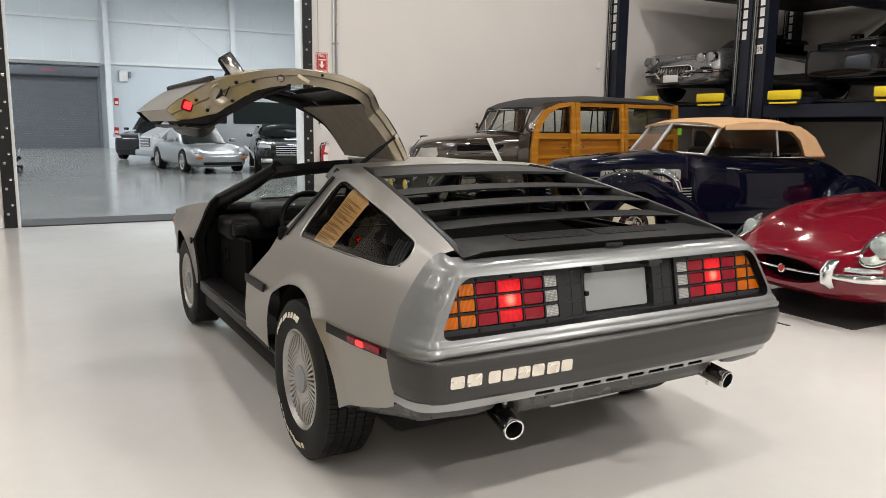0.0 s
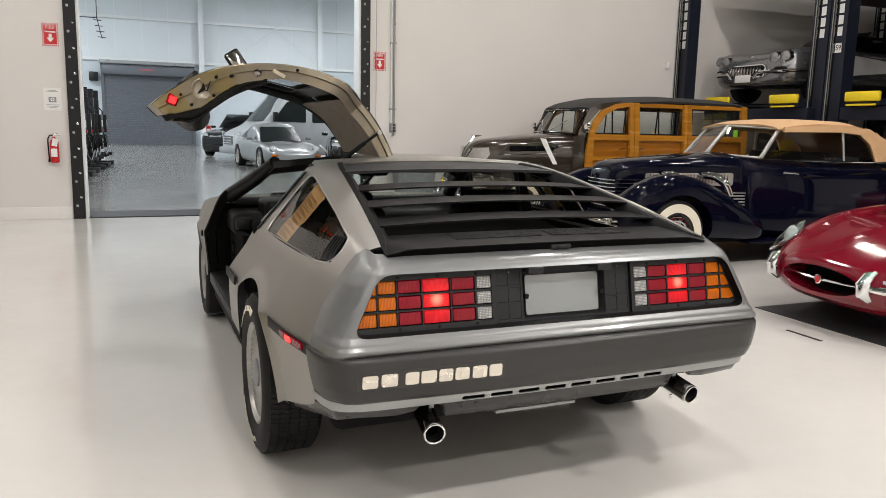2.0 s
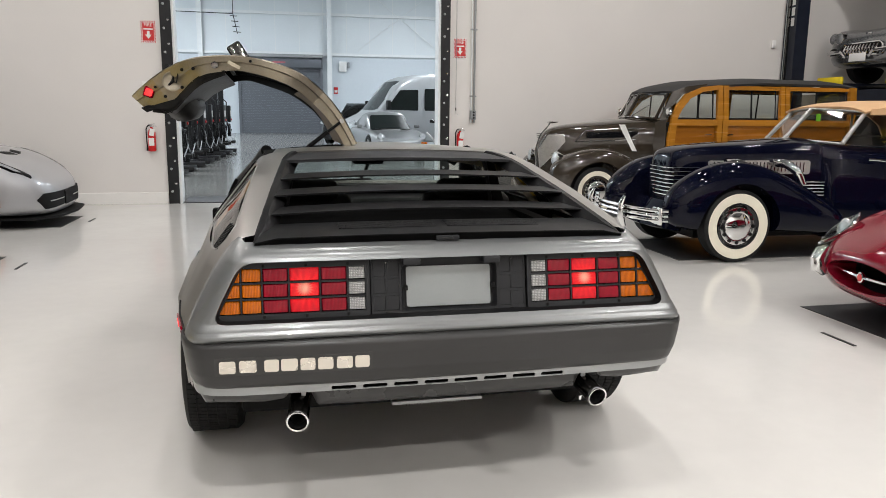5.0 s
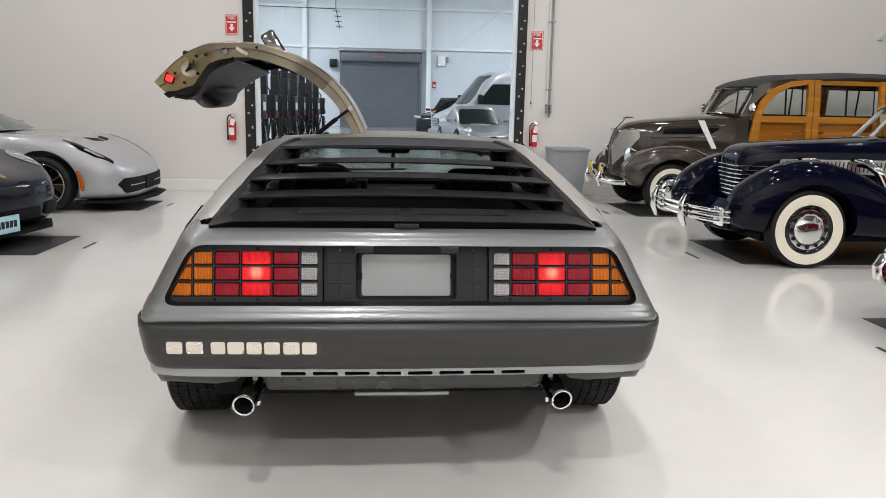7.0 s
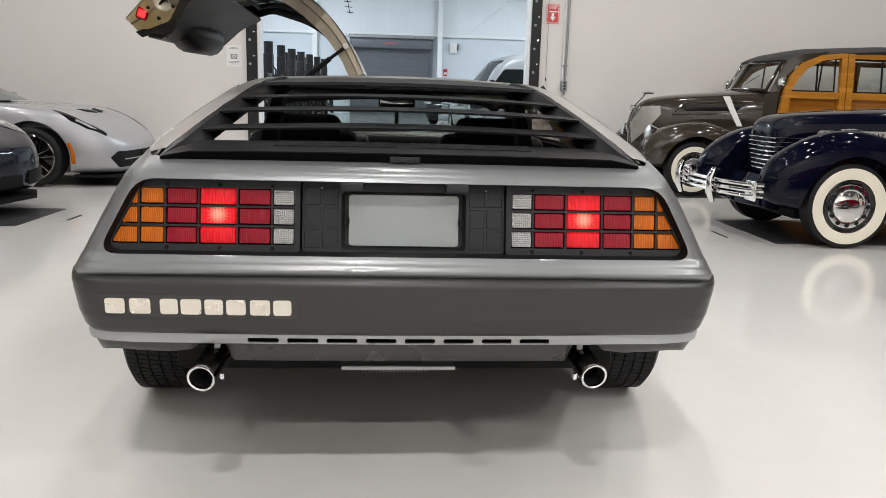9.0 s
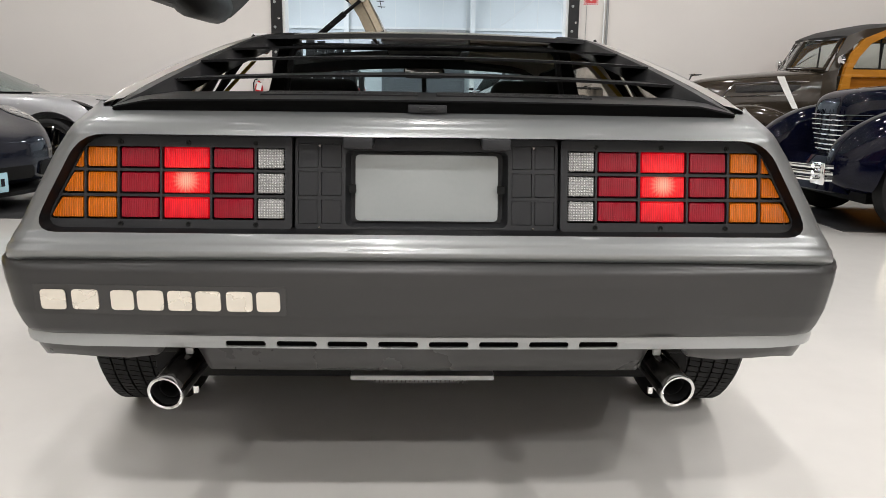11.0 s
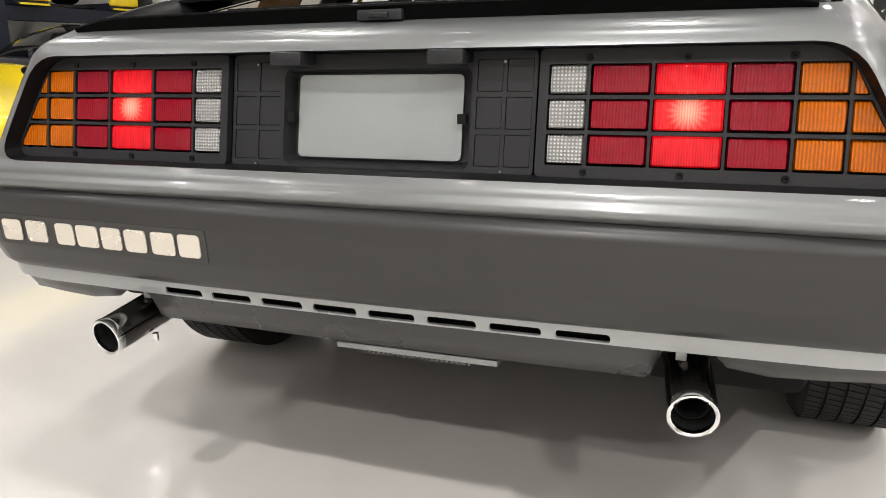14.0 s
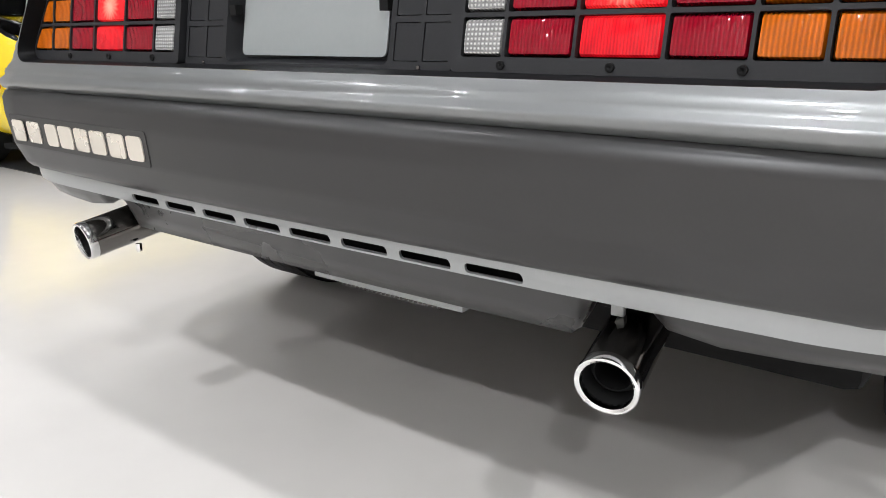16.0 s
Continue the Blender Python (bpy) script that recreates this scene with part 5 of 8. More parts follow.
for sgn in (-1, 1):
    seat = new("seat")
    seat.parent = car
    x = sgn * 0.42
    part("cushion", boxed(x - 0.24, x + 0.24, 1.62, 2.2, 0.34, 0.52, 0.05, 3), "leather", seat)
    part("backrest", boxed(x - 0.24, x + 0.24, -0.07, 0.07, 0, 0.50, 0.05, 3, m=Matrix.Translation((0, 1.62, 0.46)) @ Matrix.Rotation(radians(14), 4, "X")), "leather", seat)
    part("headrest", boxed(x - 0.17, x + 0.17, -0.05, 0.05, -0.06, 0.076, 0.049, 4, m=Matrix.Translation((0, 1.49, 0.95)) @ Matrix.Rotation(radians(10), 4, "X")), "leather", seat)
mir = part("rear_view_mirror", boxed(-0.10, 0.10, 2.28, 2.31, 1.045, 1.10, 0.02, 3), "plastic", car)
part("mirror_glass", boxed(-0.09, 0.09, 2.276, 2.281, 1.052, 1.093, 0.002), "chrome", mir)
part("mirror_stem", tubed([(0, 2.29, 1.10), (0, 2.31, 1.14)], 0.012, 8), "plastic", mir)
part("mirror_bracket", tubed([(0, 2.30, 1.05), (0.002, 2.45, 0.99), (0.004, 2.70, 0.93)], 0.012, 8), "plastic", mir)
part("wiper", tubed([(-0.5, 2.94, 0.885), (0.1, 2.90, 0.90)], 0.007, 6), "plastic", car)
for sgn in (-1, 1):
    part("sill_trim", boxed(sgn * 0.84 - 0.07, sgn * 0.84 + 0.07, 1.45, 2.95, 0.30, 0.385, 0.02), "leather", car)
    part("door_opening_seal", tubed([(sgn * (side_x(y, z) - 0.02), y, z) for y, z in [(y + 0.005, z) for y, z in B_EDGE]] + [(sgn * 0.90, 2.4, 0.36), (sgn * 0.90, 2.90, 0.37)], 0.012, 8), "plastic", car)
    part("hinge_post", sheet([(2.90, 0.36), (2.96, 0.36), (2.957, 0.64), (2.945, 0.80), (2.915, 0.862), (2.85, 0.89), (2.80, 0.895), (2.855, 0.85), (2.885, 0.78), (2.90, 0.64)], lambda y, z: (sgn * (side_x(y, z) - 0.055), y, z), 0.2, thick=0.05), "carpet", car)
    part("kick_panel", boxed(sgn * 0.76 - 0.02, sgn * 0.76 + 0.02, 2.3, 2.9, 0.3, 0.7), "carpet", car)
part("speaker", lathed([(0, 0.055), (0.01, 0.055), (0.01, 0.04), (0.0, 0.03), (0, 0)], (-0.785, 2.72, 0.56), "x", 20), "satin", car)
part("firewall", boxed(-0.85, 0.85, 2.94, 3.0, 0.3, 0.82), "carpet", car)


# ---- gullwing doors ----
ROOF_S = 0.43


# the raised door's outer curve, from its hinge at the roof down to the sill
CURVE = [(0.17, 1.212), (0.25, 1.222), (0.34, 1.226), (0.43, 1.217), (0.53, 1.189), (0.62, 1.141), (0.70, 1.076), (0.76, 1.018), (0.815, 0.953), (0.858, 0.889), (0.894, 0.825), (0.923, 0.765), (0.946, 0.70), (0.960, 0.63), (0.964, 0.57), (0.958, 0.45), (0.940, 0.36), (0.93, 0.32)]


def eased(pts, n=4):
    """A smooth run through the points."""
    out = []
    for i in range(len(pts) - 1):
        a, b, c, d = (Vector(pts[min(max(k, 0), len(pts) - 1)]) for k in (i - 1, i, i + 1, i + 2))
        for t in (k / n for k in range(n)):
            out.append(tuple(0.5 * (2 * b + (c - a) * t + (2 * a - 5 * b + 4 * c - d) * t * t + (3 * b - a - 3 * c + d) * t ** 3)))
    return out + [tuple(pts[-1])]


CURVE = eased(CURVE)
CURVE_S = [0.0]
for p_, q_ in zip(CURVE, CURVE[1:]):
    CURVE_S.append(CURVE_S[-1] + math.dist(p_, q_))
RAISED = True


def girth(y, s):
    """Down the door's outer skin: s metres from the hinge at the roof."""
    if RAISED:
        x, z = interp(s, CURVE_S, [p[0] for p in CURVE]), interp(s, CURVE_S, [p[1] for p in CURVE])
        if s > CURVE_S[-1]:
            z -= s - CURVE_S[-1]
        return (x + half_width(y) - 0.945, z - 0.30 * max(0, y - 2.2) * max(0.0, 1 - s / 0.7))
    if s < ROOF_S:
        x = 0.17 + s
        return (x, roof_z(x, min(y, 2.2)) - (0.03 * ((s - 0.33) / 0.1) if s > 0.33 else 0) - (0.30 * max(0, y - 2.2)))
    z = 1.125 - (s - ROOF_S) * 0.88
    return (side_x(y, z), z)


def door_part(name, outline, off, mat, parent, m, holes=(), thick=0.0, step=0.06, label=""):
    """A panel of the door, off metres inside its outer skin; off may depend on s."""
    def fn(y, s):
        x, z = girth(y, s)
        xa, za = girth(y, s + 0.02)
        n = Vector((za - z, 0, -(xa - x)))
        if n.length < 1e-6:
            n = Vector((-1, 0, 0))
        n.normalize()
        o = off(s) if callable(off) else off
        p = Vector((x, y, z)) + n * o
        return m @ Vector((-p.x, p.y, p.z))
    return part(name, sheet(outline, fn, step, holes, thick), mat, parent, label, angle=60)


S_END = ROOF_S + (1.125 - 0.36) / 0.88


def s_of(z):
    if RAISED:
        return interp(-z, [-p[1] for p in CURVE[12:]], CURVE_S[12:])
    return ROOF_S + (1.125 - z) / 0.88


def build_door(open_deg, flip):
    global RAISED, ROOF_S, S_END
    RAISED = open_deg > 0
    ROOF_S = s_of(1.155) if RAISED else 0.43
    S_END = s_of(0.392) if RAISED else ROOF_S + (1.125 - 0.36) / 0.88
    h = Vector((-0.17, 0, 1.195))
    m = Matrix.Translation(h) @ Matrix.Rotation(radians(open_deg), 4, "Y") @ Matrix.Translation(-h)
    if flip:
        m = Matrix.Diagonal((-1, 1, 1, 1)) @ m
    door = new("gullwing_door")
    door.parent = car
    door["label"] = "raised stainless steel gullwing door" if open_deg else "closed stainless steel gullwing door"
    rear = [(1.475, 0.0), (1.475, 0.30), (1.33, ROOF_S), (1.312, s_of(1.06)), (1.412, s_of(0.90)), (1.482, s_of(0.785)), (1.672, s_of(0.626)), (1.792, s_of(0.45)), (1.81, S_END)]
    front = [(2.79, S_END), (2.85, s_of(0.62)), (2.78, s_of(0.86)), (2.52, s_of(1.0)), (2.28, ROOF_S), (2.20, 0.25), (2.18, 0.0)]
    out_ = rear + front
    win = rounded([(1.385, s_of(1.11)), (1.385, s_of(1.03)), (1.48, s_of(0.915)), (2.66, s_of(0.90)), (2.48, s_of(0.985)), (2.28, s_of(1.12))], 0.03, 3)
    skin = door_part("outer_skin", out_, 0.0, "stainless", door, m, [win])
    door_part("window_pane", win, 0.008, "glass" if RAISED else "smoke", door, m)
    # jamb along the rear edge, from the skin inwards
    depth = lambda s: interp(s, [0, 0.30, ROOF_S, s_of(0.95), s_of(0.80), s_of(0.66), s_of(0.57), s_of(0.44), S_END], [0.06, 0.078, 0.078, 0.068, 0.084, 0.132, 0.150, 0.108, 0.075])
    fine = []
    run = eased(rear, 3)
    for (ya, sa), (yb, sb) in zip(run, run[1:]):
        k = max(1, int(abs(sb - sa) / 0.03))
        fine += [(ya + (yb - ya) * i / k, sa + (sb - sa) * i / k) for i in range(k)]
    fine.append(rear[-1])
    bm = bmesh.new()
    rings = []
    for y, s in fine:
        x, z = girth(y, s)
        xa, za = girth(y, s + 0.02)
        n = Vector((za - z, 0, -(xa - x))).normalized()
        rings.append([m @ Vector((-(x + n.x * d), y + dy, z + n.z * d)) for d, dy in ((0.001, 0.001), (0.006, -0.006), (depth(s) * 0.42, -0.006), (depth(s) * 0.48, 0.008), (depth(s), 0.012))])
    last = next(i for i, (y, s) in enumerate(fine) if s > s_of(0.545))
    ring_loft(bm, rings[:last + 1], False, False)
    part("rear_jamb", bm, "brass_jamb", door, "bare coated metal door jamb", angle=30)
    bm = bmesh.new()
    ring_loft(bm, rings[last:], False, False)
    part("jamb_end", bm, "jamb_yellow", door, "yellowed lower end of the door jamb", angle=30)
    for edge, nm in ((front, "front_jamb"), ([(1.81, S_END), (2.79, S_END)], "lower_jamb")):
        bm = bmesh.new()
        rings = []
        for (ya, sa), (yb, sb) in zip(edge, edge[1:]):
            for i in range(6):
                y, s = ya + (yb - ya) * i / 6, sa + (sb - sa) * i / 6
                x, z = girth(y, s)
                xa, za = girth(y, s + 0.02)
                n = Vector((za - z, 0, -(xa - x))).normalized()
                rings.append([m @ Vector((-(x + n.x * d), y, z + n.z * d)) for d in (0.001, depth(s))])
        ring_loft(bm, rings, False, False)
        part(nm, bm, "brass_jamb" if nm == "lower_jamb" else "plastic", door)
    # inner trim: pale fabric at the roof, black frame at the window, black padded panel below
    inset = lambda pts, k: [(y + (k if y < 1.9 else -k), s) for y, s in pts]
    door_part("roof_trim", [(1.50, 0.02), (1.50, 0.30), (1.43, 0.40), (2.26, 0.40), (2.16, 0.02)], 0.055, "headliner", door, m, thick=0.01)
    door_part("window_trim", [(1.345, ROOF_S - 0.02), (1.325, s_of(1.06)), (1.42, s_of(0.90)), (2.72, s_of(0.88)), (2.5, s_of(1.0)), (2.28, ROOF_S - 0.02)], 0.028, "satin", door, m, [win], thick=0.008)
    bulge = lambda s: interp(s, [s_of(0.90), s_of(0.82), s_of(0.66), s_of(0.50), S_END], [0.08, 0.105, 0.155, 0.185, 0.10])
    door_part("inner_panel", [(1.43, s_of(0.90)), (1.50, s_of(0.785)), (1.69, s_of(0.626)), (1.80, s_of(0.45)), (1.83, S_END - 0.02), (2.76, S_END - 0.02), (2.82, s_of(0.62)), (2.75, s_of(0.86)), (2.70, s_of(0.89))], bulge, "leather", door, m, thick=0.012)
    part("side_closing", door_side(rear, depth, bulge, m), "leather", door)

    def at(y, s, d):
        x, z = girth(y, s)
        xa, za = girth(y, s + 0.02)
        n = Vector((za - z, 0, -(xa - x))).normalized()
        return m @ Vector((-(x + n.x * d), y, z + n.z * d))
    def on_rear(z):
        zs = [p[1] for p in B_EDGE][::-1]
        return interp(z, zs, [p[0] + 0.012 for p in B_EDGE][::-1])
    # lamp, latch plate and bolts on the jamb
    for nm, z, d, r, mat in (("bolt", 0.62, 0.05, 0.008, "soot_shade"), ("bolt", 0.70, 0.04, 0.008, "soot_shade"), ("bolt", 0.76, 0.05, 0.008, "soot_shade"), ("bolt", 0.535, 0.11, 0.008, "soot_shade"), ("bolt", 0.66, 0.115, 0.008, "soot_shade"), ("bolt", 0.52, 0.045, 0.007, "soot_shade"), ("bolt", 1.0, 0.02, 0.007, "soot_shade"), ("bolt", 1.11, 0.02, 0.007, "soot_shade"), ("stud", 0.86, 0.045, 0.017, "darkchrome")):
        p = at(on_rear(z) - 0.006, s_of(z), d)
        part(nm, lathed([(0.004, r), (-0.006, r), (-0.008, r * 0.8), (-0.008, 0)], p, "y", 12 if nm != "door_lamp" else 6), mat, door, "lit red door edge lamp" if nm == "door_lamp" else "")
    p = at(on_rear(0.475) - 0.010, s_of(0.475), 0.045)
    lamp_m = Matrix.Translation(p) @ Matrix.Rotation(radians(20), 4, "Y")
    dl = part("door_lamp", boxed(-0.026, 0.026, -0.006, 0.006, -0.026, 0.026, 0.008, 3, m=lamp_m), "red_lens", door, "lit red door edge lamp")
    part("bulb_glow", boxed(-0.017, 0.017, -0.0075, -0.005, -0.017, 0.017, 0.006, 2, m=lamp_m), "marker_lit", dl)
    p, q = at(on_rear(0.66) - 0.008, s_of(0.66), 0.06), at(on_rear(0.58) - 0.008, s_of(0.58), 0.075)
    c = (p + q) / 2
    part("latch_plate", lathed([(0.004, 0.050), (-0.004, 0.049), (-0.005, 0.044), (0.0, 0.038), (0.001, 0.012), (0.002, 0)], c, "y", 28), "brass_jamb", door)
    part("latch_claw", tubed([c + Vector((-0.018, -0.006, -0.02)), c + Vector((0.004, -0.010, 0.0)), c + Vector((0.006, -0.006, 0.026))], [0.004, 0.009, 0.003], 8), "soot_shade", door)
    part("latch_cable", tubed([at(on_rear(z) - 0.012, s_of(z), d) for z, d in ((0.67, 0.05), (0.64, 0.085), (0.61, 0.06), (0.575, 0.095))], 0.0028, 6), "plastic", door)
    part("jamb_label", boxed(-0.03, 0.03, -0.001, 0.0, -0.008, 0.008, m=Matrix.Translation(at(on_rear(0.94) - 0.008, s_of(0.94), 0.045)) @ Matrix.Rotation(radians(28), 4, "Y")), "jamb_label", door)
    # pocket, handle, mirror
    part("door_pocket", tubed([at(1.86, s_of(0.54), 0.10), at(2.1, s_of(0.54), 0.17), at(2.5, s_of(0.55), 0.17), at(2.75, s_of(0.55), 0.13)], [0.05, 0.085, 0.085, 0.05], 14), "leather", door)
    part("pull_strap", tubed([at(2.0, s_of(0.66), 0.12), at(2.2, s_of(0.66), 0.17), at(2.45, s_of(0.66), 0.12)], 0.012, 8), "leather", door)
    mp = at(2.60, s_of(0.925), -0.078)
    mm = Matrix.Translation(mp) @ m.to_3x3().normalized().to_4x4() @ Matrix.Rotation(radians(-10), 4, "Z")
    mr = part("door_mirror", boxed(-0.082, 0.082, -0.03, 0.03, -0.046, 0.046, 0.016, 3, m=mm), "plastic", door)
    part("mirror_glass", boxed(-0.072, 0.072, -0.033, -0.029, -0.037, 0.037, 0.004, m=mm), "mirror_pane", mr)
    part("mirror_foot", tubed([mp, at(2.62, s_of(0.90), -0.005)], 0.022, 8), "plastic", mr)
    part("side_trim", tubed([at(1.69, s_of(0.63), -0.008), at(2.82, s_of(0.63), -0.008)], 0.014, 6), "plastic", door)
    return door


def door_side(rear, depth, bulge, m):
    """Closes the gap between the jamb and the padded panel along the rear edge."""
    bm = bmesh.new()
    rings = []
    for z in np.linspace(0.90, 0.38, 18):
        s = s_of(z)
        y = interp(z, [p[1] for p in B_EDGE][::-1], [p[0] + 0.012 for p in B_EDGE][::-1])
        x, zz = girth(y, s)
        xa, za = girth(y, s + 0.02)
        n = Vector((za - zz, 0, -(xa - x))).normalized()
        rings.append([m @ Vector((-(x + n.x * d), y + dy, zz + n.z * d)) for d, dy in ((depth(s) - 0.004, 0.010), ((depth(s) + bulge(s)) / 2, 0.012), (bulge(s) + 0.004, 0.03))])
    ring_loft(bm, rings, False, False)
    return bm


DOOR_OPEN = 58.0
build_door(DOOR_OPEN, False)
build_door(0.0, True)
strut = part("gas_strut", tubed([(-0.41, 1.50, 1.175), (-0.30, 1.475, 1.262)], 0.011, 10), "satin", car, "black gas strut with a bright rod")
part("strut_rod", tubed([(-0.30, 1.475, 1.262), (-0.235, 1.462, 1.312)], 0.007, 8), "satin", strut)
part("strut_end", lathed([(-0.012, 0.012), (0.012, 0.012)], (-0.232, 1.46, 1.315), "y", 10, True), "alloy", strut)

from mathutils.bvhtree import BVHTree

# ---- more paints ----
M["navy"] = material("navy_lacquer", (0.0018, 0.0024, 0.0090), 0.045, vary=0.1, scale=3, coat=0.0, spec=0.26, rough_vary=0.015)
M["brown"] = material("brown_lacquer", (0.034, 0.0265, 0.0185), 0.09, vary=0.08, scale=3, coat=0.5, rough_vary=0.03)
M["maroon"] = material("maroon_lacquer", (0.165, 0.004, 0.014), 0.10, vary=0.06, scale=3, coat=0.4, rough_vary=0.03)
M["silver"] = material("silver_metallic", (0.38, 0.38, 0.39), 0.38, metal=0.35, vary=0.02, scale=3, fine=40, rough_vary=0.03, coat=0.8)
M["darkblue"] = material("dark_blue_metallic", (0.008, 0.010, 0.018), 0.07, vary=0.08, scale=5, spec=0.4)
M["yellowcar"] = material("yellow_lacquer", (0.80, 0.60, 0.005), 0.2, vary=0.04, scale=4, coat=1.0)
M["blackcar"] = material("black_lacquer", (0.005, 0.005, 0.006), 0.06, vary=0.15, scale=4, coat=0.2)
M["redcar"] = material("red_lacquer", (0.35, 0.008, 0.012), 0.16, vary=0.06, coat=1.0)
M["pewter"] = material("pewter_metallic", (0.20, 0.205, 0.21), 0.24, metal=0.7, vary=0.05, coat=1.0)
M["tan"] = material("tan_canvas", (0.58, 0.36, 0.19), 0.8, vary=0.06, scale=12, fine=500, bump=0.12, bump_scale=700)
M["blackcloth"] = material("black_roof_cloth", (0.025, 0.024, 0.024), 0.7, vary=0.15, scale=12, fine=400, bump=0.15, bump_scale=500)
M["wood"] = material("varnished_maple", (0.43, 0.178, 0.018), 0.26, vary=0.2, scale=3.5, fine=60, stretch=(1, 0.25, 5), coat=0.35, per_object=0.10)
M["woodpanel"] = material("varnished_mahogany", (0.37, 0.135, 0.014), 0.26, vary=0.22, scale=3, fine=70, stretch=(1, 0.2, 6), coat=0.35, per_object=0.08)
M["brass"] = material("brass", (0.62, 0.48, 0.22), 0.2, metal=1.0)
M["amberglass"] = lens("amber_fog_lens", (0.62, 0.42, 0.06), rib=32)
M["headglass"] = material("headlamp_glass", (0.62, 0.64, 0.65), 0.08, metal=0.5, vary=0.2, scale=30, coat=1.0)
M["bluesticker"] = material("pale_blue_plate", (0.40, 0.62, 0.70), 0.4, vary=0.06)
M["green"] = material("green_tag", (0.25, 0.62, 0.03), 0.5)


def loft_body(name, stations, mat, parent, label="", level=2, arches=(), extra=()):
    """A smooth closed body: stations of (y, half section from the bottom middle up to the top middle)."""
    bm = bmesh.new()
    rings = []
    for y, half in stations:
        right = [(x, y, z) for x, z in half]
        left = [(-x, y, z) for x, z in reversed(half) if x > 1e-6]
        rings.append(right + left)
    ring_loft(bm, rings, True, True)
    ob = part(name, bm, mat, parent, label, angle=60)
    if level:
        mod = ob.modifiers.new("smooth", "SUBSURF")
        mod.levels = mod.render_levels = level
    if arches:
        cutters = list(extra)
        for yc, zc, r, x0, x1 in arches:
            for s in (-1, 1):
                cutters.append(lathed([(s * x0, r), (s * x1, r)], (0, yc, zc), "x", 40, True))
        cut(ob, *cutters)
        ob.data.polygons.foreach_set("use_smooth", [True] * len(ob.data.polygons))
        ob.data.set_sharp_from_angle(angle=radians(35))
    return ob


def on_surface(body, outline, sgn, lift):
    """A thin insert laid on a body from above: outline in plan (x, y)."""
    tree = BVHTree.FromObject(body, bpy.context.evaluated_depsgraph_get())

    def fn(x, y):
        hit = tree.ray_cast(Vector((sgn * x, y, 3.0)), Vector((0, 0, -1)))
        return (sgn * x, y, (hit[0].z if hit[0] else 0.6) + lift)
    return sheet(outline, fn, 0.02, thick=0.003)


def on_front(body, outline, sgn, lift):
    """A thin insert laid on a body's nose: outline in front view (x, z)."""
    tree = BVHTree.FromObject(body, bpy.context.evaluated_depsgraph_get())

    def fn(x, z):
        hit = tree.ray_cast(Vector((sgn * x, 5.0, z)), Vector((0, -1, 0)))
        return (sgn * x, (hit[0].y if hit[0] else 0.9) + lift, z)
    return sheet(outline, fn, 0.03, thick=0.015)


def fender(name, x0, x1, rows, mat, parent, arch_=None, sgn=1):
    """A pontoon fender: rows of (y, bottom, top, inner shrink)."""
    bm = bmesh.new()
    rings = []
    for y, zb, zt, k in rows:
        xm, hw, h = (x0 + x1) / 2, (x1 - x0) / 2 * k, zt - zb
        ring = []
        for i in range(14):
            a = 2 * math.pi * i / 14
            c, s = math.cos(a), math.sin(a)
            ring.append((sgn * (xm + hw * math.copysign(abs(c) ** 0.7, c)), y, zb + h / 2 + h / 2 * math.copysign(abs(s) ** 0.75, s)))
        rings.append(ring)
    ring_loft(bm, rings, True, True)
    ob = part(name, bm, mat, parent, angle=60)
    mod = ob.modifiers.new("smooth", "SUBSURF")
    mod.levels = mod.render_levels = 2
    if arch_:
        yc, zc, r, xa, xb = arch_
        cut(ob, lathed([(sgn * xa, r), (sgn * xb, r)], (0, yc, zc), "x", 40, True))
        ob.data.polygons.foreach_set("use_smooth", [True] * len(ob.data.polygons))
        ob.data.set_sharp_from_angle(angle=radians(35))
    return ob


# ---- dark blue coffin-nosed convertible ----
cord = thing("vintage_convertible", "dark navy coffin-nosed vintage convertible with a tan cloth top", "car", pose(3.58, 4.64, 0, 0, 0, 90))


def slab(w, zb, zt, r, crown=0.0):
    """Half of a soft box section."""
    return [(0, zb), (w * 0.8, zb), (w, zb + r), (w, (zb + zt) / 2), (w * 0.98, zt - r), (w * 0.86, zt - r * 0.25), (w * 0.5, zt + crown * 0.7), (0, zt + crown)]


loft_body("hood", [(0.43, slab(0.17, 0.52, 0.90, 0.08)), (0.40, slab(0.24, 0.46, 1.00, 0.07)), (0.30, slab(0.28, 0.44, 1.045, 0.06, 0.01)), (0.0, slab(0.31, 0.42, 1.07, 0.06, 0.015)),
                   (-0.6, slab(0.41, 0.42, 1.10, 0.07, 0.02)), (-1.05, slab(0.50, 0.42, 1.12, 0.09, 0.03)), (-1.12, slab(0.52, 0.42, 1.12, 0.09, 0.03))], "navy", cord)
for k in range(8):
    z = 0.585 + k * 0.038
    path = [(-0.34, -0.28, z), (-0.305, 0.0, z), (-0.285, 0.28, z), (-0.25, 0.40, z), (-0.16, 0.437, z), (0, 0.446, z), (0.16, 0.437, z), (0.25, 0.40, z), (0.285, 0.28, z), (0.305, 0.0, z), (0.34, -0.28, z)]
    part("grille_bar", tubed(path, 0.006, 6), "chrome", cord)
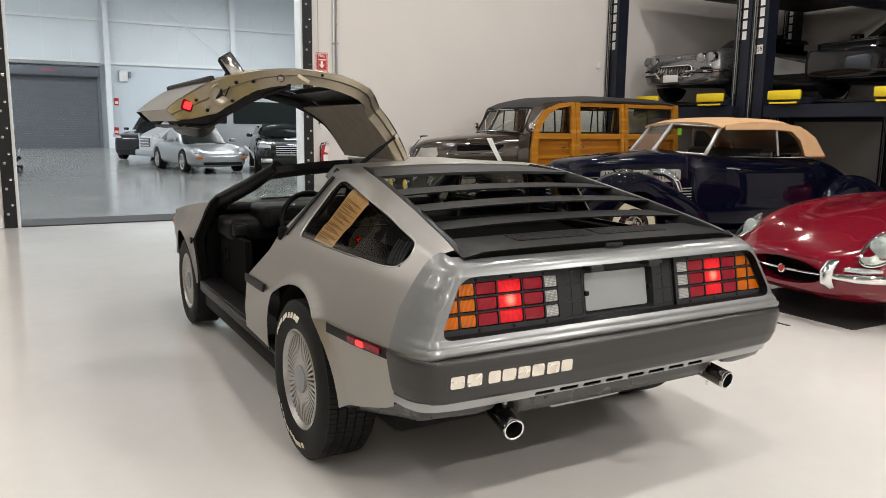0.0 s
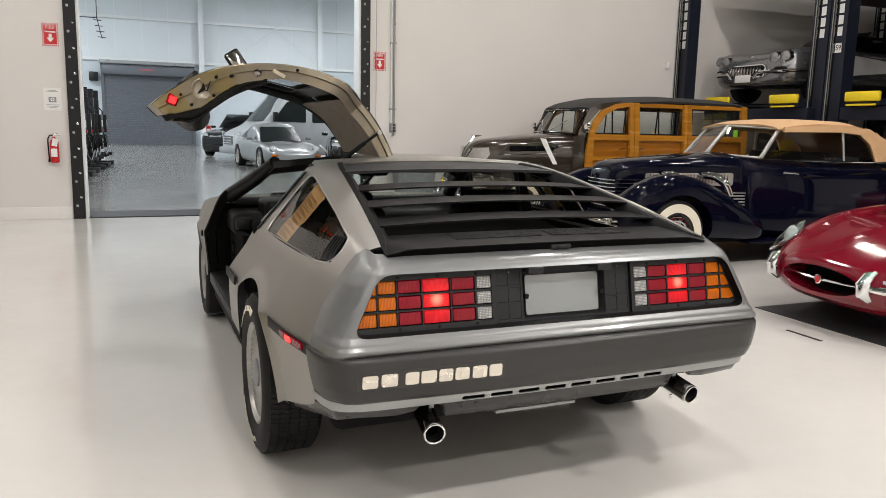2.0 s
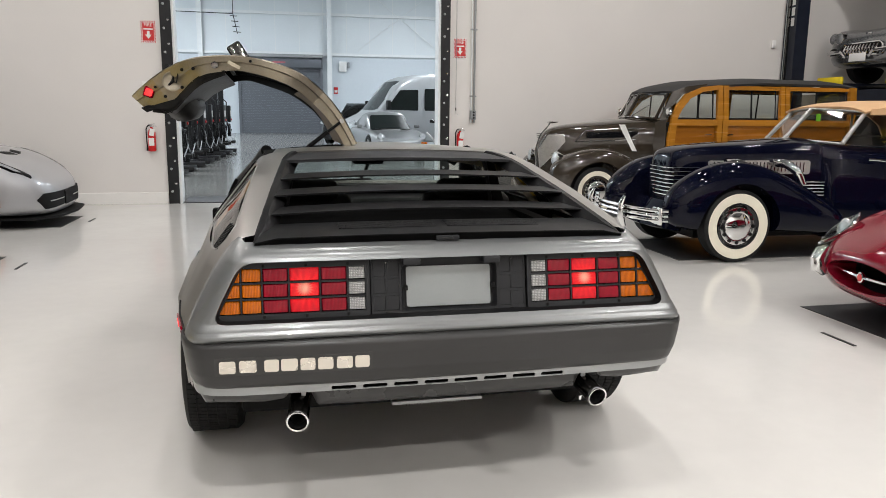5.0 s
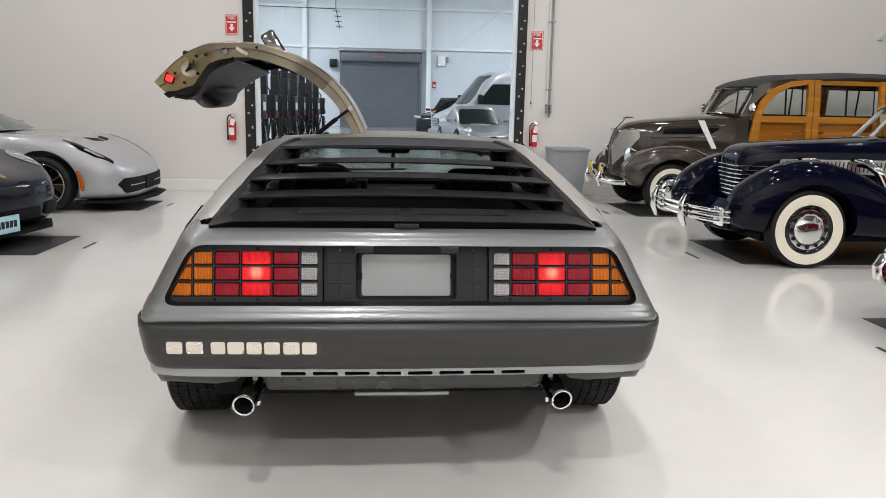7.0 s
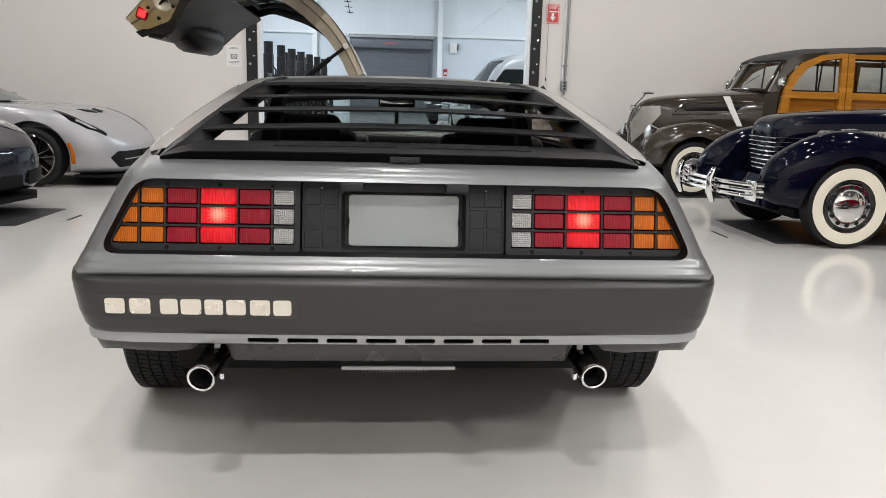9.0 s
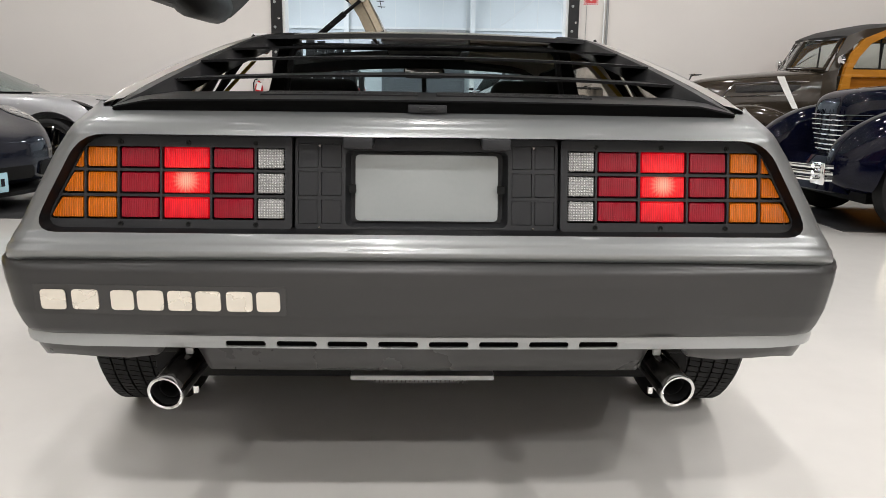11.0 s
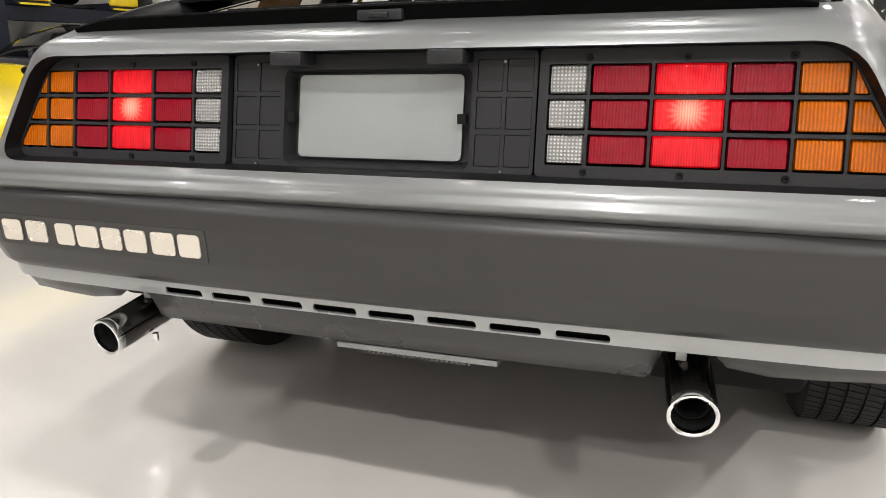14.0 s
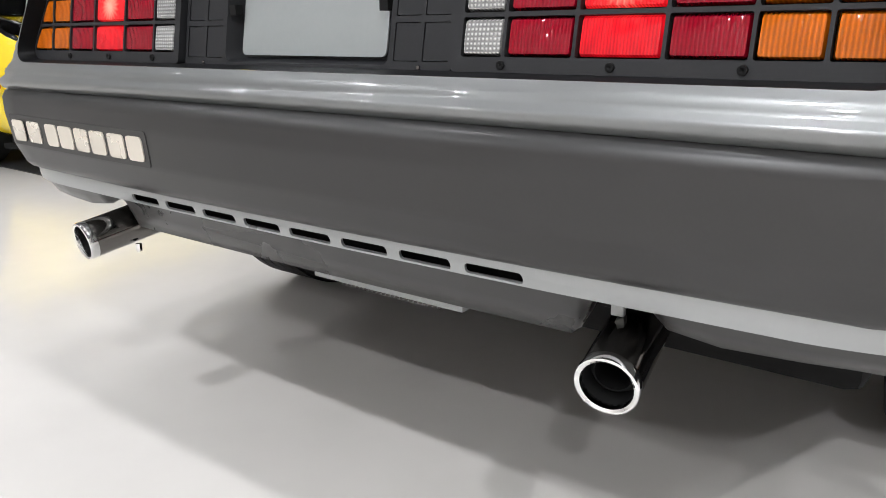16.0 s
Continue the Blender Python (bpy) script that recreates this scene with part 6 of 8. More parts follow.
for sgn in (-1, 1):
    for k in range(5):
        z = 0.60 + k * 0.032
        part("louvre_bar", tubed([(sgn * 0.497, -0.80, z), (sgn * 0.535, -1.12, z)], 0.007, 6), "chrome", cord)
    # perforated chrome panel and flexible exhaust pipes
    pl = part("side_grille", sheet(rounded([(0.08, 0.81), (-0.92, 0.80), (-0.92, 0.935), (0.08, 0.925)], 0.03, 4), lambda y, z: (sgn * (interp(y, [-1.05, -0.6, 0, 0.3], [0.503, 0.414, 0.316, 0.284]) + 0.004), y, z), 0.1, thick=0.008), "alloy", cord)
    for k in range(26):
        y = 0.02 - k * 0.035
        part("vent_slot", boxed(sgn * (interp(y, [-1.05, -0.6, 0, 0.3], [0.503, 0.414, 0.316, 0.284]) + 0.008) - 0.006, sgn * (interp(y, [-1.05, -0.6, 0, 0.3], [0.503, 0.414, 0.316, 0.284]) + 0.008) + 0.006, y - 0.005, y + 0.005, 0.825, 0.915), "darkchrome", pl, smooth=False)
    for y0 in (-0.10, -0.55):
        bm = bmesh.new()
        pts = []
        for i in range(25):
            a = i / 24
            pts.append((sgn * (0.34 + 0.30 * min(1, a * 1.8) ** 0.7 + (0.06 if y0 < -0.3 else 0)), y0 - 0.14 * a, 0.91 - 0.26 * max(0, a - 0.25) ** 1.1))
        tube(bm, pts, [0.040 + 0.003 * (i % 2) for i in range(25)], 12)
        part("exhaust_pipe", bm, "chrome", cord, "ribbed chrome outside exhaust pipe")
    fender("front_fender", 0.46, 0.84, [(0.70, 0.42, 0.58, 0.3), (0.62, 0.34, 0.72, 0.75), (0.42, 0.28, 0.87, 0.95), (0.12, 0.28, 0.965, 1.0), (-0.2, 0.28, 0.94, 1.0), (-0.6, 0.26, 0.78, 0.95), (-0.95, 0.24, 0.58, 0.8), (-1.2, 0.24, 0.42, 0.5)], "navy", cord, (0.0, 0.34, 0.405, 0.60, 1.2), sgn)
    fender("rear_fender", 0.50, 0.86, [(-2.95, 0.25, 0.45, 0.4), (-3.15, 0.2, 0.68, 0.8), (-3.5, 0.2, 0.86, 1.0), (-3.9, 0.2, 0.84, 0.95), (-4.3, 0.25, 0.66, 0.8), (-4.6, 0.3, 0.42, 0.3)], "navy", cord, None, sgn)
    wheel(cord, sgn * 0.69, 0.0, 0.345, 0.165, 0.205, sgn, "disc", white=0.10, tread=False, face="blackcar")
    wheel(cord, sgn * 0.69, -3.45, 0.345, 0.165, 0.205, sgn, "disc", white=0.10, tread=False, face="blackcar")
    part("door_handle", tubed([(sgn * 0.735, -1.36, 0.955), (sgn * 0.775, -1.40, 0.955), (sgn * 0.775, -1.52, 0.945)], 0.011, 8), "chrome", cord)
    part("belt_trim", tubed([(sgn * 0.655, -1.18, 1.085), (sgn * 0.715, -1.5, 1.075), (sgn * 0.715, -3.1, 1.06)], 0.009, 6), "chrome", cord)
    # windscreen half
    A, B, C, D = Vector((sgn * 0.012, -0.96, 1.13)), Vector((sgn * 0.60, -1.16, 1.10)), Vector((sgn * 0.55, -1.43, 1.405)), Vector((sgn * 0.012, -1.24, 1.435))
    bm = bmesh.new()
    bm.faces.new([bm.verts.new(p) for p in (A, B, C, D)])
    wsn = part("windscreen_pane", bm, "glass", cord)
    part("windscreen_frame", tubed([A, B, C, D, A], 0.014, 8, False), "alloy", cord)
    part("pillar_trim", tubed([B, C], 0.022, 8), "alloy", cord)
    part("side_window", sheet([(-1.22, 1.09), (-1.48, 1.39), (-2.24, 1.39), (-2.27, 1.09)], lambda y, z: (sgn * (0.66 - 0.12 * (z - 1.09)), y, z), 0.5), "smoke", cord)
    part("quarter_window", sheet(rounded([(-2.31, 1.10), (-2.30, 1.37), (-2.47, 1.36), (-2.62, 1.27), (-2.73, 1.10)], 0.04, 3), lambda y, z: (sgn * (0.66 - 0.12 * (z - 1.09)), y, z), 0.5), "dark_glass", cord)
    part("window_post", tubed([(sgn * 0.665, -2.29, 1.08), (sgn * 0.63, -2.27, 1.39)], 0.014, 6), "alloy", cord)
    part("top_side", sheet([(-1.43, 1.375), (-1.43, 1.43), (-2.1, 1.46), (-2.62, 1.43), (-2.92, 1.30), (-3.12, 1.07), (-2.75, 1.07), (-2.65, 1.26), (-2.49, 1.365), (-2.2, 1.385)], lambda y, z: (sgn * (interp(y, [-3.12, -2.77, -2.1, -1.38], [0.672, 0.672, 0.668, 0.622]) - 0.055 * (z - 1.09)), y, z), 0.1, thick=0.02), "tan", cord)
part("cloth_top", sheet([(-1, -1.38), (1, -1.38), (1, -2.5), (1, -2.77), (0.92, -3.12), (-0.92, -3.12), (-1, -2.77), (-1, -2.5)], lambda u, y: (u * interp(y, [-3.12, -2.77, -2.1, -1.38], [0.66, 0.66, 0.65, 0.60]), y, interp(y, [-3.15, -2.96, -2.77, -2.4, -1.9, -1.56, -1.38], [1.07, 1.32, 1.44, 1.515, 1.525, 1.50, 1.46]) - 0.055 * abs(u) ** 4), 0.1, thick=0.02), "tan", cord, "tan cloth folding top, raised", angle=60)
loft_body("body", [(-1.0, slab(0.55, 0.26, 1.10, 0.10, 0.02)), (-1.15, slab(0.62, 0.22, 1.10, 0.10, 0.02)), (-1.5, slab(0.72, 0.20, 1.08, 0.10, 0.0)), (-2.4, slab(0.735, 0.20, 1.06, 0.10, 0.0)), (-3.0, slab(0.72, 0.20, 1.06, 0.10, 0.0)), (-3.4, slab(0.62, 0.24, 1.04, 0.12)), (-4.0, slab(0.5, 0.28, 0.86, 0.14)), (-4.6, slab(0.34, 0.32, 0.55, 0.1))], "navy", cord)
part("windscreen_centre", tubed([(0, -0.955, 1.13), (0, -1.275, 1.44)], 0.016, 8), "alloy", cord)
part("inspection_tag", boxed(-0.15, -0.09, -1.245, -1.24, 1.31, 1.385), "green", cord)
part("running_board", boxed(-0.72, 0.72, -3.0, -1.0, 0.2, 0.25, 0.02), "navy", cord)
bump_ = new("front_bumper")
bump_.parent = cord
for k in range(3):
    z = 0.41 + 0.045 * k
    part("bumper_bar", tubed([(-0.78, 0.72, z), (-0.70, 0.84, z), (-0.45, 0.93, z), (0, 0.96, z), (0.45, 0.93, z), (0.70, 0.84, z), (0.78, 0.72, z)], 0.014, 8), "chrome", bump_)
for sgn in (-1, 1):
    part("overrider", tubed([(sgn * 0.36, 0.95, 0.31), (sgn * 0.36, 0.985, 0.40), (sgn * 0.36, 0.985, 0.52), (sgn * 0.36, 0.955, 0.60)], [0.02, 0.034, 0.034, 0.018], 10), "chrome", bump_)
    part("end_plate", boxed(sgn * 0.70 - 0.09, sgn * 0.70 + 0.09, 0.78, 0.80, 0.37, 0.53, 0.012, m=None), "chrome", bump_)
    part("bumper_bracket", tubed([(sgn * 0.3, 0.93, 0.45), (sgn * 0.28, 0.4, 0.42)], 0.02, 6), "blackcar", bump_)
part("front_apron", sheet([(-0.6, 0.28), (0.6, 0.28), (0.55, 0.52), (-0.55, 0.52)], lambda x, z: (x, 0.62 - 0.35 * x * x - 0.7 * (z - 0.28), z), 0.1, thick=0.02), "navy", cord)
part("underside", boxed(-0.5, 0.5, -4.2, 0.3, 0.2, 0.36), "soot_shade", cord)
part("seat_back", boxed(-0.58, 0.58, -2.3, -2.1, 0.7, 1.16, 0.05), "leather", cord)

# ---- brown station wagon with wooden sides ----
woody = thing("wooden_station_wagon", "brown vintage station wagon with varnished wooden sides and black roof", "car", pose(3.56, 7.87, 0, 0, 0, 90))


def vee(w, zb, zt):
    return [(0, zb), (w * 0.6, zb), (w * 0.92, zb + 0.1), (w, (zb + zt) / 2), (w * 0.96, zt - 0.12), (w * 0.78, zt - 0.03), (w * 0.4, zt), (0, zt + 0.005)]


loft_body("hood", [(0.60, vee(0.04, 0.50, 0.86)), (0.53, vee(0.13, 0.45, 1.06)), (0.43, vee(0.20, 0.42, 1.17)), (0.1, vee(0.31, 0.42, 1.22)), (-0.4, vee(0.43, 0.42, 1.27)), (-0.75, vee(0.56, 0.42, 1.31)), (-1.0, vee(0.70, 0.42, 1.32)), (-1.05, vee(0.70, 0.42, 1.32))], "brown", woody)
for sgn in (-1, 1):
    # chrome grille on each flank of the nose
    g = part("grille", sheet([(0.58, 0.60), (0.28, 0.98), (0.30, 1.08), (0.50, 1.07), (0.60, 0.86)], lambda y, z: (sgn * (interp(y, [0.25, 0.43, 0.53, 0.62], [0.268, 0.205, 0.138, 0.03]) + 0.012), y, z), 0.08, thick=0.008), "alloy", woody)
    for k in range(16):
        z = 0.64 + k * 0.029
        part("grille_slot", tubed([(sgn * (interp(y, [0.25, 0.43, 0.53, 0.62], [0.268, 0.205, 0.138, 0.03]) + 0.014), y, z) for y in (0.57 - 0.0 * k, 0.5, max(0.30, 0.54 - 0.02 * k))], 0.005, 4), "darkchrome", g)
    part("hood_trim", tubed([(sgn * (interp(y, [-0.75, -0.4, 0.1, 0.43], [0.53, 0.43, 0.31, 0.2]) + 0.004), y, z) for y, z in ((0.15, 0.98), (0.02, 1.13), (-0.3, 1.15), (-0.8, 1.17))], 0.007, 6), "chrome", woody)
    part("hood_trim", tubed([(sgn * (interp(y, [-0.75, -0.4, 0.1, 0.43], [0.53, 0.43, 0.31, 0.2]) + 0.004), y, z) for y, z in ((0.15, 0.98), (-0.3, 1.0), (-0.72, 1.02))], 0.007, 6), "chrome", woody)
    part("hood_louvre", sheet([(0.0, 1.03), (-0.68, 1.05), (-0.68, 1.13), (0.0, 1.11)], lambda y, z: (sgn * (interp(y, [-0.75, -0.4, 0.1, 0.43], [0.53, 0.43, 0.31, 0.2]) + 0.003), y, z), 0.2, thick=0.004), "blackcar", woody)
    fender("front_fender", 0.40, 0.86, [(0.62, 0.50, 0.62, 0.3), (0.54, 0.38, 0.76, 0.75), (0.30, 0.30, 0.88, 0.95), (0.0, 0.30, 0.93, 1.0), (-0.3, 0.30, 0.90, 1.0), (-0.62, 0.28, 0.72, 0.95), (-0.95, 0.26, 0.50, 0.85), (-1.15, 0.26, 0.36, 0.6)], "brown", woody, (0.0, 0.335, 0.40, 0.58, 1.2), sgn)
    fender("rear_fender", 0.5, 0.86, [(-2.5, 0.26, 0.4, 0.5), (-2.75, 0.26, 0.72, 0.9), (-3.1, 0.26, 0.84, 1.0), (-3.5, 0.26, 0.74, 0.9), (-3.85, 0.28, 0.45, 0.5)], "brown", woody, (-3.05, 0.335, 0.38, 0.58, 1.2), sgn)
    hl = part("headlamp", turned(bmesh.new(), (sgn * 0.53, 0.50, 0.76), (sgn * 0.12, 1, 0.16), [(-0.16, 0.04), (-0.1, 0.085), (0.0, 0.098), (0.02, 0.1), (0.028, 0.092)], 24), "chrome", woody)
    part("lamp_glass", turned(bmesh.new(), (sgn * 0.53, 0.50, 0.76), (sgn * 0.12, 1, 0.16), [(0.024, 0.094), (0.045, 0.06), (0.052, 0.0)], 24), "headglass", hl)
    fog = part("fog_lamp", turned(bmesh.new(), (sgn * 0.24, 0.78, 0.56), (0, 1, 0), [(-0.08, 0.02), (-0.05, 0.06), (0.0, 0.075), (0.012, 0.072)], 20), "chrome", woody)
    part("lamp_glass", turned(bmesh.new(), (sgn * 0.24, 0.78, 0.56), (0, 1, 0), [(0.01, 0.07), (0.022, 0.04), (0.026, 0)], 20), "amberglass", fog)
    part("fog_bracket", tubed([(sgn * 0.24, 0.76, 0.50), (sgn * 0.24, 0.72, 0.42)], 0.012, 6), "chrome", fog)
    part("bumper_guard", tubed([(sgn * 0.30, 0.80, 0.33), (sgn * 0.30, 0.825, 0.42), (sgn * 0.30, 0.80, 0.52)], [0.015, 0.026, 0.014], 8), "chrome", woody)
    wheel(woody, sgn * 0.70, 0.0, 0.335, 0.155, 0.20, sgn, "disc", white=0.075, tread=False, face="brown", cap="chrome")
    wheel(woody, sgn * 0.70, -3.05, 0.335, 0.155, 0.20, sgn, "disc", white=0.075, tread=False, face="brown", cap="chrome")
    # windscreen half
    pane = [(0.015, -0.74, 1.325), (0.59, -0.89, 1.305), (0.54, -1.07, 1.635), (0.015, -0.92, 1.645)]
    bm = bmesh.new()
    bm.faces.new([bm.verts.new((sgn * x, y, z)) for x, y, z in pane])
    part("windscreen_pane", bm, "glass", woody)
    fr_ = part("windscreen_frame", tubed([(sgn * x, y, z) for x, y, z in pane + pane[:1]], 0.020, 8, False), "brown", woody)
    part("screen_bead", tubed([(sgn * (x * 0.97 + 0.004), y + 0.016, z * 0.992 + 0.012) for x, y, z in pane + pane[:1]], 0.005, 6, False), "chrome", fr_)
    part("wiper", tubed([(sgn * 0.12, -0.75, 1.335), (sgn * 0.36, -0.90, 1.49)], 0.006, 5), "chrome", woody)
    part("corner_post", sheet([(-0.91, 1.28), (-1.02, 1.28), (-1.07, 1.46), (-1.22, 1.63), (-1.55, 1.72), (-1.55, 1.77), (-1.25, 1.73), (-1.08, 1.66)], lambda y, z: (sgn * (interp(y, [-1.25, -0.9], [0.71, 0.615]) - 0.10 * (z - 1.3)), y, z), 0.1, thick=0.05), "brown", woody)
    part("cowl_side", sheet([(-0.86, 0.42), (-1.0, 0.42), (-1.0, 1.30), (-0.88, 1.26)], lambda y, z: (sgn * interp(y, [-1.0, -0.86], [0.70, 0.60]), y, z), 0.1, thick=0.06), "brown", woody)
    mirror_ = part("door_mirror", turned(bmesh.new(), (sgn * 0.78, -0.98, 1.40), (0, 1, 0), [(0.03, 0.0), (0.028, 0.04), (0.0, 0.06), (-0.01, 0.06), (-0.012, 0.0)], 18), "chrome", woody)
    part("mirror_arm", tubed([(sgn * 0.78, -0.98, 1.37), (sgn * 0.66, -1.0, 1.30)], 0.009, 6), "chrome", mirror_)
    part("hood_ribbon", sheet([(-0.42, 1.22), (-0.50, 1.22), (-0.66, 0.86), (-0.60, 0.86)], lambda y, z: (sgn * (interp(y, [-0.75, -0.4, 0.1], [0.53, 0.43, 0.31]) + 0.012 + 0.10 * max(0, 1.1 - z)), y, z), 0.1, thick=0.004), "white", woody, "white ribbon tied over the hood")
    # wooden side: panels, rails, posts, glass
    sx = lambda z: 0.72 - 0.10 * max(0, z - 1.25)
    wside = lambda d: (lambda y, z: (sgn * (sx(z) + d), y, z))
    for y0, y1, slant in ((-1.06, -1.70, 0.14), (-1.86, -2.66, 0.0), (-2.80, -3.76, 0.0)):
        part("lower_panel", sheet([(y0 + 0.02, 0.50), (y1 - 0.02, 0.50), (y1 - 0.02, 1.215), (y0 + 0.02, 1.215)], wside(0.0), 0.3, thick=0.03), "woodpanel", woody)
        opening = [(y0 - 0.05, 1.305), (y1 + 0.03, 1.305), (y1 + 0.03, 1.69), (-1.47, 1.655), (-1.29, 1.565), (-1.17, 1.425)] if slant else [(y0 - 0.01, 1.305), (y1 + 0.03, 1.305), (y1 + 0.03, 1.69), (y0 - 0.01, 1.69)]
        part("window_glass", sheet(opening, wside(-0.012), 0.5), "glass", woody)
        ym = (y0 - slant + y1) / 2
        part("window_bar", tubed([(sgn * (sx(1.30) - 0.005), ym, 1.30), (sgn * (sx(1.7) - 0.005), ym, 1.70)], 0.012, 6), "plastic", woody)
        part("window_frame", tubed([(sgn * (sx(z) - 0.004), y, z) for y, z in opening + opening[:1]], 0.012, 6, False), "plastic", woody)
        part("belt_rail", sheet([(y0 + 0.04, 1.215), (y1 - 0.02, 1.215), (y1 - 0.02, 1.295), (y0 + 0.0, 1.295)], wside(0.022), 0.3, thick=0.05), "wood", woody)
        part("middle_rail", sheet([(y0 + 0.04, 0.93), (y1 - 0.02, 0.93), (y1 - 0.02, 0.985), (y0 + 0.04, 0.985)], wside(0.016), 0.3, thick=0.03), "wood", woody)
        part("bottom_rail", sheet([(y0 + 0.06, 0.44), (y1 - 0.02, 0.44), (y1 - 0.02, 0.52), (y0 + 0.06, 0.52)], wside(0.018), 0.3, thick=0.04), "wood", woody)
        if not slant:
            part("top_rail", sheet([(y0, 1.695), (y1, 1.695), (y1, 1.75), (y0, 1.75)], wside(0.012), 0.3, thick=0.04), "wood", woody)
        hy = y1 + 0.08 if y0 > -1.8 else y0 - 0.08
        part("door_handle", tubed([(sgn * 0.75, hy, 1.10), (sgn * 0.79, hy, 1.10), (sgn * 0.79, hy + 0.1, 1.09)], 0.009, 6), "chrome", woody)
    for ya, yb in ((-1.70, -1.77), (-1.78, -1.86), (-2.66, -2.72), (-2.73, -2.80), (-3.76, -3.86)):
        part("post", sheet([(ya, 0.44), (yb, 0.44), (yb, 1.75), (ya, 1.75)], wside(0.024), 0.4, thick=0.06), "wood", woody)
    part("front_post", sheet([(-0.98, 0.46), (-1.08, 0.46), (-1.08, 1.05), (-1.10, 1.30), (-1.17, 1.43), (-1.29, 1.57), (-1.47, 1.66), (-1.70, 1.695), (-1.70, 1.752), (-1.45, 1.725), (-1.22, 1.63), (-1.09, 1.47), (-1.02, 1.30), (-0.98, 1.05)], wside(0.024), 0.2, thick=0.06), "wood", woody)
    part("running_board", boxed(sgn * 0.76 - 0.12, sgn * 0.76 + 0.12, -2.5, -0.95, 0.27, 0.32, 0.02), "blackcar", woody)
part("windscreen_centre", tubed([(0, -0.735, 1.325), (0, -0.915, 1.65)], 0.014, 6), "chrome", woody)
part("roof", sheet([(1, -1.10), (1, -3.92), (-1, -3.92), (-1, -1.10), (-0.6, -0.96), (0, -0.92), (0.6, -0.96)], lambda u, y: (u * interp(y, [-3.92, -3.7, -2, -1.3, -0.92], [0.72, 0.735, 0.735, 0.71, 0.58]), y, interp(y, [-3.92, -3.6, -2.4, -1.5, -1.1, -0.92], [1.83, 1.87, 1.885, 1.835, 1.755, 1.665]) - 0.085 * abs(u) ** 3), 0.12, thick=0.03), "blackcloth", woody, "black roof covering", angle=60)
part("body_floor", boxed(-0.66, 0.66, -3.85, -0.3, 0.3, 0.48), "soot_shade", woody)
part("tail_panel", boxed(-0.70, 0.70, -3.88, -3.82, 0.48, 1.22), "woodpanel", woody)
part("tail_window", boxed(-0.62, 0.62, -3.86, -3.85, 1.26, 1.68), "smoke", woody)
for y in (-1.55, -2.4):
    part("bench_seat", boxed(-0.6, 0.6, y - 0.12, y + 0.1, 0.6, 1.25, 0.05), "leather", woody)
part("front_bumper", tubed([(-0.80, 0.60, 0.42), (-0.70, 0.72, 0.42), (-0.4, 0.79, 0.42), (0, 0.81, 0.42), (0.4, 0.79, 0.42), (0.70, 0.72, 0.42), (0.80, 0.60, 0.42)], 0.033, 10), "chrome", woody)
orn = part("hood_ornament", tubed([(0, 0.44, 1.19), (0, 0.42, 1.235), (0, 0.30, 1.24)], [0.012, 0.016, 0.006], 8), "chrome", woody)
part("ornament_wing", tubed([(-0.05, 0.40, 1.245), (0, 0.45, 1.24), (0.05, 0.40, 1.245)], 0.007, 6), "chrome", orn)
part("nose_strip", tubed([(0, 0.615, 0.55), (0, 0.625, 0.86), (0, 0.55, 1.07), (0, 0.44, 1.185)], 0.008, 6), "chrome", woody)

# ---- maroon sports car with an oval mouth ----
etype = thing("maroon_sports_car", "glossy maroon vintage sports car with an oval grille and faired headlamps", "car", pose(3.06, 1.66, 0, 0, 0, 84))


def pod(w, zb, zt, crown, dip=0.03):
    """A half section with a raised wing crown and a lower middle."""
    return [(0, zb), (w * 0.7, zb), (w * 0.95, zb + 0.10), (w, zb + (zt - zb) * 0.45), (w * 0.96, zt - 0.12), (w * 0.80, zt - 0.02 + crown), (w * 0.55, zt - dip + crown * 0.4), (w * 0.25, zt), (0, zt + 0.01)]


def oval(hx, hz, y, zc=0.358, n=40, bow=0.0):
    return [(hx * math.cos(2 * math.pi * k / n), y - bow * math.cos(2 * math.pi * k / n) ** 2, zc + hz * math.sin(2 * math.pi * k / n)) for k in range(n)]


mouth_tool = bmesh.new()
ring_loft(mouth_tool, [oval(0.345, 0.088, -0.30), oval(0.372, 0.10, 0.5)], True, True)
body_e = loft_body("body", [(0.05, pod(0.38, 0.26, 0.465, 0, 0)), (0.02, pod(0.48, 0.22, 0.495, 0, 0)), (-0.10, pod(0.66, 0.17, 0.56, 0.0, 0.01)), (-0.32, pod(0.765, 0.14, 0.66, 0.035)), (-0.65, pod(0.81, 0.13, 0.755, 0.055)), (-1.1, pod(0.82, 0.13, 0.82, 0.045, 0.05)), (-1.7, pod(0.83, 0.14, 0.88, 0.0, 0.05)), (-2.3, pod(0.83, 0.14, 0.90, -0.02, 0.04)), (-3.2, pod(0.82, 0.16, 0.88, -0.03)), (-3.9, pod(0.7, 0.22, 0.78, 0)), (-4.4, pod(0.45, 0.32, 0.56, 0))], "maroon", etype, arches=((-0.86, 0.32, 0.36, 0.55, 1.3),), extra=[mouth_tool])
bm = bmesh.new()
ring_loft(bm, [oval(0.358, 0.092, -0.05, bow=0.05), oval(0.345, 0.086, -0.20), oval(0.30, 0.07, -0.22), oval(0.01, 0.003, -0.22)], True, False)
# near-black lining paints in the darkness inside the mouth
part("mouth", bm, "soot_shade", etype)
bar = part("mouth_bar", tubed([(-0.37, -0.02, 0.362), (-0.2, 0.015, 0.36), (0, 0.035, 0.36), (0.2, 0.015, 0.36), (0.37, -0.02, 0.362)], [0.006, 0.009, 0.011, 0.009, 0.006], 8), "chrome", etype)
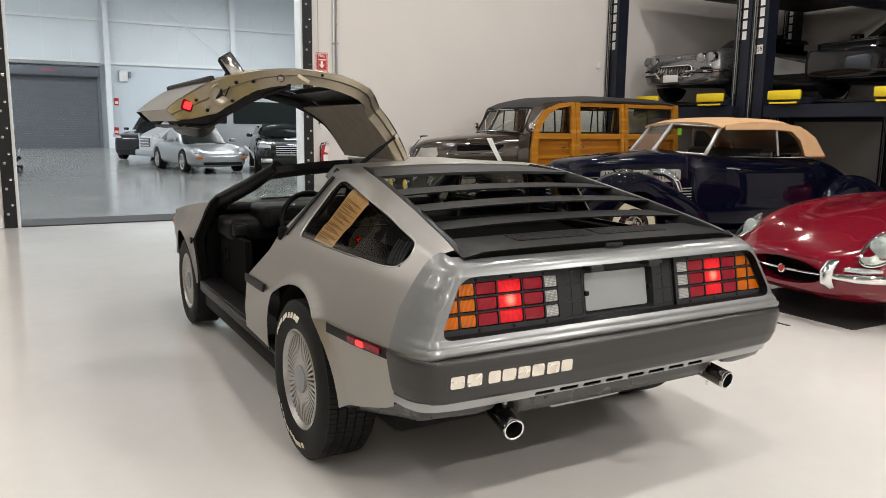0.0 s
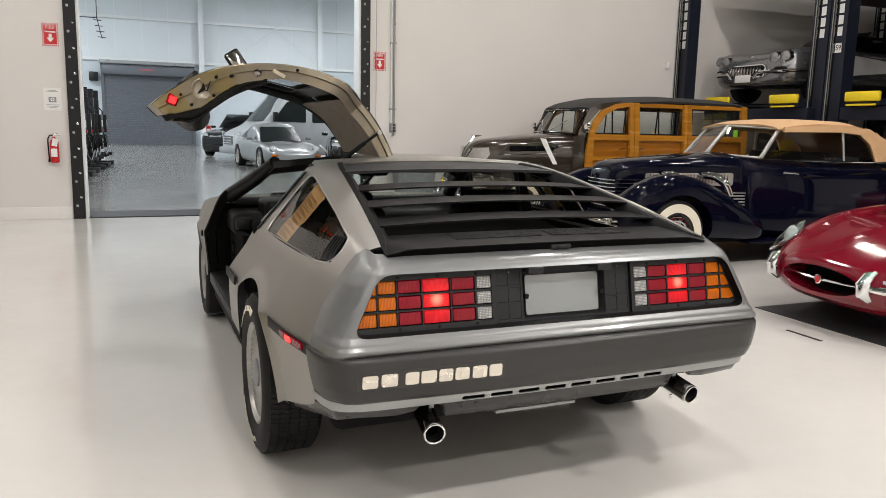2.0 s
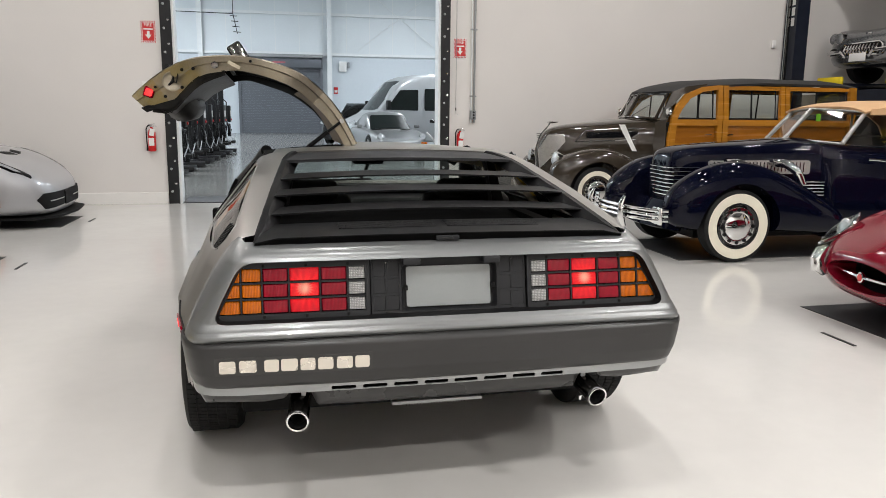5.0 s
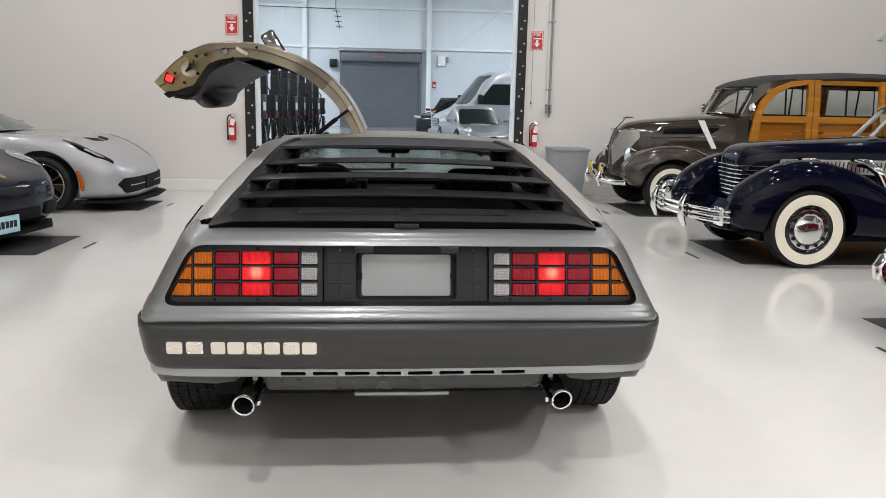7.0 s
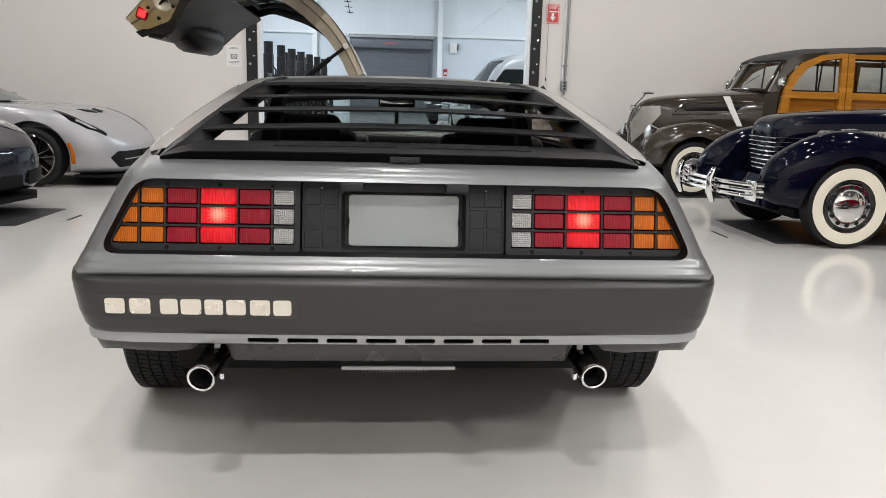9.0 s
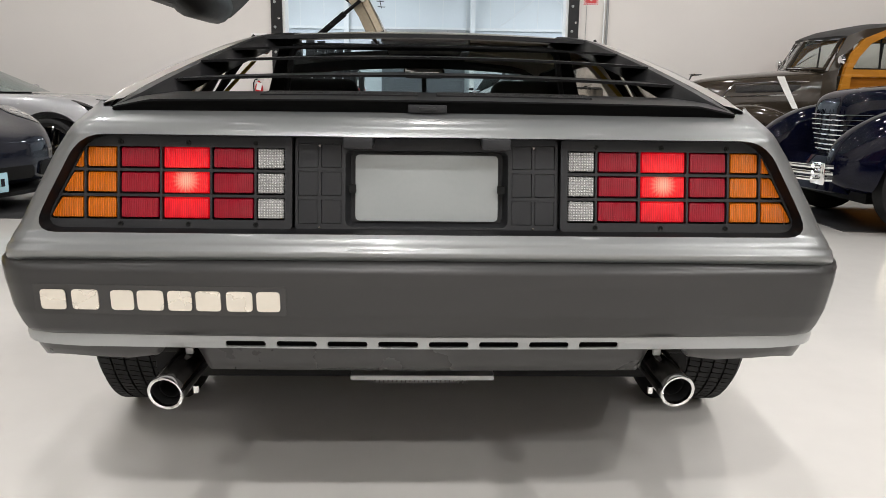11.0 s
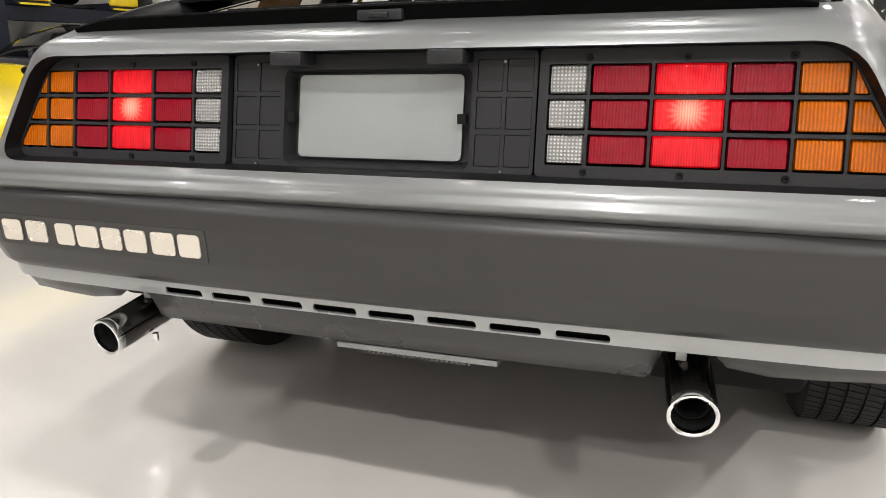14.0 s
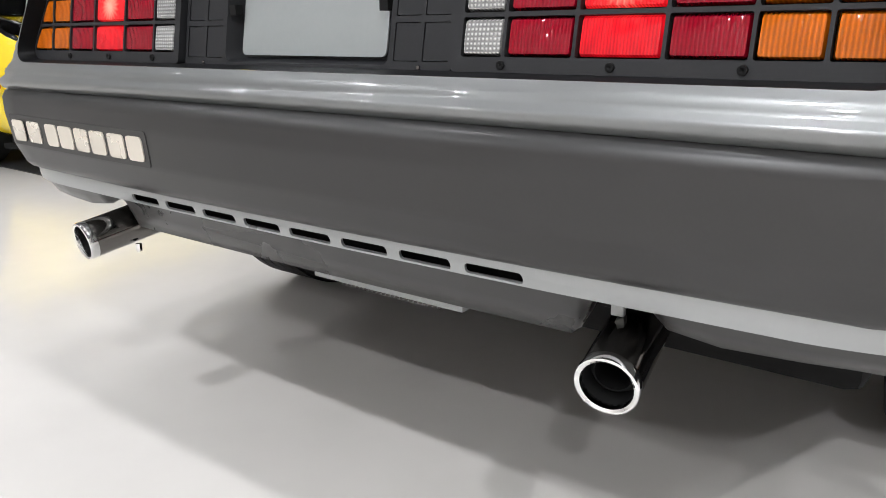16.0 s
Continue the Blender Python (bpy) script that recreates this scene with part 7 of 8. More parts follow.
badge = part("badge", turned(bmesh.new(), (0, 0.035, 0.36), (0, 1, 0), [(0, 0.034), (0.014, 0.034), (0.018, 0.026), (0.016, 0.024)], 24), "chrome", bar)
part("badge_face", turned(bmesh.new(), (0, 0.05, 0.36), (0, 1, 0), [(0, 0.025), (0.001, 0.0)], 20), "red", badge)
for sgn in (-1, 1):
    part("overrider", tubed([(sgn * 0.42, 0.02, 0.30), (sgn * 0.42, 0.07, 0.345), (sgn * 0.42, 0.08, 0.40), (sgn * 0.43, 0.05, 0.455), (sgn * 0.44, 0.0, 0.48)], [0.026, 0.046, 0.046, 0.038, 0.016], 14), "chrome", etype)
    part("bumper_blade", tubed([(sgn * 0.42, 0.04, 0.375), (sgn * 0.58, -0.03, 0.375), (sgn * 0.71, -0.22, 0.375), (sgn * 0.80, -0.58, 0.37)], [0.02, 0.032, 0.032, 0.018], 10), "chrome", etype)
    part("turn_lamp", tubed([(sgn * 0.50, 0.0, 0.43), (sgn * 0.60, -0.06, 0.432), (sgn * 0.67, -0.15, 0.434)], [0.012, 0.022, 0.012], 10), "headglass", etype)
    o, ax = Vector((sgn * 0.60, -0.19, 0.572)), Vector((0, -0.8, 0.6))
    no = Vector((sgn * 0.42, 0.54, 0.72)).normalized()
    sd = ax.cross(no)
    egg = lambda r, h, k: o + ax * (0.172 * r * math.cos(k)) + sd * ((0.094 + 0.012 * math.cos(k)) * r * math.sin(k)) + no * (h - 0.03 * math.sin(k) ** 2 * r)
    angles = [2 * math.pi * k / 36 for k in range(36)]
    hl = part("headlamp_ring", tubed([egg(1, 0.012, k) for k in angles + angles[:1]], 0.009, 8, False), "chrome", etype)
    bm = bmesh.new()
    ring_loft(bm, [[egg(r, h, k) for k in angles] for r, h in ((1.0, 0.012), (0.8, 0.028), (0.5, 0.040), (0.2, 0.045), (0.01, 0.0455))], True, False)
    part("lamp_cover", bm, "glass", hl)
    bm = bmesh.new()
    ring_loft(bm, [[egg(r, h, k) for k in angles] for r, h in ((1.0, 0.008), (0.86, -0.01), (0.5, -0.02), (0.01, -0.02))], True, False)
    part("lamp_bowl", bm, "alloy", hl)
    part("lamp_unit", turned(bmesh.new(), o + ax * 0.03 - no * 0.02, (sgn * 0.1, 1, 0.25), [(-0.02, 0.075), (0.022, 0.078), (0.03, 0.07), (0.042, 0.04), (0.046, 0.0)], 24), "headglass", hl)
    wheel(etype, sgn * 0.70, -0.86, 0.32, 0.16, 0.20, sgn, "spokes", tread=False, face="chrome")
    wheel(etype, sgn * 0.70, -3.25, 0.32, 0.16, 0.20, sgn, "spokes", tread=False, face="chrome")
    for k in range(9):
        part("bonnet_louvre", on_surface(body_e, [(0.30, -0.80 - k * 0.045), (0.42, -0.80 - k * 0.045), (0.42, -0.815 - k * 0.045), (0.30, -0.815 - k * 0.045)], sgn, 0.008), "maroon", etype)
    tree_e = BVHTree.FromObject(body_e, bpy.context.evaluated_depsgraph_get())
    line = []
    for x, y in ((0.50, -0.42), (0.56, -0.6), (0.60, -0.8), (0.62, -1.1), (0.63, -1.5), (0.64, -2.0)):
        h = tree_e.ray_cast(Vector((sgn * x, y, 3.0)), Vector((0, 0, -1)))[0]
        line.append((sgn * x, y, (h.z if h else 0.8) + 0.001))
    part("bonnet_trim", tubed(line, 0.004, 5), "chrome", etype)
loft_body("bonnet_bulge", [(-0.40, [(0, 0.60), (0.05, 0.60), (0.04, 0.665), (0, 0.672)]), (-0.8, [(0, 0.70), (0.15, 0.70), (0.11, 0.785), (0, 0.80)]), (-1.4, [(0, 0.78), (0.2, 0.78), (0.14, 0.88), (0, 0.89)]), (-2.1, [(0, 0.84), (0.22, 0.84), (0.16, 0.925), (0, 0.935)])], "maroon", etype)
part("windscreen", sheet([(-0.6, -2.25), (0.6, -2.25), (0.52, -2.62), (-0.52, -2.62)], lambda x, y: (x, y - 0.2 * x * x, 0.91 + (-2.25 - y) * 0.75), 0.2), "glass", etype)

# ---- silver modern sports car ----
M["tealglass"] = material("tinted_car_glass", (0.10, 0.135, 0.125), 0.10, spec=0.4, vary=0.1, scale=3)
vette = thing("silver_sports_car", "silver modern sports car with a black cloth roof and dark wheels", "car", pose(-4.08, 7.68, 0, 0, 0, -90))


def modern(w, zb, zt, crown=0.0):
    return [(0, zb), (w * 0.8, zb), (w * 0.97, zb + 0.06), (w, zb + (zt - zb) * 0.5), (w * 0.97, zt - 0.10 + crown), (w * 0.86, zt - 0.01 + crown), (w * 0.55, zt - 0.01), (0, zt + 0.01)]


def dome(w, zt, zb=0.74):
    """Half section of a rounded car roof."""
    return [(0, zb), (w, zb), (w * 0.985, max(zb + 0.02, zt - 0.40)), (w * 0.90, max(zb + 0.03, zt - 0.16)), (w * 0.80, max(zb + 0.035, zt - 0.05)), (w * 0.45, max(zb + 0.04, zt - 0.01)), (0, zt)]


vb = loft_body("body", [(0.93, modern(0.40, 0.17, 0.42)), (0.88, modern(0.66, 0.14, 0.51, 0.0)), (0.75, modern(0.83, 0.13, 0.625, 0.0)), (0.50, modern(0.90, 0.13, 0.785, 0.0)), (0.2, modern(0.945, 0.13, 0.875, 0.02)), (-0.2, modern(0.945, 0.14, 0.90, 0.035)), (-0.6, modern(0.93, 0.14, 0.905, 0.03)), (-1.6, modern(0.91, 0.14, 0.92, 0.02)), (-2.4, modern(0.94, 0.16, 0.96, 0.03)), (-3.0, modern(0.96, 0.2, 0.98, 0.02)), (-3.5, modern(0.86, 0.3, 0.9, 0.0))], "silver", vette, arches=((0.0, 0.33, 0.40, 0.62, 1.3), (-2.72, 0.34, 0.39, 0.62, 1.3)))
loft_body("cloth_roof", [(-0.75, dome(0.62, 0.95, 0.87)), (-1.25, dome(0.74, 1.17, 0.87)), (-1.7, dome(0.76, 1.235, 0.87)), (-2.4, dome(0.74, 1.17, 0.87)), (-2.9, dome(0.62, 0.98, 0.87))], "blackcloth", vette)
part("windscreen", sheet([(-0.66, -0.62), (0.66, -0.62), (0.56, -1.25), (-0.56, -1.25)], lambda x, y: (x, y - 0.25 * x * x, 0.93 + (-0.62 - y) * 0.42), 0.2), "tealglass", vette)
for sgn in (-1, 1):
    wheel(vette, sgn * 0.83, 0.0, 0.33, 0.24, 0.245, sgn, "spokes", tread=False, face="darkchrome")
    wheel(vette, sgn * 0.83, -2.72, 0.34, 0.28, 0.245, sgn, "spokes", tread=False, face="darkchrome")
    surf = lambda y: interp(y, [-0.3, 0.0, 0.45, 0.78, 1.0], [0.83, 0.81, 0.76, 0.66, 0.56])
    lamp = part("headlamp", on_surface(vb, rounded([(0.765, 0.20), (0.79, 0.20), (0.848, 0.40), (0.82, 0.57), (0.72, 0.75), (0.675, 0.735), (0.765, 0.52)], 0.02, 3), sgn, 0.004), "blackcar", vette)
    part("lamp_glass", on_surface(vb, rounded([(0.795, 0.45), (0.823, 0.45), (0.790, 0.60), (0.745, 0.66)], 0.01, 2), sgn, 0.007), "headglass", lamp)
    # flat near-black inserts; the shade inside the intakes is painted on
    part("corner_intake", on_front(vb, rounded([(0.145, 0.225), (0.66, 0.215), (0.76, 0.33), (0.68, 0.40), (0.145, 0.395)], 0.02, 3), sgn, 0.004), "soot_shade", vette)
    part("intake_fin", on_front(vb, [(0.17, 0.30), (0.58, 0.30), (0.58, 0.312), (0.17, 0.312)], sgn, 0.009), "alloy", vette)
    part("side_marker", tubed([(sgn * 0.93, 0.45 * math.cos(radians(a)), 0.30 + 0.45 * math.sin(radians(a))) for a in (-4, 6, 16, 26)], 0.02, 6), "amber_lens", vette)
    part("hood_vent", on_surface(vb, [(0.04, 0.30), (0.26, 0.24), (0.26, 0.36), (0.04, 0.42)], sgn, 0.003), "soot_shade", vette)
    part("door_mirror", boxed(sgn * 0.98 - 0.1, sgn * 0.98 + 0.1, -1.2, -1.05, 0.92, 1.02, 0.035, 3), "silver", vette)
    part("side_glass", sheet([(-0.95, 0.93), (-1.3, 1.13), (-2.1, 1.13), (-2.3, 0.93)], lambda y, z: (sgn * (0.80 - 0.55 * (z - 0.9)), y, z), 0.3), "tealglass", vette)
part("splitter", sheet([(-0.84, 0.4), (0.84, 0.4), (0.82, 0.76), (0.58, 0.97), (0, 1.03), (-0.58, 0.97), (-0.82, 0.76)], lambda x, y: (x, y, 0.135), 0.2, thick=0.025), "soot_shade", vette)
part("centre_intake", on_front(vb, [(-0.147, 0.222), (0.147, 0.222), (0.147, 0.395), (-0.147, 0.395)], 1, 0.0045), "soot_shade", vette)
part("nose_emblem", turned(bmesh.new(), (0, 0.885, 0.465), (0, 0.6, 0.8), [(0, 0.03), (0.006, 0.025), (0.006, 0)], 12), "chrome", vette)


# ---- rounded modern sports cars on the same side ----
M["brassbadge"] = material("gilt_badge", (0.45, 0.27, 0.08), 0.25, metal=0.8, vary=0.3, scale=40)
M["lampface"] = material("clear_lamp_reflector", (0.36, 0.365, 0.37), 0.15, metal=0.6, vary=0.5, scale=28, fine=70)
def coupe(name, label, x, y, mat, roof_mat, plate=None, oval=True, nose=0.0, turn=-90.0):
    ob = thing(name, label, "car", pose(x, y, 0, 0, 0, turn))
    cb_ = loft_body("body", [(0.98, modern(0.34, 0.28, 0.55)), (0.90, modern(0.62, 0.20, 0.62, 0.0)), (0.68, modern(0.80, 0.17, 0.70, 0.04 + nose)), (0.35, modern(0.89, 0.16, 0.76, 0.10 + nose)), (0.0, modern(0.92, 0.16, 0.80, 0.10 + nose)), (-0.5, modern(0.91, 0.16, 0.86, 0.05)), (-1.2, modern(0.90, 0.16, 0.92, 0.02)), (-2.0, modern(0.92, 0.16, 0.96, 0.02)), (-2.6, modern(0.95, 0.2, 0.94, 0.02)), (-3.3, modern(0.82, 0.3, 0.78, 0.0))], mat, ob, arches=((0.0, 0.33, 0.38, 0.62, 1.3), (-2.45, 0.33, 0.385, 0.62, 1.3)))
    loft_body("roof", [(-0.45, [(0, 0.82), (0.6, 0.82), (0.58, 0.85), (0, 0.87)]), (-1.05, [(0, 0.88), (0.72, 0.88), (0.58, 1.17), (0, 1.22)]), (-1.6, [(0, 0.88), (0.74, 0.88), (0.58, 1.24), (0, 1.29)]), (-2.3, [(0, 0.88), (0.70, 0.88), (0.52, 1.13), (0, 1.18)]), (-3.0, [(0, 0.8), (0.6, 0.8), (0.4, 0.86), (0, 0.9)])], roof_mat, ob)
    part("windscreen", sheet([(-0.62, -0.40), (0.62, -0.40), (0.52, -1.06), (-0.52, -1.06)], lambda px, py: (px, py - 0.25 * px * px, 0.865 + (-0.40 - py) * 0.54), 0.2), "dark_glass", ob)
    for sgn in (-1, 1):
        wheel(ob, sgn * 0.80, 0.0, 0.33, 0.23, 0.235, sgn, "spokes", tread=False, face="darkchrome")
        wheel(ob, sgn * 0.80, -2.45, 0.33, 0.27, 0.235, sgn, "spokes", tread=False, face="darkchrome")
        # swept oval lamp let into the wing
        oval_at = lambda k: [(0.685 + k * (0.100 * math.cos(a) - 0.030 * math.sin(a)), 0.50 + k * (0.21 * math.sin(a))) for a in np.linspace(0, 2 * math.pi, 25)[:-1]]
        lamp = part("headlamp", on_surface(cb_, oval_at(1.0), sgn, 0.003), "alloy" if oval else "blackcar", ob)
        part("lamp_glass", on_surface(cb_, oval_at(0.86), sgn, 0.006), "lampface" if oval else "dark_glass", lamp)
        for k in range(2):
            part("lamp_projector", on_surface(cb_, [(0.672 - 0.012 * k + 0.030 * math.cos(a), 0.575 - 0.11 * k + 0.042 * math.sin(a)) for a in np.linspace(0, 2 * math.pi, 15)[:-1]], sgn, 0.009), "chrome", lamp)
        part("side_marker", tubed([(sgn * 0.905, 0.40, 0.47), (sgn * 0.890, 0.50, 0.475), (sgn * 0.862, 0.58, 0.48)], 0.016, 8), "amber_lens", ob)
        # intakes laid on flat, their inner shade given as near-black colour
        part("front_intake", on_front(cb_, rounded([(0.34, 0.27), (0.66, 0.27), (0.70, 0.39), (0.36, 0.38)], 0.03, 3), sgn, 0.004), "soot_shade", ob)
        part("turn_lamp", on_front(cb_, rounded([(0.42, 0.455), (0.70, 0.46), (0.72, 0.485), (0.42, 0.475)], 0.008, 2), sgn, 0.005), "darkchrome", ob)
        part("door_mirror", boxed(sgn * 0.96 - 0.1, sgn * 0.96 + 0.1, -0.75, -0.6, 0.90, 1.0, 0.035, 3), mat, ob)
    part("splitter", sheet([(-0.82, 0.42), (0.82, 0.42), (0.76, 0.70), (0.48, 0.93), (0, 0.98), (-0.48, 0.93), (-0.76, 0.70)], lambda px, py: (px, py, 0.16), 0.2, thick=0.03), "soot_shade", ob)
    part("centre_intake", on_front(cb_, rounded([(-0.30, 0.25), (0.30, 0.25), (0.28, 0.36), (-0.28, 0.36)], 0.03, 3), 1, 0.004), "soot_shade", ob)
    part("nose_emblem", on_surface(cb_, rounded([(-0.026, 0.80), (0.026, 0.80), (0.030, 0.85), (0, 0.875), (-0.030, 0.85)], 0.008, 2), 1, 0.003), "brassbadge", ob)
    if plate:
        pl = part("number_plate", boxed(-0.15, 0.15, 1.03, 1.036, 0.18, 0.33, 0.006, m=Matrix.Translation((plate, -0.0, 0.0))), "bluesticker", ob, "pale blue number plate")
        for k in range(5):
            part("plate_bar", boxed(plate - 0.115 + k * 0.048, plate - 0.08 + k * 0.048, 1.036, 1.039, 0.225, 0.285), "darkblue", pl, smooth=False)
    return ob


coupe("dark_sports_car", "dark blue-black modern sports car with oval headlamps and a blue plate", -4.263, 4.78, "darkblue", "blackcar", plate=0.22, turn=-105.0)
coupe("yellow_sports_car", "bright yellow modern sports car with dark headlamps", -4.12, 1.98, "yellowcar", "blackcar", oval=False, nose=0.04)

# ---- car lifts along the side walls ----
def lift_post(x, y, h, face_sgn, num=None):
    """A tall dark post with a white cable guard and a column of bars where its lettering stands."""
    ob = thing("lift_post", "tall dark navy steel car lift post with white lettering bars", "lift post", pose(x, y, 0), "car lift posts")
    part("column", boxed(-0.1, 0.1, -0.14, 0.14, 0, h, 0.006), "navysteel", ob, smooth=False)
    for s in (-1, 1):
        part("flange", boxed(-0.14, -0.1, s * 0.12 - 0.03, s * 0.12 + 0.03, 0, h), "navysteel", ob, smooth=False)
    part("base_plate", boxed(-0.22, 0.22, -0.22, 0.22, 0.0, 0.02), "navysteel", ob, smooth=False)
    part("ladder", boxed(-0.02, 0.02, -0.02, 0.02, 0.02, h - 0.05, m=pose(-0.12, 0.085, 0)), "darkchrome", ob, smooth=False)
    z = 3.94
    for k in range(7):
        part("letter_bar", boxed(-0.1035, -0.1, -0.042, 0.042, z - 0.13, z, 0.0), "white", ob, smooth=False)
        z -= 0.165
    if num:
        pl = part("number_card", boxed(-0.1045, -0.1, -0.055, 0.055, z - 0.21, z - 0.07), "white", ob, smooth=False)
        text_mesh(num, 0.10, "blacksteel", pose(-0.1055, 0, z - 0.14, 90, 0, -90), pl, "number")
    part("cable", tubed([(-0.15, 0.10, 0.3), (-0.15, 0.10, h)], 0.008, 6), "strip", ob)
    return ob


def lift_deck(x0, x1, y0, y1, z, face, label="dark steel car lift deck with yellow wheel stops"):
    ob = thing("lift_deck", label, "car lift", pose(0, 0, 0), "car lift decks")
    for a, b in ((y0 + 0.1, y0 + 0.62), (y1 - 0.62, y1 - 0.1)):
        part("runway", boxed(x0, x1, a, b, z - 0.10, z, 0.006), "navysteel", ob, smooth=False)
        xs_ = x0 if face < 0 else x1
        part("wheel_stop", boxed(xs_ + face * 0.02 - 0.03, xs_ + face * 0.02 + 0.03, a - 0.02, b + 0.02, z - 0.04, z + 0.10, 0.02), "yellow", ob)
        part("stop_bar", boxed(xs_ + face * 0.04 - 0.02, xs_ + face * 0.04 + 0.02, a + 0.03, b - 0.03, z - 0.10, z - 0.075), "yellow", ob)
    for xx in (x0 + 0.05, x1 - 0.2):
        part("cross_beam", boxed(xx, xx + 0.15, y0 - 0.05, y1 + 0.05, z - 0.30, z - 0.11, 0.006), "navysteel", ob, smooth=False)
    part("drip_tray", boxed(x0 + 0.3, x1 - 0.3, y0 + 0.62, y1 - 0.62, z - 0.06, z - 0.04), "blacksteel", ob, smooth=False)
    return ob


LX = 8.3
POST_H = 4.4
for y, num in ((9.12, None), (6.74, None), (6.42, "59"), (3.55, None), (3.2, None), (0.4, None)):
    lift_post(LX - 0.45 if y > 9 else LX + 0.2, y, POST_H, -1, num)
    lift_post(LX + 4.4, y, POST_H, -1)
for y0, y1 in ((6.8, 9.0), (3.7, 6.1), (0.55, 3.05)):
    lift_deck(LX - 0.1, LX + 4.5, y0, y1, 1.88, -1)
    for zz in (3.6,):
        solid("overhead_beam", boxed(LX - 0.1, LX + 4.5, y0 - 0.05, y0 + 0.06, zz, zz + 0.14), "navysteel", "dark steel overhead beam joining car lift posts", "beam", group="lift top rails", smooth=False)
    solid("upper_deck", boxed(LX, LX + 4.4, y0 + 0.05, y1 - 0.05, 3.85, 3.95), "blacksteel", "dark upper lift deck seen from below", "car lift", group="upper lift decks", smooth=False)
for y in (9.0, 6.3, 3.3):
    lift_post(-8.5, y, 4.2, 1)
for y0, y1 in ((6.5, 8.85), (3.5, 6.1)):
    lift_deck(-12.3, -8.4, y0, y1, 1.72, 1)
ps = thing("power_unit", "small black lift power unit on its post", "power unit", pose(-8.35, 8.9, 1.6))
part("motor", boxed(-0.1, 0.1, -0.09, 0.09, -0.05, 0.2, 0.02), "blacksteel", ps)
part("tank", boxed(-0.09, 0.09, -0.08, 0.08, -0.35, -0.06, 0.02), "plastic", ps)
part("bracket", boxed(-0.15, -0.1, -0.06, 0.06, -0.2, 0.15), "navysteel", ps)

# silver car of the fifties on its lift
c1 = thing("vintage_silver_roadster", "silver vintage roadster with four headlamps and toothed chrome grille", "car", pose(9.0, 8.06, 1.89, 0, 0, 90) @ Matrix.Diagonal((1.1, 1.0, 1.03, 1.0)))
loft_body("body", [(0.78, modern(0.42, 0.30, 0.50)), (0.72, modern(0.76, 0.24, 0.74, 0.06)), (0.45, modern(0.85, 0.20, 0.80, 0.08)), (0.0, modern(0.86, 0.20, 0.84, 0.04)), (-0.8, modern(0.86, 0.2, 0.84, 0.0)), (-2.0, modern(0.86, 0.2, 0.86, 0.0)), (-2.9, modern(0.84, 0.24, 0.80, 0.02)), (-3.6, modern(0.6, 0.3, 0.6, 0.0))], "pewter", c1, arches=((0.0, 0.33, 0.37, 0.6, 1.2), (-2.6, 0.33, 0.37, 0.6, 1.2)))
# closed near-black sheet, coloured as the shaded inside of the grille
part("grille_mouth", sheet(rounded([(-0.40, 0.40), (0.40, 0.40), (0.36, 0.56), (-0.36, 0.56)], 0.06, 4), lambda x, z: (x, 0.795 - 0.16 * x * x, z), 0.1, thick=0.02), "soot_shade", c1)
part("grille_ring", tubed([(x, 0.80 - 0.16 * x * x, z) for x, z in rounded([(-0.41, 0.39), (0.41, 0.39), (0.37, 0.57), (-0.37, 0.57)], 0.06, 4)] + [(-0.35, 0.78, 0.39)], 0.014, 6, False), "chrome", c1)
for k in range(11):
    x = -0.30 + 0.06 * k
    part("grille_tooth", tubed([(x, 0.80 - 0.16 * x * x, 0.42), (x, 0.83 - 0.16 * x * x, 0.48), (x, 0.80 - 0.16 * x * x, 0.54)], [0.012, 0.019, 0.012], 8), "chrome", c1)
for sgn in (-1, 1):
    for k in range(2):
        o = (sgn * (0.50 + 0.170 * k), 0.725 - 0.045 * k, 0.672 + 0.010 * k)
        hl = part("headlamp_ring", turned(bmesh.new(), o, (0, 1, 0.05), [(-0.06, 0.092), (0.012, 0.090), (0.022, 0.080)], 22), "chrome", c1)
        part("lamp_glass", turned(bmesh.new(), o, (0, 1, 0.05), [(0.016, 0.082), (0.030, 0.05), (0.035, 0)], 22), "lampface", hl)
    part("bumper_blade", tubed([(sgn * 0.22, 0.85, 0.36), (sgn * 0.30, 0.86, 0.45), (sgn * 0.55, 0.82, 0.46), (sgn * 0.80, 0.66, 0.46), (sgn * 0.88, 0.45, 0.46)], [0.018, 0.024, 0.028, 0.026, 0.016], 8), "chrome", c1)
    part("fender_intake", sheet(rounded([(0.52, 0.42), (0.74, 0.42), (0.72, 0.52), (0.54, 0.53)], 0.04, 3), lambda x, z: (sgn * x, interp(x, [0.5, 0.65, 0.75], [0.765, 0.72, 0.67]) + 0.012, z), 0.08, thick=0.02), "soot_shade", c1)
    wheel(c1, sgn * 0.72, 0.0, 0.33, 0.17, 0.20, sgn, "disc", white=0.05, tread=False, face="chrome")
    wheel(c1, sgn * 0.72, -2.6, 0.33, 0.17, 0.20, sgn, "disc", white=0.05, tread=False, face="chrome")
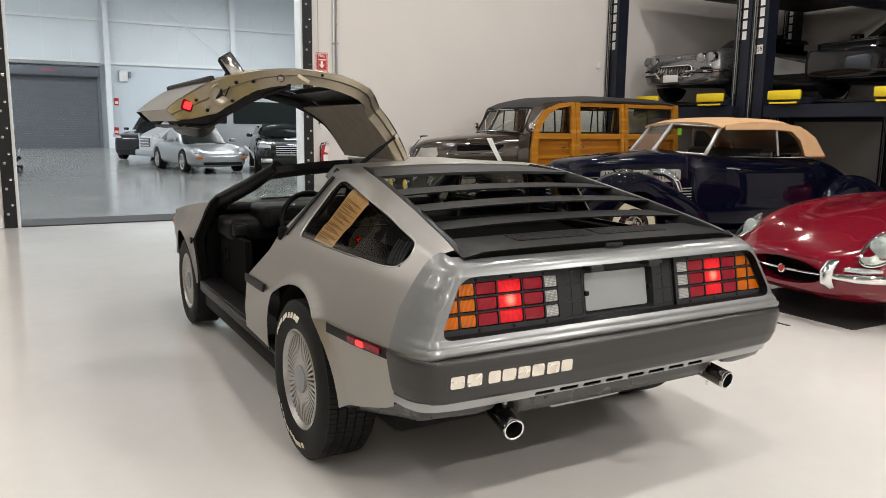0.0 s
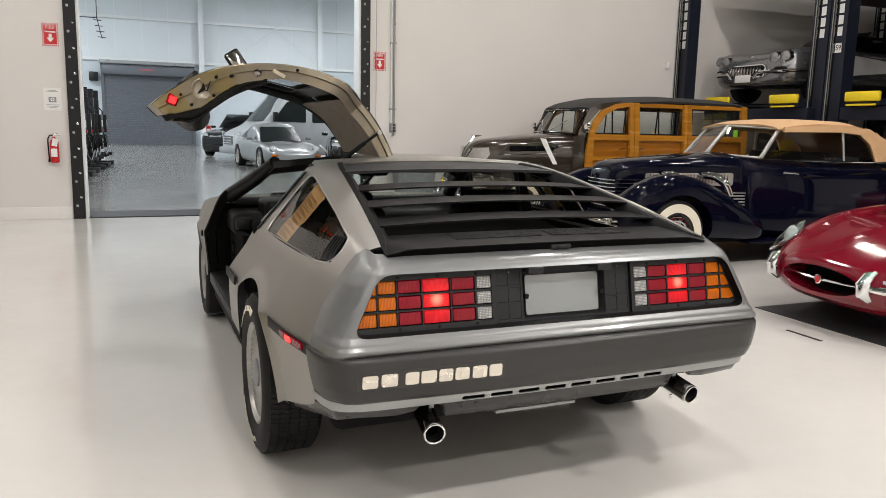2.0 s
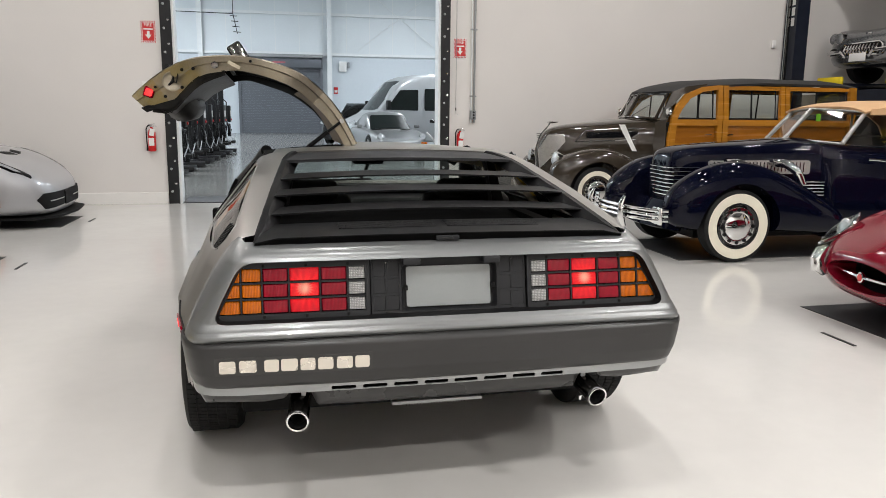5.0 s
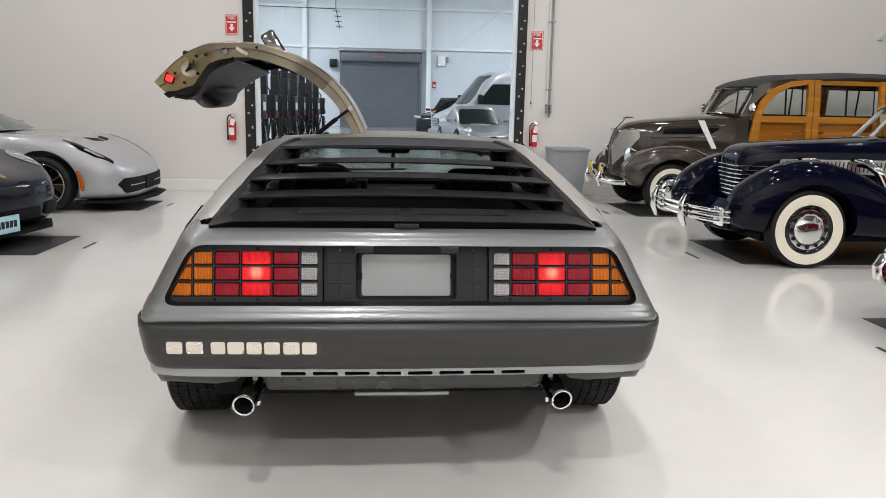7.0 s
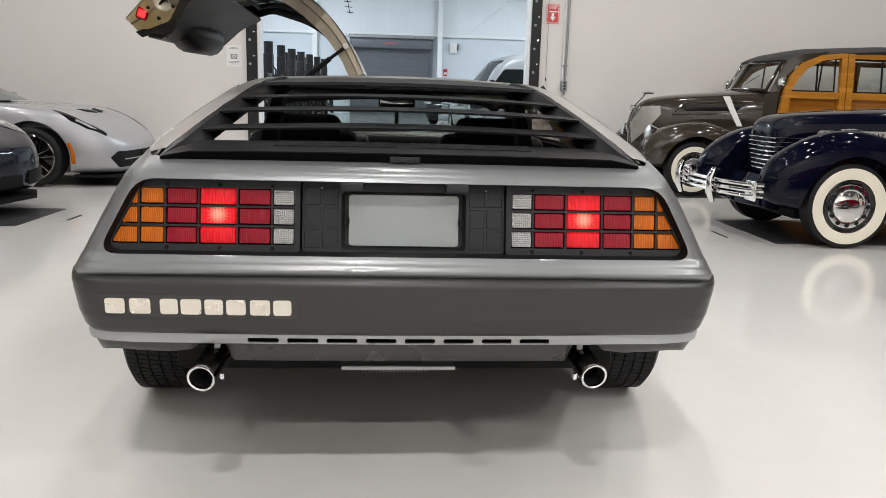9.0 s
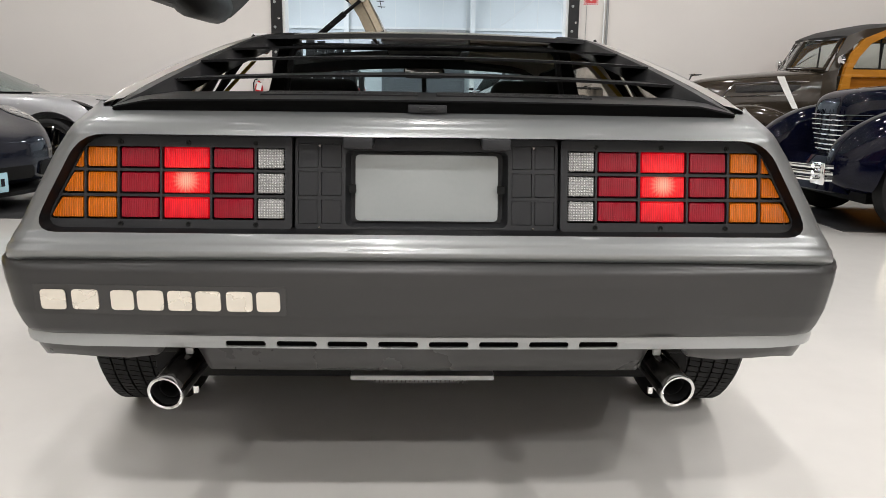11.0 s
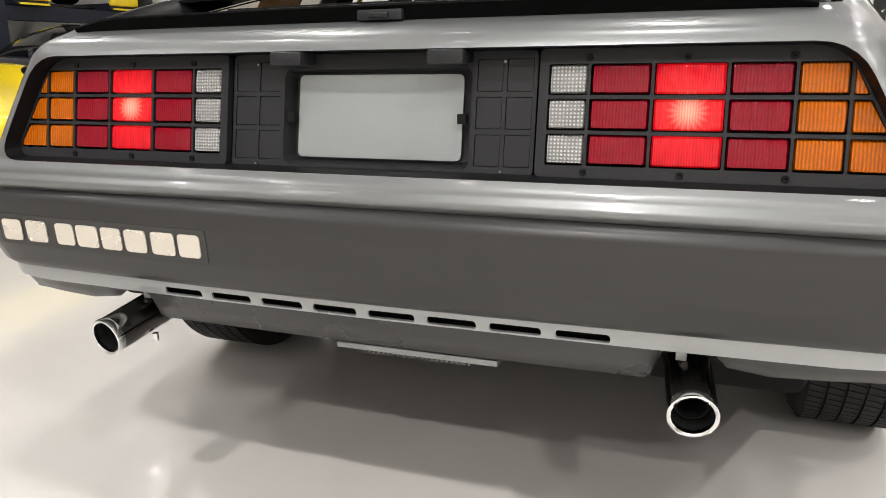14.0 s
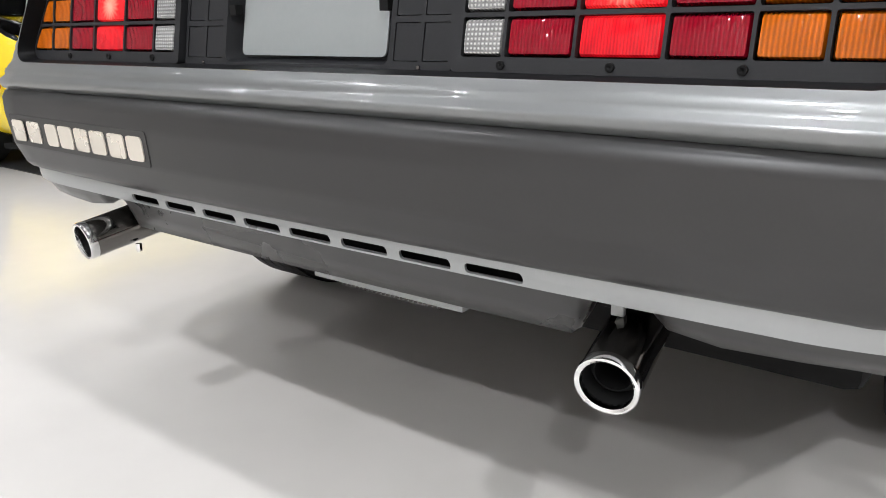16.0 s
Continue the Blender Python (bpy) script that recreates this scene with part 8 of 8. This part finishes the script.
for sgn in (-1, 1):
    part("side_cove", sheet(rounded([(-0.50, 0.42), (-2.05, 0.55), (-2.0, 0.62), (-0.48, 0.74)], 0.06, 4), lambda y, z: (sgn * (0.868 - 0.0 * y), y, z), 0.12, thick=0.02), "white", c1, "white painted side cove")
    part("cove_trim", tubed([(sgn * 0.872, y, z) for y, z in ((-0.48, 0.745), (-1.2, 0.69), (-2.02, 0.625))], 0.008, 6), "chrome", c1)
    part("side_window", sheet([(-1.15, 0.85), (-1.32, 1.09), (-1.85, 1.10), (-2.05, 0.86)], lambda y, z: (sgn * (0.695 - 0.42 * (z - 0.82)), y, z), 0.3), "dark_glass", c1)
part("emblem", boxed(-0.06, 0.06, 0.66, 0.69, 0.70, 0.73, 0.01), "chrome", c1)
part("front_plate", boxed(-0.16, 0.16, 0.84, 0.85, 0.30, 0.42, 0.006), "white", c1)
loft_body("hard_top", [(-0.95, [(0, 0.82), (0.6, 0.82), (0.58, 0.85), (0, 0.86)]), (-1.3, [(0, 0.82), (0.68, 0.82), (0.56, 1.12), (0, 1.2)]), (-1.9, [(0, 0.82), (0.68, 0.82), (0.54, 1.15), (0, 1.24)]), (-2.4, [(0, 0.8), (0.62, 0.8), (0.48, 0.95), (0, 1.0)])], "blackcar", c1)
part("windscreen", sheet([(-0.66, -0.72), (0.66, -0.72), (0.56, -1.25), (-0.56, -1.25)], lambda x, y: (x, y - 0.2 * x * x, 0.85 + (-0.72 - y) * 0.62), 0.2), "dark_glass", c1)


def sedan(name, label, m, mat, w=0.86, length=4.6, h=1.4, hood=0.82, glassm="dark_glass", lampm="headglass"):
    """A plain closed car for the background: body, cabin, glass, lamps, grille, wheels."""
    ob = thing(name, label, "car", m)
    fr, re = 0.85, -(length - 0.85)
    ax = re + 0.95
    loft_body("body", [(fr, modern(w * 0.6, 0.3, hood - 0.22)), (fr - 0.08, modern(w * 0.88, 0.2, hood - 0.1, 0.0)), (fr - 0.4, modern(w, 0.18, hood - 0.03, 0.02)), (-0.3, modern(w, 0.18, hood + 0.06, 0.0)), (-0.8, modern(w, 0.18, hood + 0.10)), (re + 0.9, modern(w, 0.2, hood + 0.12)), (re + 0.1, modern(w * 0.95, 0.24, hood + 0.06)), (re, modern(w * 0.8, 0.32, hood - 0.05))], mat, ob, arches=((0.0, 0.34, 0.39, w - 0.3, w + 0.4), (ax, 0.34, 0.39, w - 0.3, w + 0.4)))
    zt = h
    loft_body("cabin", [(-0.55, [(0, hood), (w * 0.8, hood), (w * 0.78, hood + 0.06), (0, hood + 0.1)]), (-1.15, [(0, hood), (w * 0.9, hood), (w * 0.70, zt - 0.06), (0, zt)]), (-2.2, [(0, hood), (w * 0.9, hood), (w * 0.70, zt - 0.05), (0, zt + 0.02)]), (re + 0.75, [(0, hood), (w * 0.86, hood), (w * 0.66, zt - 0.12), (0, zt - 0.06)]), (re + 0.2, [(0, hood), (w * 0.75, hood), (w * 0.6, hood + 0.08), (0, hood + 0.12)])], mat, ob)
    part("windscreen", sheet([(-w * 0.76, -0.52), (w * 0.76, -0.52), (w * 0.64, -1.14), (-w * 0.64, -1.14)], lambda x, y: (x, y - 0.2 * x * x, hood + 0.115 + (-0.52 - y) * (zt - hood - 0.13) / 0.62), 0.2), glassm, ob)
    for s in (-1, 1):
        part("side_window", sheet(rounded([(-0.95, hood + 0.13), (-1.3, zt - 0.10), (re + 0.95, zt - 0.12), (re + 0.7, hood + 0.15)], 0.04, 2), lambda y, z: (s * (w * 0.905 - (z - hood) * 0.2 * w / (zt - hood - 0.05)), y, z), 0.4), glassm, ob)
        part("headlamp", sheet(rounded([(w * 0.52, hood - 0.20), (w * 0.90, hood - 0.17), (w * 0.88, hood - 0.08), (w * 0.55, hood - 0.10)], 0.03, 3), lambda x, z: (s * x, fr - 0.03 - 0.36 * max(0, x - w * 0.6), z), 0.08, thick=0.05), lampm, ob)
        wheel(ob, s * (w - 0.11), 0.0, 0.335, 0.22, 0.225, s, "spokes", tread=False)
        wheel(ob, s * (w - 0.11), ax, 0.335, 0.22, 0.225, s, "spokes", tread=False)
        part("door_mirror", boxed(s * (w + 0.08) - 0.09, s * (w + 0.08) + 0.09, -0.85, -0.72, hood + 0.1, hood + 0.2, 0.03), mat, ob)
    return ob


sedan("dark_coupe", "dark vintage coupe parked on a lift deck", pose(9.15, 4.9, 1.885, 0, 0, 90), "blackcar", 0.84, 4.4, 1.38, 0.84, lampm="dark_glass")
sedan("dark_coupe", "dark car parked on a lift deck", pose(9.1, 1.8, 1.885, 0, 0, 90), "blackcar", 0.84, 4.4, 1.36, 0.84, lampm="dark_glass")
sedan("red_roadster", "red sports car parked under a lift", pose(9.3, 2.6, 0, 0, 0, 90), "redcar", 0.82, 4.2, 1.2, 0.78)
sedan("dark_coupe", "dark car parked under a lift", pose(-9.6, 7.6, 0, 0, 0, -90), "blackcar", 0.86, 4.4, 1.3, 0.8)
up = sedan("dark_coupe", "dark car parked on a lift deck", pose(-9.4, 7.6, 1.73, 0, 0, -90), "darkblue", 0.86, 4.4, 1.3, 0.8)
# ---- the far hall's cars and machines ----
M["dark_pane"] = material("dark_car_glass", (0.014, 0.018, 0.017), 0.22, spec=0.12, vary=0.1, scale=3)
M["screen_pane"] = material("reflective_screen", (0.05, 0.058, 0.06), 0.10, spec=0.6, vary=0.1, scale=3)
M["vansilver"] = material("pale_silver_metallic", (0.46, 0.475, 0.485), 0.32, metal=0.25, vary=0.03, scale=3, coat=0.6)
M["hallsilver"] = material("grey_silver_metallic", (0.22, 0.225, 0.225), 0.34, metal=0.4, vary=0.03, scale=3, coat=0.6)
nine = thing("silver_coupe", "silver rear-engined sports coupe parked in the hall", "car", pose(2.80, 20.6, 0, 0, 0, 188))
loft_body("body", [(0.95, modern(0.42, 0.24, 0.48)), (0.86, modern(0.68, 0.20, 0.57, 0.03)), (0.6, modern(0.82, 0.18, 0.61, 0.12)), (0.0, modern(0.87, 0.18, 0.70, 0.13)), (-0.6, modern(0.85, 0.18, 0.82, 0.04)), (-1.4, modern(0.85, 0.18, 0.89)), (-2.3, modern(0.90, 0.2, 0.90)), (-2.9, modern(0.84, 0.26, 0.8)), (-3.3, modern(0.66, 0.32, 0.6))], "hallsilver", nine, arches=((0.0, 0.32, 0.36, 0.6, 1.2), (-2.3, 0.32, 0.37, 0.6, 1.2)))
loft_body("roof", [(-0.40, dome(0.66, 0.79)), (-0.86, dome(0.72, 1.20)), (-0.98, dome(0.73, 1.32)), (-1.12, dome(0.73, 1.36)), (-1.5, dome(0.73, 1.38)), (-2.2, dome(0.69, 1.22)), (-2.9, dome(0.56, 0.85))], "hallsilver", nine)
nine_screen = lambda x, y: (x, y - 0.16 * x * x, 0.855 + (-0.42 - y) * 0.86 - 0.10 * x * x)
part("windscreen", sheet(rounded([(-0.64, -0.42), (0.64, -0.42), (0.53, -0.89), (-0.53, -0.89)], 0.06, 3), nine_screen, 0.1), "dark_pane", nine)
ring = [nine_screen(x, y) for x, y in rounded([(-0.645, -0.415), (0.645, -0.415), (0.535, -0.895), (-0.535, -0.895)], 0.06, 3)]
part("screen_seal", tubed(ring + ring[:1], 0.010, 8, False), "plastic", nine)
for s in (-1, 1):
    part("wiper", tubed([nine_screen(0.02 + 0.28 * s, -0.43), nine_screen(0.02 + 0.28 * s - 0.26, -0.46)], 0.008, 6), "plastic", nine)
for s in (-1, 1):
    o, d = (s * 0.64, 0.72, 0.645), Vector((s * 0.1, 0.85, 0.5)).normalized()
    hl = part("headlamp_ring", turned(bmesh.new(), o, d, [(-0.08, 0.10), (0.01, 0.105), (0.02, 0.095)], 22), "hallsilver", nine)
    part("lamp_glass", turned(bmesh.new(), o, d, [(0.016, 0.096), (0.035, 0.05), (0.04, 0)], 22), "headglass", hl)
    part("turn_lamp", boxed(s * 0.62 - 0.12, s * 0.62 + 0.12, 0.84, 0.89, 0.42, 0.48, 0.02), "amber_lens", nine)
    wheel(nine, s * 0.76, 0.0, 0.315, 0.2, 0.215, s, "spokes", tread=False)
    wheel(nine, s * 0.76, -2.3, 0.315, 0.25, 0.215, s, "spokes", tread=False)
    part("side_window", sheet([(-0.75, 0.88), (-1.12, 1.16), (-2.0, 1.13), (-2.4, 0.92)], lambda y, z: (s * (0.735 - 0.42 * (z - 0.84)), y, z), 0.3), "dark_glass", nine)
    part("door_mirror", boxed(s * 0.92 - 0.08, s * 0.92 + 0.08, -0.78, -0.66, 0.86, 0.96, 0.03), "hallsilver", nine)
part("front_intake", boxed(-0.55, 0.55, 0.90, 0.955, 0.25, 0.33, 0.02), "soot_shade", nine)
part("charging_hose", tubed([(-0.9, 0.3, 0.75), (-1.1, 0.4, 0.55), (-1.25, 0.4, 0.2), (-1.5, 0.3, 0.03)], 0.03, 8), "white", nine)

van = thing("silver_van", "tall silver cargo van parked in the hall", "van", pose(2.55, 25.6, 0, 0, 0, 103))
loft_body("body", [(0.95, modern(0.62, 0.3, 0.85)), (0.85, modern(0.86, 0.25, 1.02)), (0.3, modern(0.98, 0.25, 1.24)), (0.0, modern(1.0, 0.25, 1.37)), (-0.55, modern(0.98, 0.25, 2.08)), (-0.95, modern(0.98, 0.25, 2.54)), (-1.6, modern(0.98, 0.25, 2.74)), (-4.8, modern(0.98, 0.25, 2.76)), (-4.95, modern(0.94, 0.3, 2.5))], "vansilver", van, arches=((0.0, 0.36, 0.41, 0.7, 1.4), (-3.9, 0.36, 0.41, 0.7, 1.4)))
part("windscreen", sheet([(-0.82, 0.02), (0.82, 0.02), (0.74, -0.88), (-0.74, -0.88)], lambda x, y: (x, y + 0.03 - 0.1 * x * x, 1.415 + (0.02 - y) * 1.14), 0.2), "screen_pane", van)
for s in (-1, 1):
    part("side_window", sheet(rounded([(-0.30, 1.42), (-0.85, 2.12), (-1.55, 2.14), (-1.55, 1.40)], 0.05, 2), lambda y, z: (s * 0.994, y, z), 0.5, thick=0.01), "dark_pane", van)
    part("side_window", sheet(rounded([(-1.8, 1.40), (-1.8, 2.18), (-4.5, 2.18), (-4.5, 1.40)], 0.05, 2), lambda y, z: (s * 0.994, y, z), 0.8, thick=0.01), "dark_pane", van)
    part("headlamp", sheet(rounded([(0.50, 0.86), (0.86, 0.92), (0.84, 1.06), (0.55, 0.98)], 0.03, 3), lambda x, z: (s * x, 0.93 - 0.35 * max(0, x - 0.5), z), 0.1, thick=0.04), "headglass", van)
    wheel(van, s * 0.86, 0.0, 0.36, 0.22, 0.22, s, "spokes", tread=False)
    wheel(van, s * 0.86, -3.9, 0.36, 0.22, 0.22, s, "spokes", tread=False)
    part("door_mirror", boxed(s * 1.14 - 0.1, s * 1.14 + 0.1, -0.42, -0.28, 1.42, 1.75, 0.03), "plastic", van)
part("grille", sheet(rounded([(-0.45, 0.60), (0.45, 0.60), (0.40, 0.90), (-0.40, 0.90)], 0.05, 3), lambda x, z: (x, 0.965 - 0.1 * x * x, z), 0.1, thick=0.03), "darkchrome", van)
part("front_bumper", boxed(-0.9, 0.9, 0.82, 0.98, 0.28, 0.5, 0.06), "greybin", van)
for k in range(3):
    part("grille_bar", boxed(-0.42, 0.42, 0.97, 0.99, 0.64 + 0.09 * k, 0.67 + 0.09 * k), "chrome", van)

sclass = sedan("black_sedan", "glossy black luxury sedan with a chrome grille in the hall", pose(4.85, 20.0, 0, 0, 0, 168), "blackcar", 0.93, 5.1, 1.45, 0.92)
gr = part("grille", sheet(rounded([(-0.36, 0.50), (0.36, 0.50), (0.34, 0.80), (-0.34, 0.80)], 0.04, 3), lambda x, z: (x, 0.86, z), 0.2, thick=0.03), "soot_shade", sclass)
for k in range(5):
    part("grille_bar", boxed(-0.36, 0.36, 0.865, 0.885, 0.53 + 0.06 * k, 0.55 + 0.06 * k), "chrome", gr)
for s in (-1, 1):
    part("lower_intake", boxed(s * 0.62 - 0.16, s * 0.62 + 0.16, 0.76, 0.84, 0.32, 0.44, 0.02), "chrome", sclass)
sedan("dark_suv", "dark sport utility car parked in the hall", pose(2.1, 29.4, 0, 0, 0, 150), "blackcar", 0.92, 4.8, 1.7, 1.02)


def lift_column(x, y, turn, h=1.95):
    """A free-standing black lifting column with its control box and cables."""
    ob = thing("lifting_column", "black mobile vehicle lifting column with control box and cables", "lifting column", pose(x, y, 0, 0, 0, turn), "mobile lifting columns")
    part("mast", boxed(-0.11, 0.11, -0.10, 0.10, 0.05, h, 0.01), "blacksteel", ob)
    part("base", boxed(-0.3, 0.3, -0.45, 0.25, 0.03, 0.12, 0.01), "blacksteel", ob)
    for s in (-1, 1):
        part("foot", boxed(s * 0.26 - 0.05, s * 0.26 + 0.05, -0.45, 0.2, 0.02, 0.1, 0.01), "blacksteel", ob)
        part("fork", boxed(s * 0.2 - 0.05, s * 0.2 + 0.05, -0.42, -0.1, 0.30, 0.38, 0.01), "blacksteel", ob)
        part("castor", lathed([(-0.025, 0.07), (0.025, 0.07)], (s * 0.3, 0.25, 0.071), "x", 12, True), "rubber", ob)
    part("control_box", boxed(-0.2, 0.2, -0.30, -0.10, 0.98, 1.50, 0.015), "blacksteel", ob)
    part("box_label", boxed(-0.10, 0.10, -0.306, -0.30, 1.16, 1.34), "white", ob)
    part("panel_switch", lathed([(0, 0.035), (-0.03, 0.03), (-0.03, 0)], (0.08, -0.30, 1.06), "y", 12), "red", ob)
    part("hook_frame", tubed([(-0.24, -0.12, 0.5), (-0.30, -0.2, 0.9), (-0.30, -0.2, 1.6), (-0.2, -0.1, 1.7)], 0.02, 8), "blacksteel", ob)
    for k in range(3):
        part("cable_coil", tubed([(0.16 + 0.13 * math.cos(a), -0.2 - 0.03 * k, 0.72 + 0.2 * math.sin(a)) for a in np.linspace(0.3 * k, 6.3 + 0.3 * k, 18)], 0.013, 6), "plastic", ob)
    part("motor", lathed([(0, 0.1), (0.28, 0.1)], (0, 0, h - 0.02), "z", 14, True), "blacksteel", ob)
    part("cable", tubed([(0.1, -0.12, 1.1), (0.22, -0.25, 0.8), (0.15, -0.3, 0.5), (0.35, -0.35, 0.35), (0.6, -0.4, 0.6)], 0.014, 6), "greybin", ob)
    part("cable", tubed([(-0.12, -0.12, 1.2), (-0.2, -0.22, 0.9), (-0.05, -0.28, 0.6), (0.2, -0.3, 0.75)], 0.012, 6), "plastic", ob)
    return ob


for i, (x, y) in enumerate(((-2.98, 14.2), (-2.92, 15.5), (-2.84, 16.8), (-2.77, 18.1), (-2.70, 19.4), (-2.62, 20.7), (-2.54, 22.0), (-2.46, 23.3), (-3.2, 20.0), (-3.1, 21.3), (-3.05, 22.6))):
    lift_column(x, y, 90 + 6 * (i % 3) - 6)
# small fittings on the far wall
siren = thing("wall_siren", "small white alarm box on the hall wall", "alarm", pose(3.15, HALL_Y - 0.07, 4.0))
part("case", boxed(-0.22, 0.22, -0.2, 0, -0.3, 0.3, 0.03), "white", siren)
part("horn", boxed(0.26, 0.4, -0.2, 0, -0.1, 0.25, 0.03), "greybin", siren)
for x, z in ((2.72, 2.58), (2.66, 0.95)):
    cb = thing("call_point", "small red sign on the hall wall", "sign", pose(x, HALL_Y - 0.07, z), "red hall signs")
    part("board", boxed(-0.12, 0.12, -0.03, 0, -0.2, 0.2), "red", cb, smooth=False)
    part("mark", boxed(-0.09, 0.09, -0.035, -0.03, -0.12, 0.02), "white", cb, smooth=False)
drop = thing("hanging_bar", "thin black hanging bracket with short cross bars", "bracket", pose(-2.9, 40.0, 6.3))
part("rod", tubed([(0, 0, 0), (0.2, 0, -1.0)], 0.02, 6), "blacksteel", drop)
for k in range(4):
    part("cross_bar", tubed([(-0.15 + 0.05 * k, 0, -0.1 - 0.27 * k), (0.2 + 0.06 * k, 0, -0.12 - 0.27 * k)], 0.02, 6), "blacksteel", drop)
part("wire", tubed([(0, 0, 0), (-4.5, 0, 0.05)], 0.02, 5), "blacksteel", drop)
part("hanger_rod", tubed([(0, 0, 0), (0, 0, 2.7)], 0.02, 5), "blacksteel", drop)
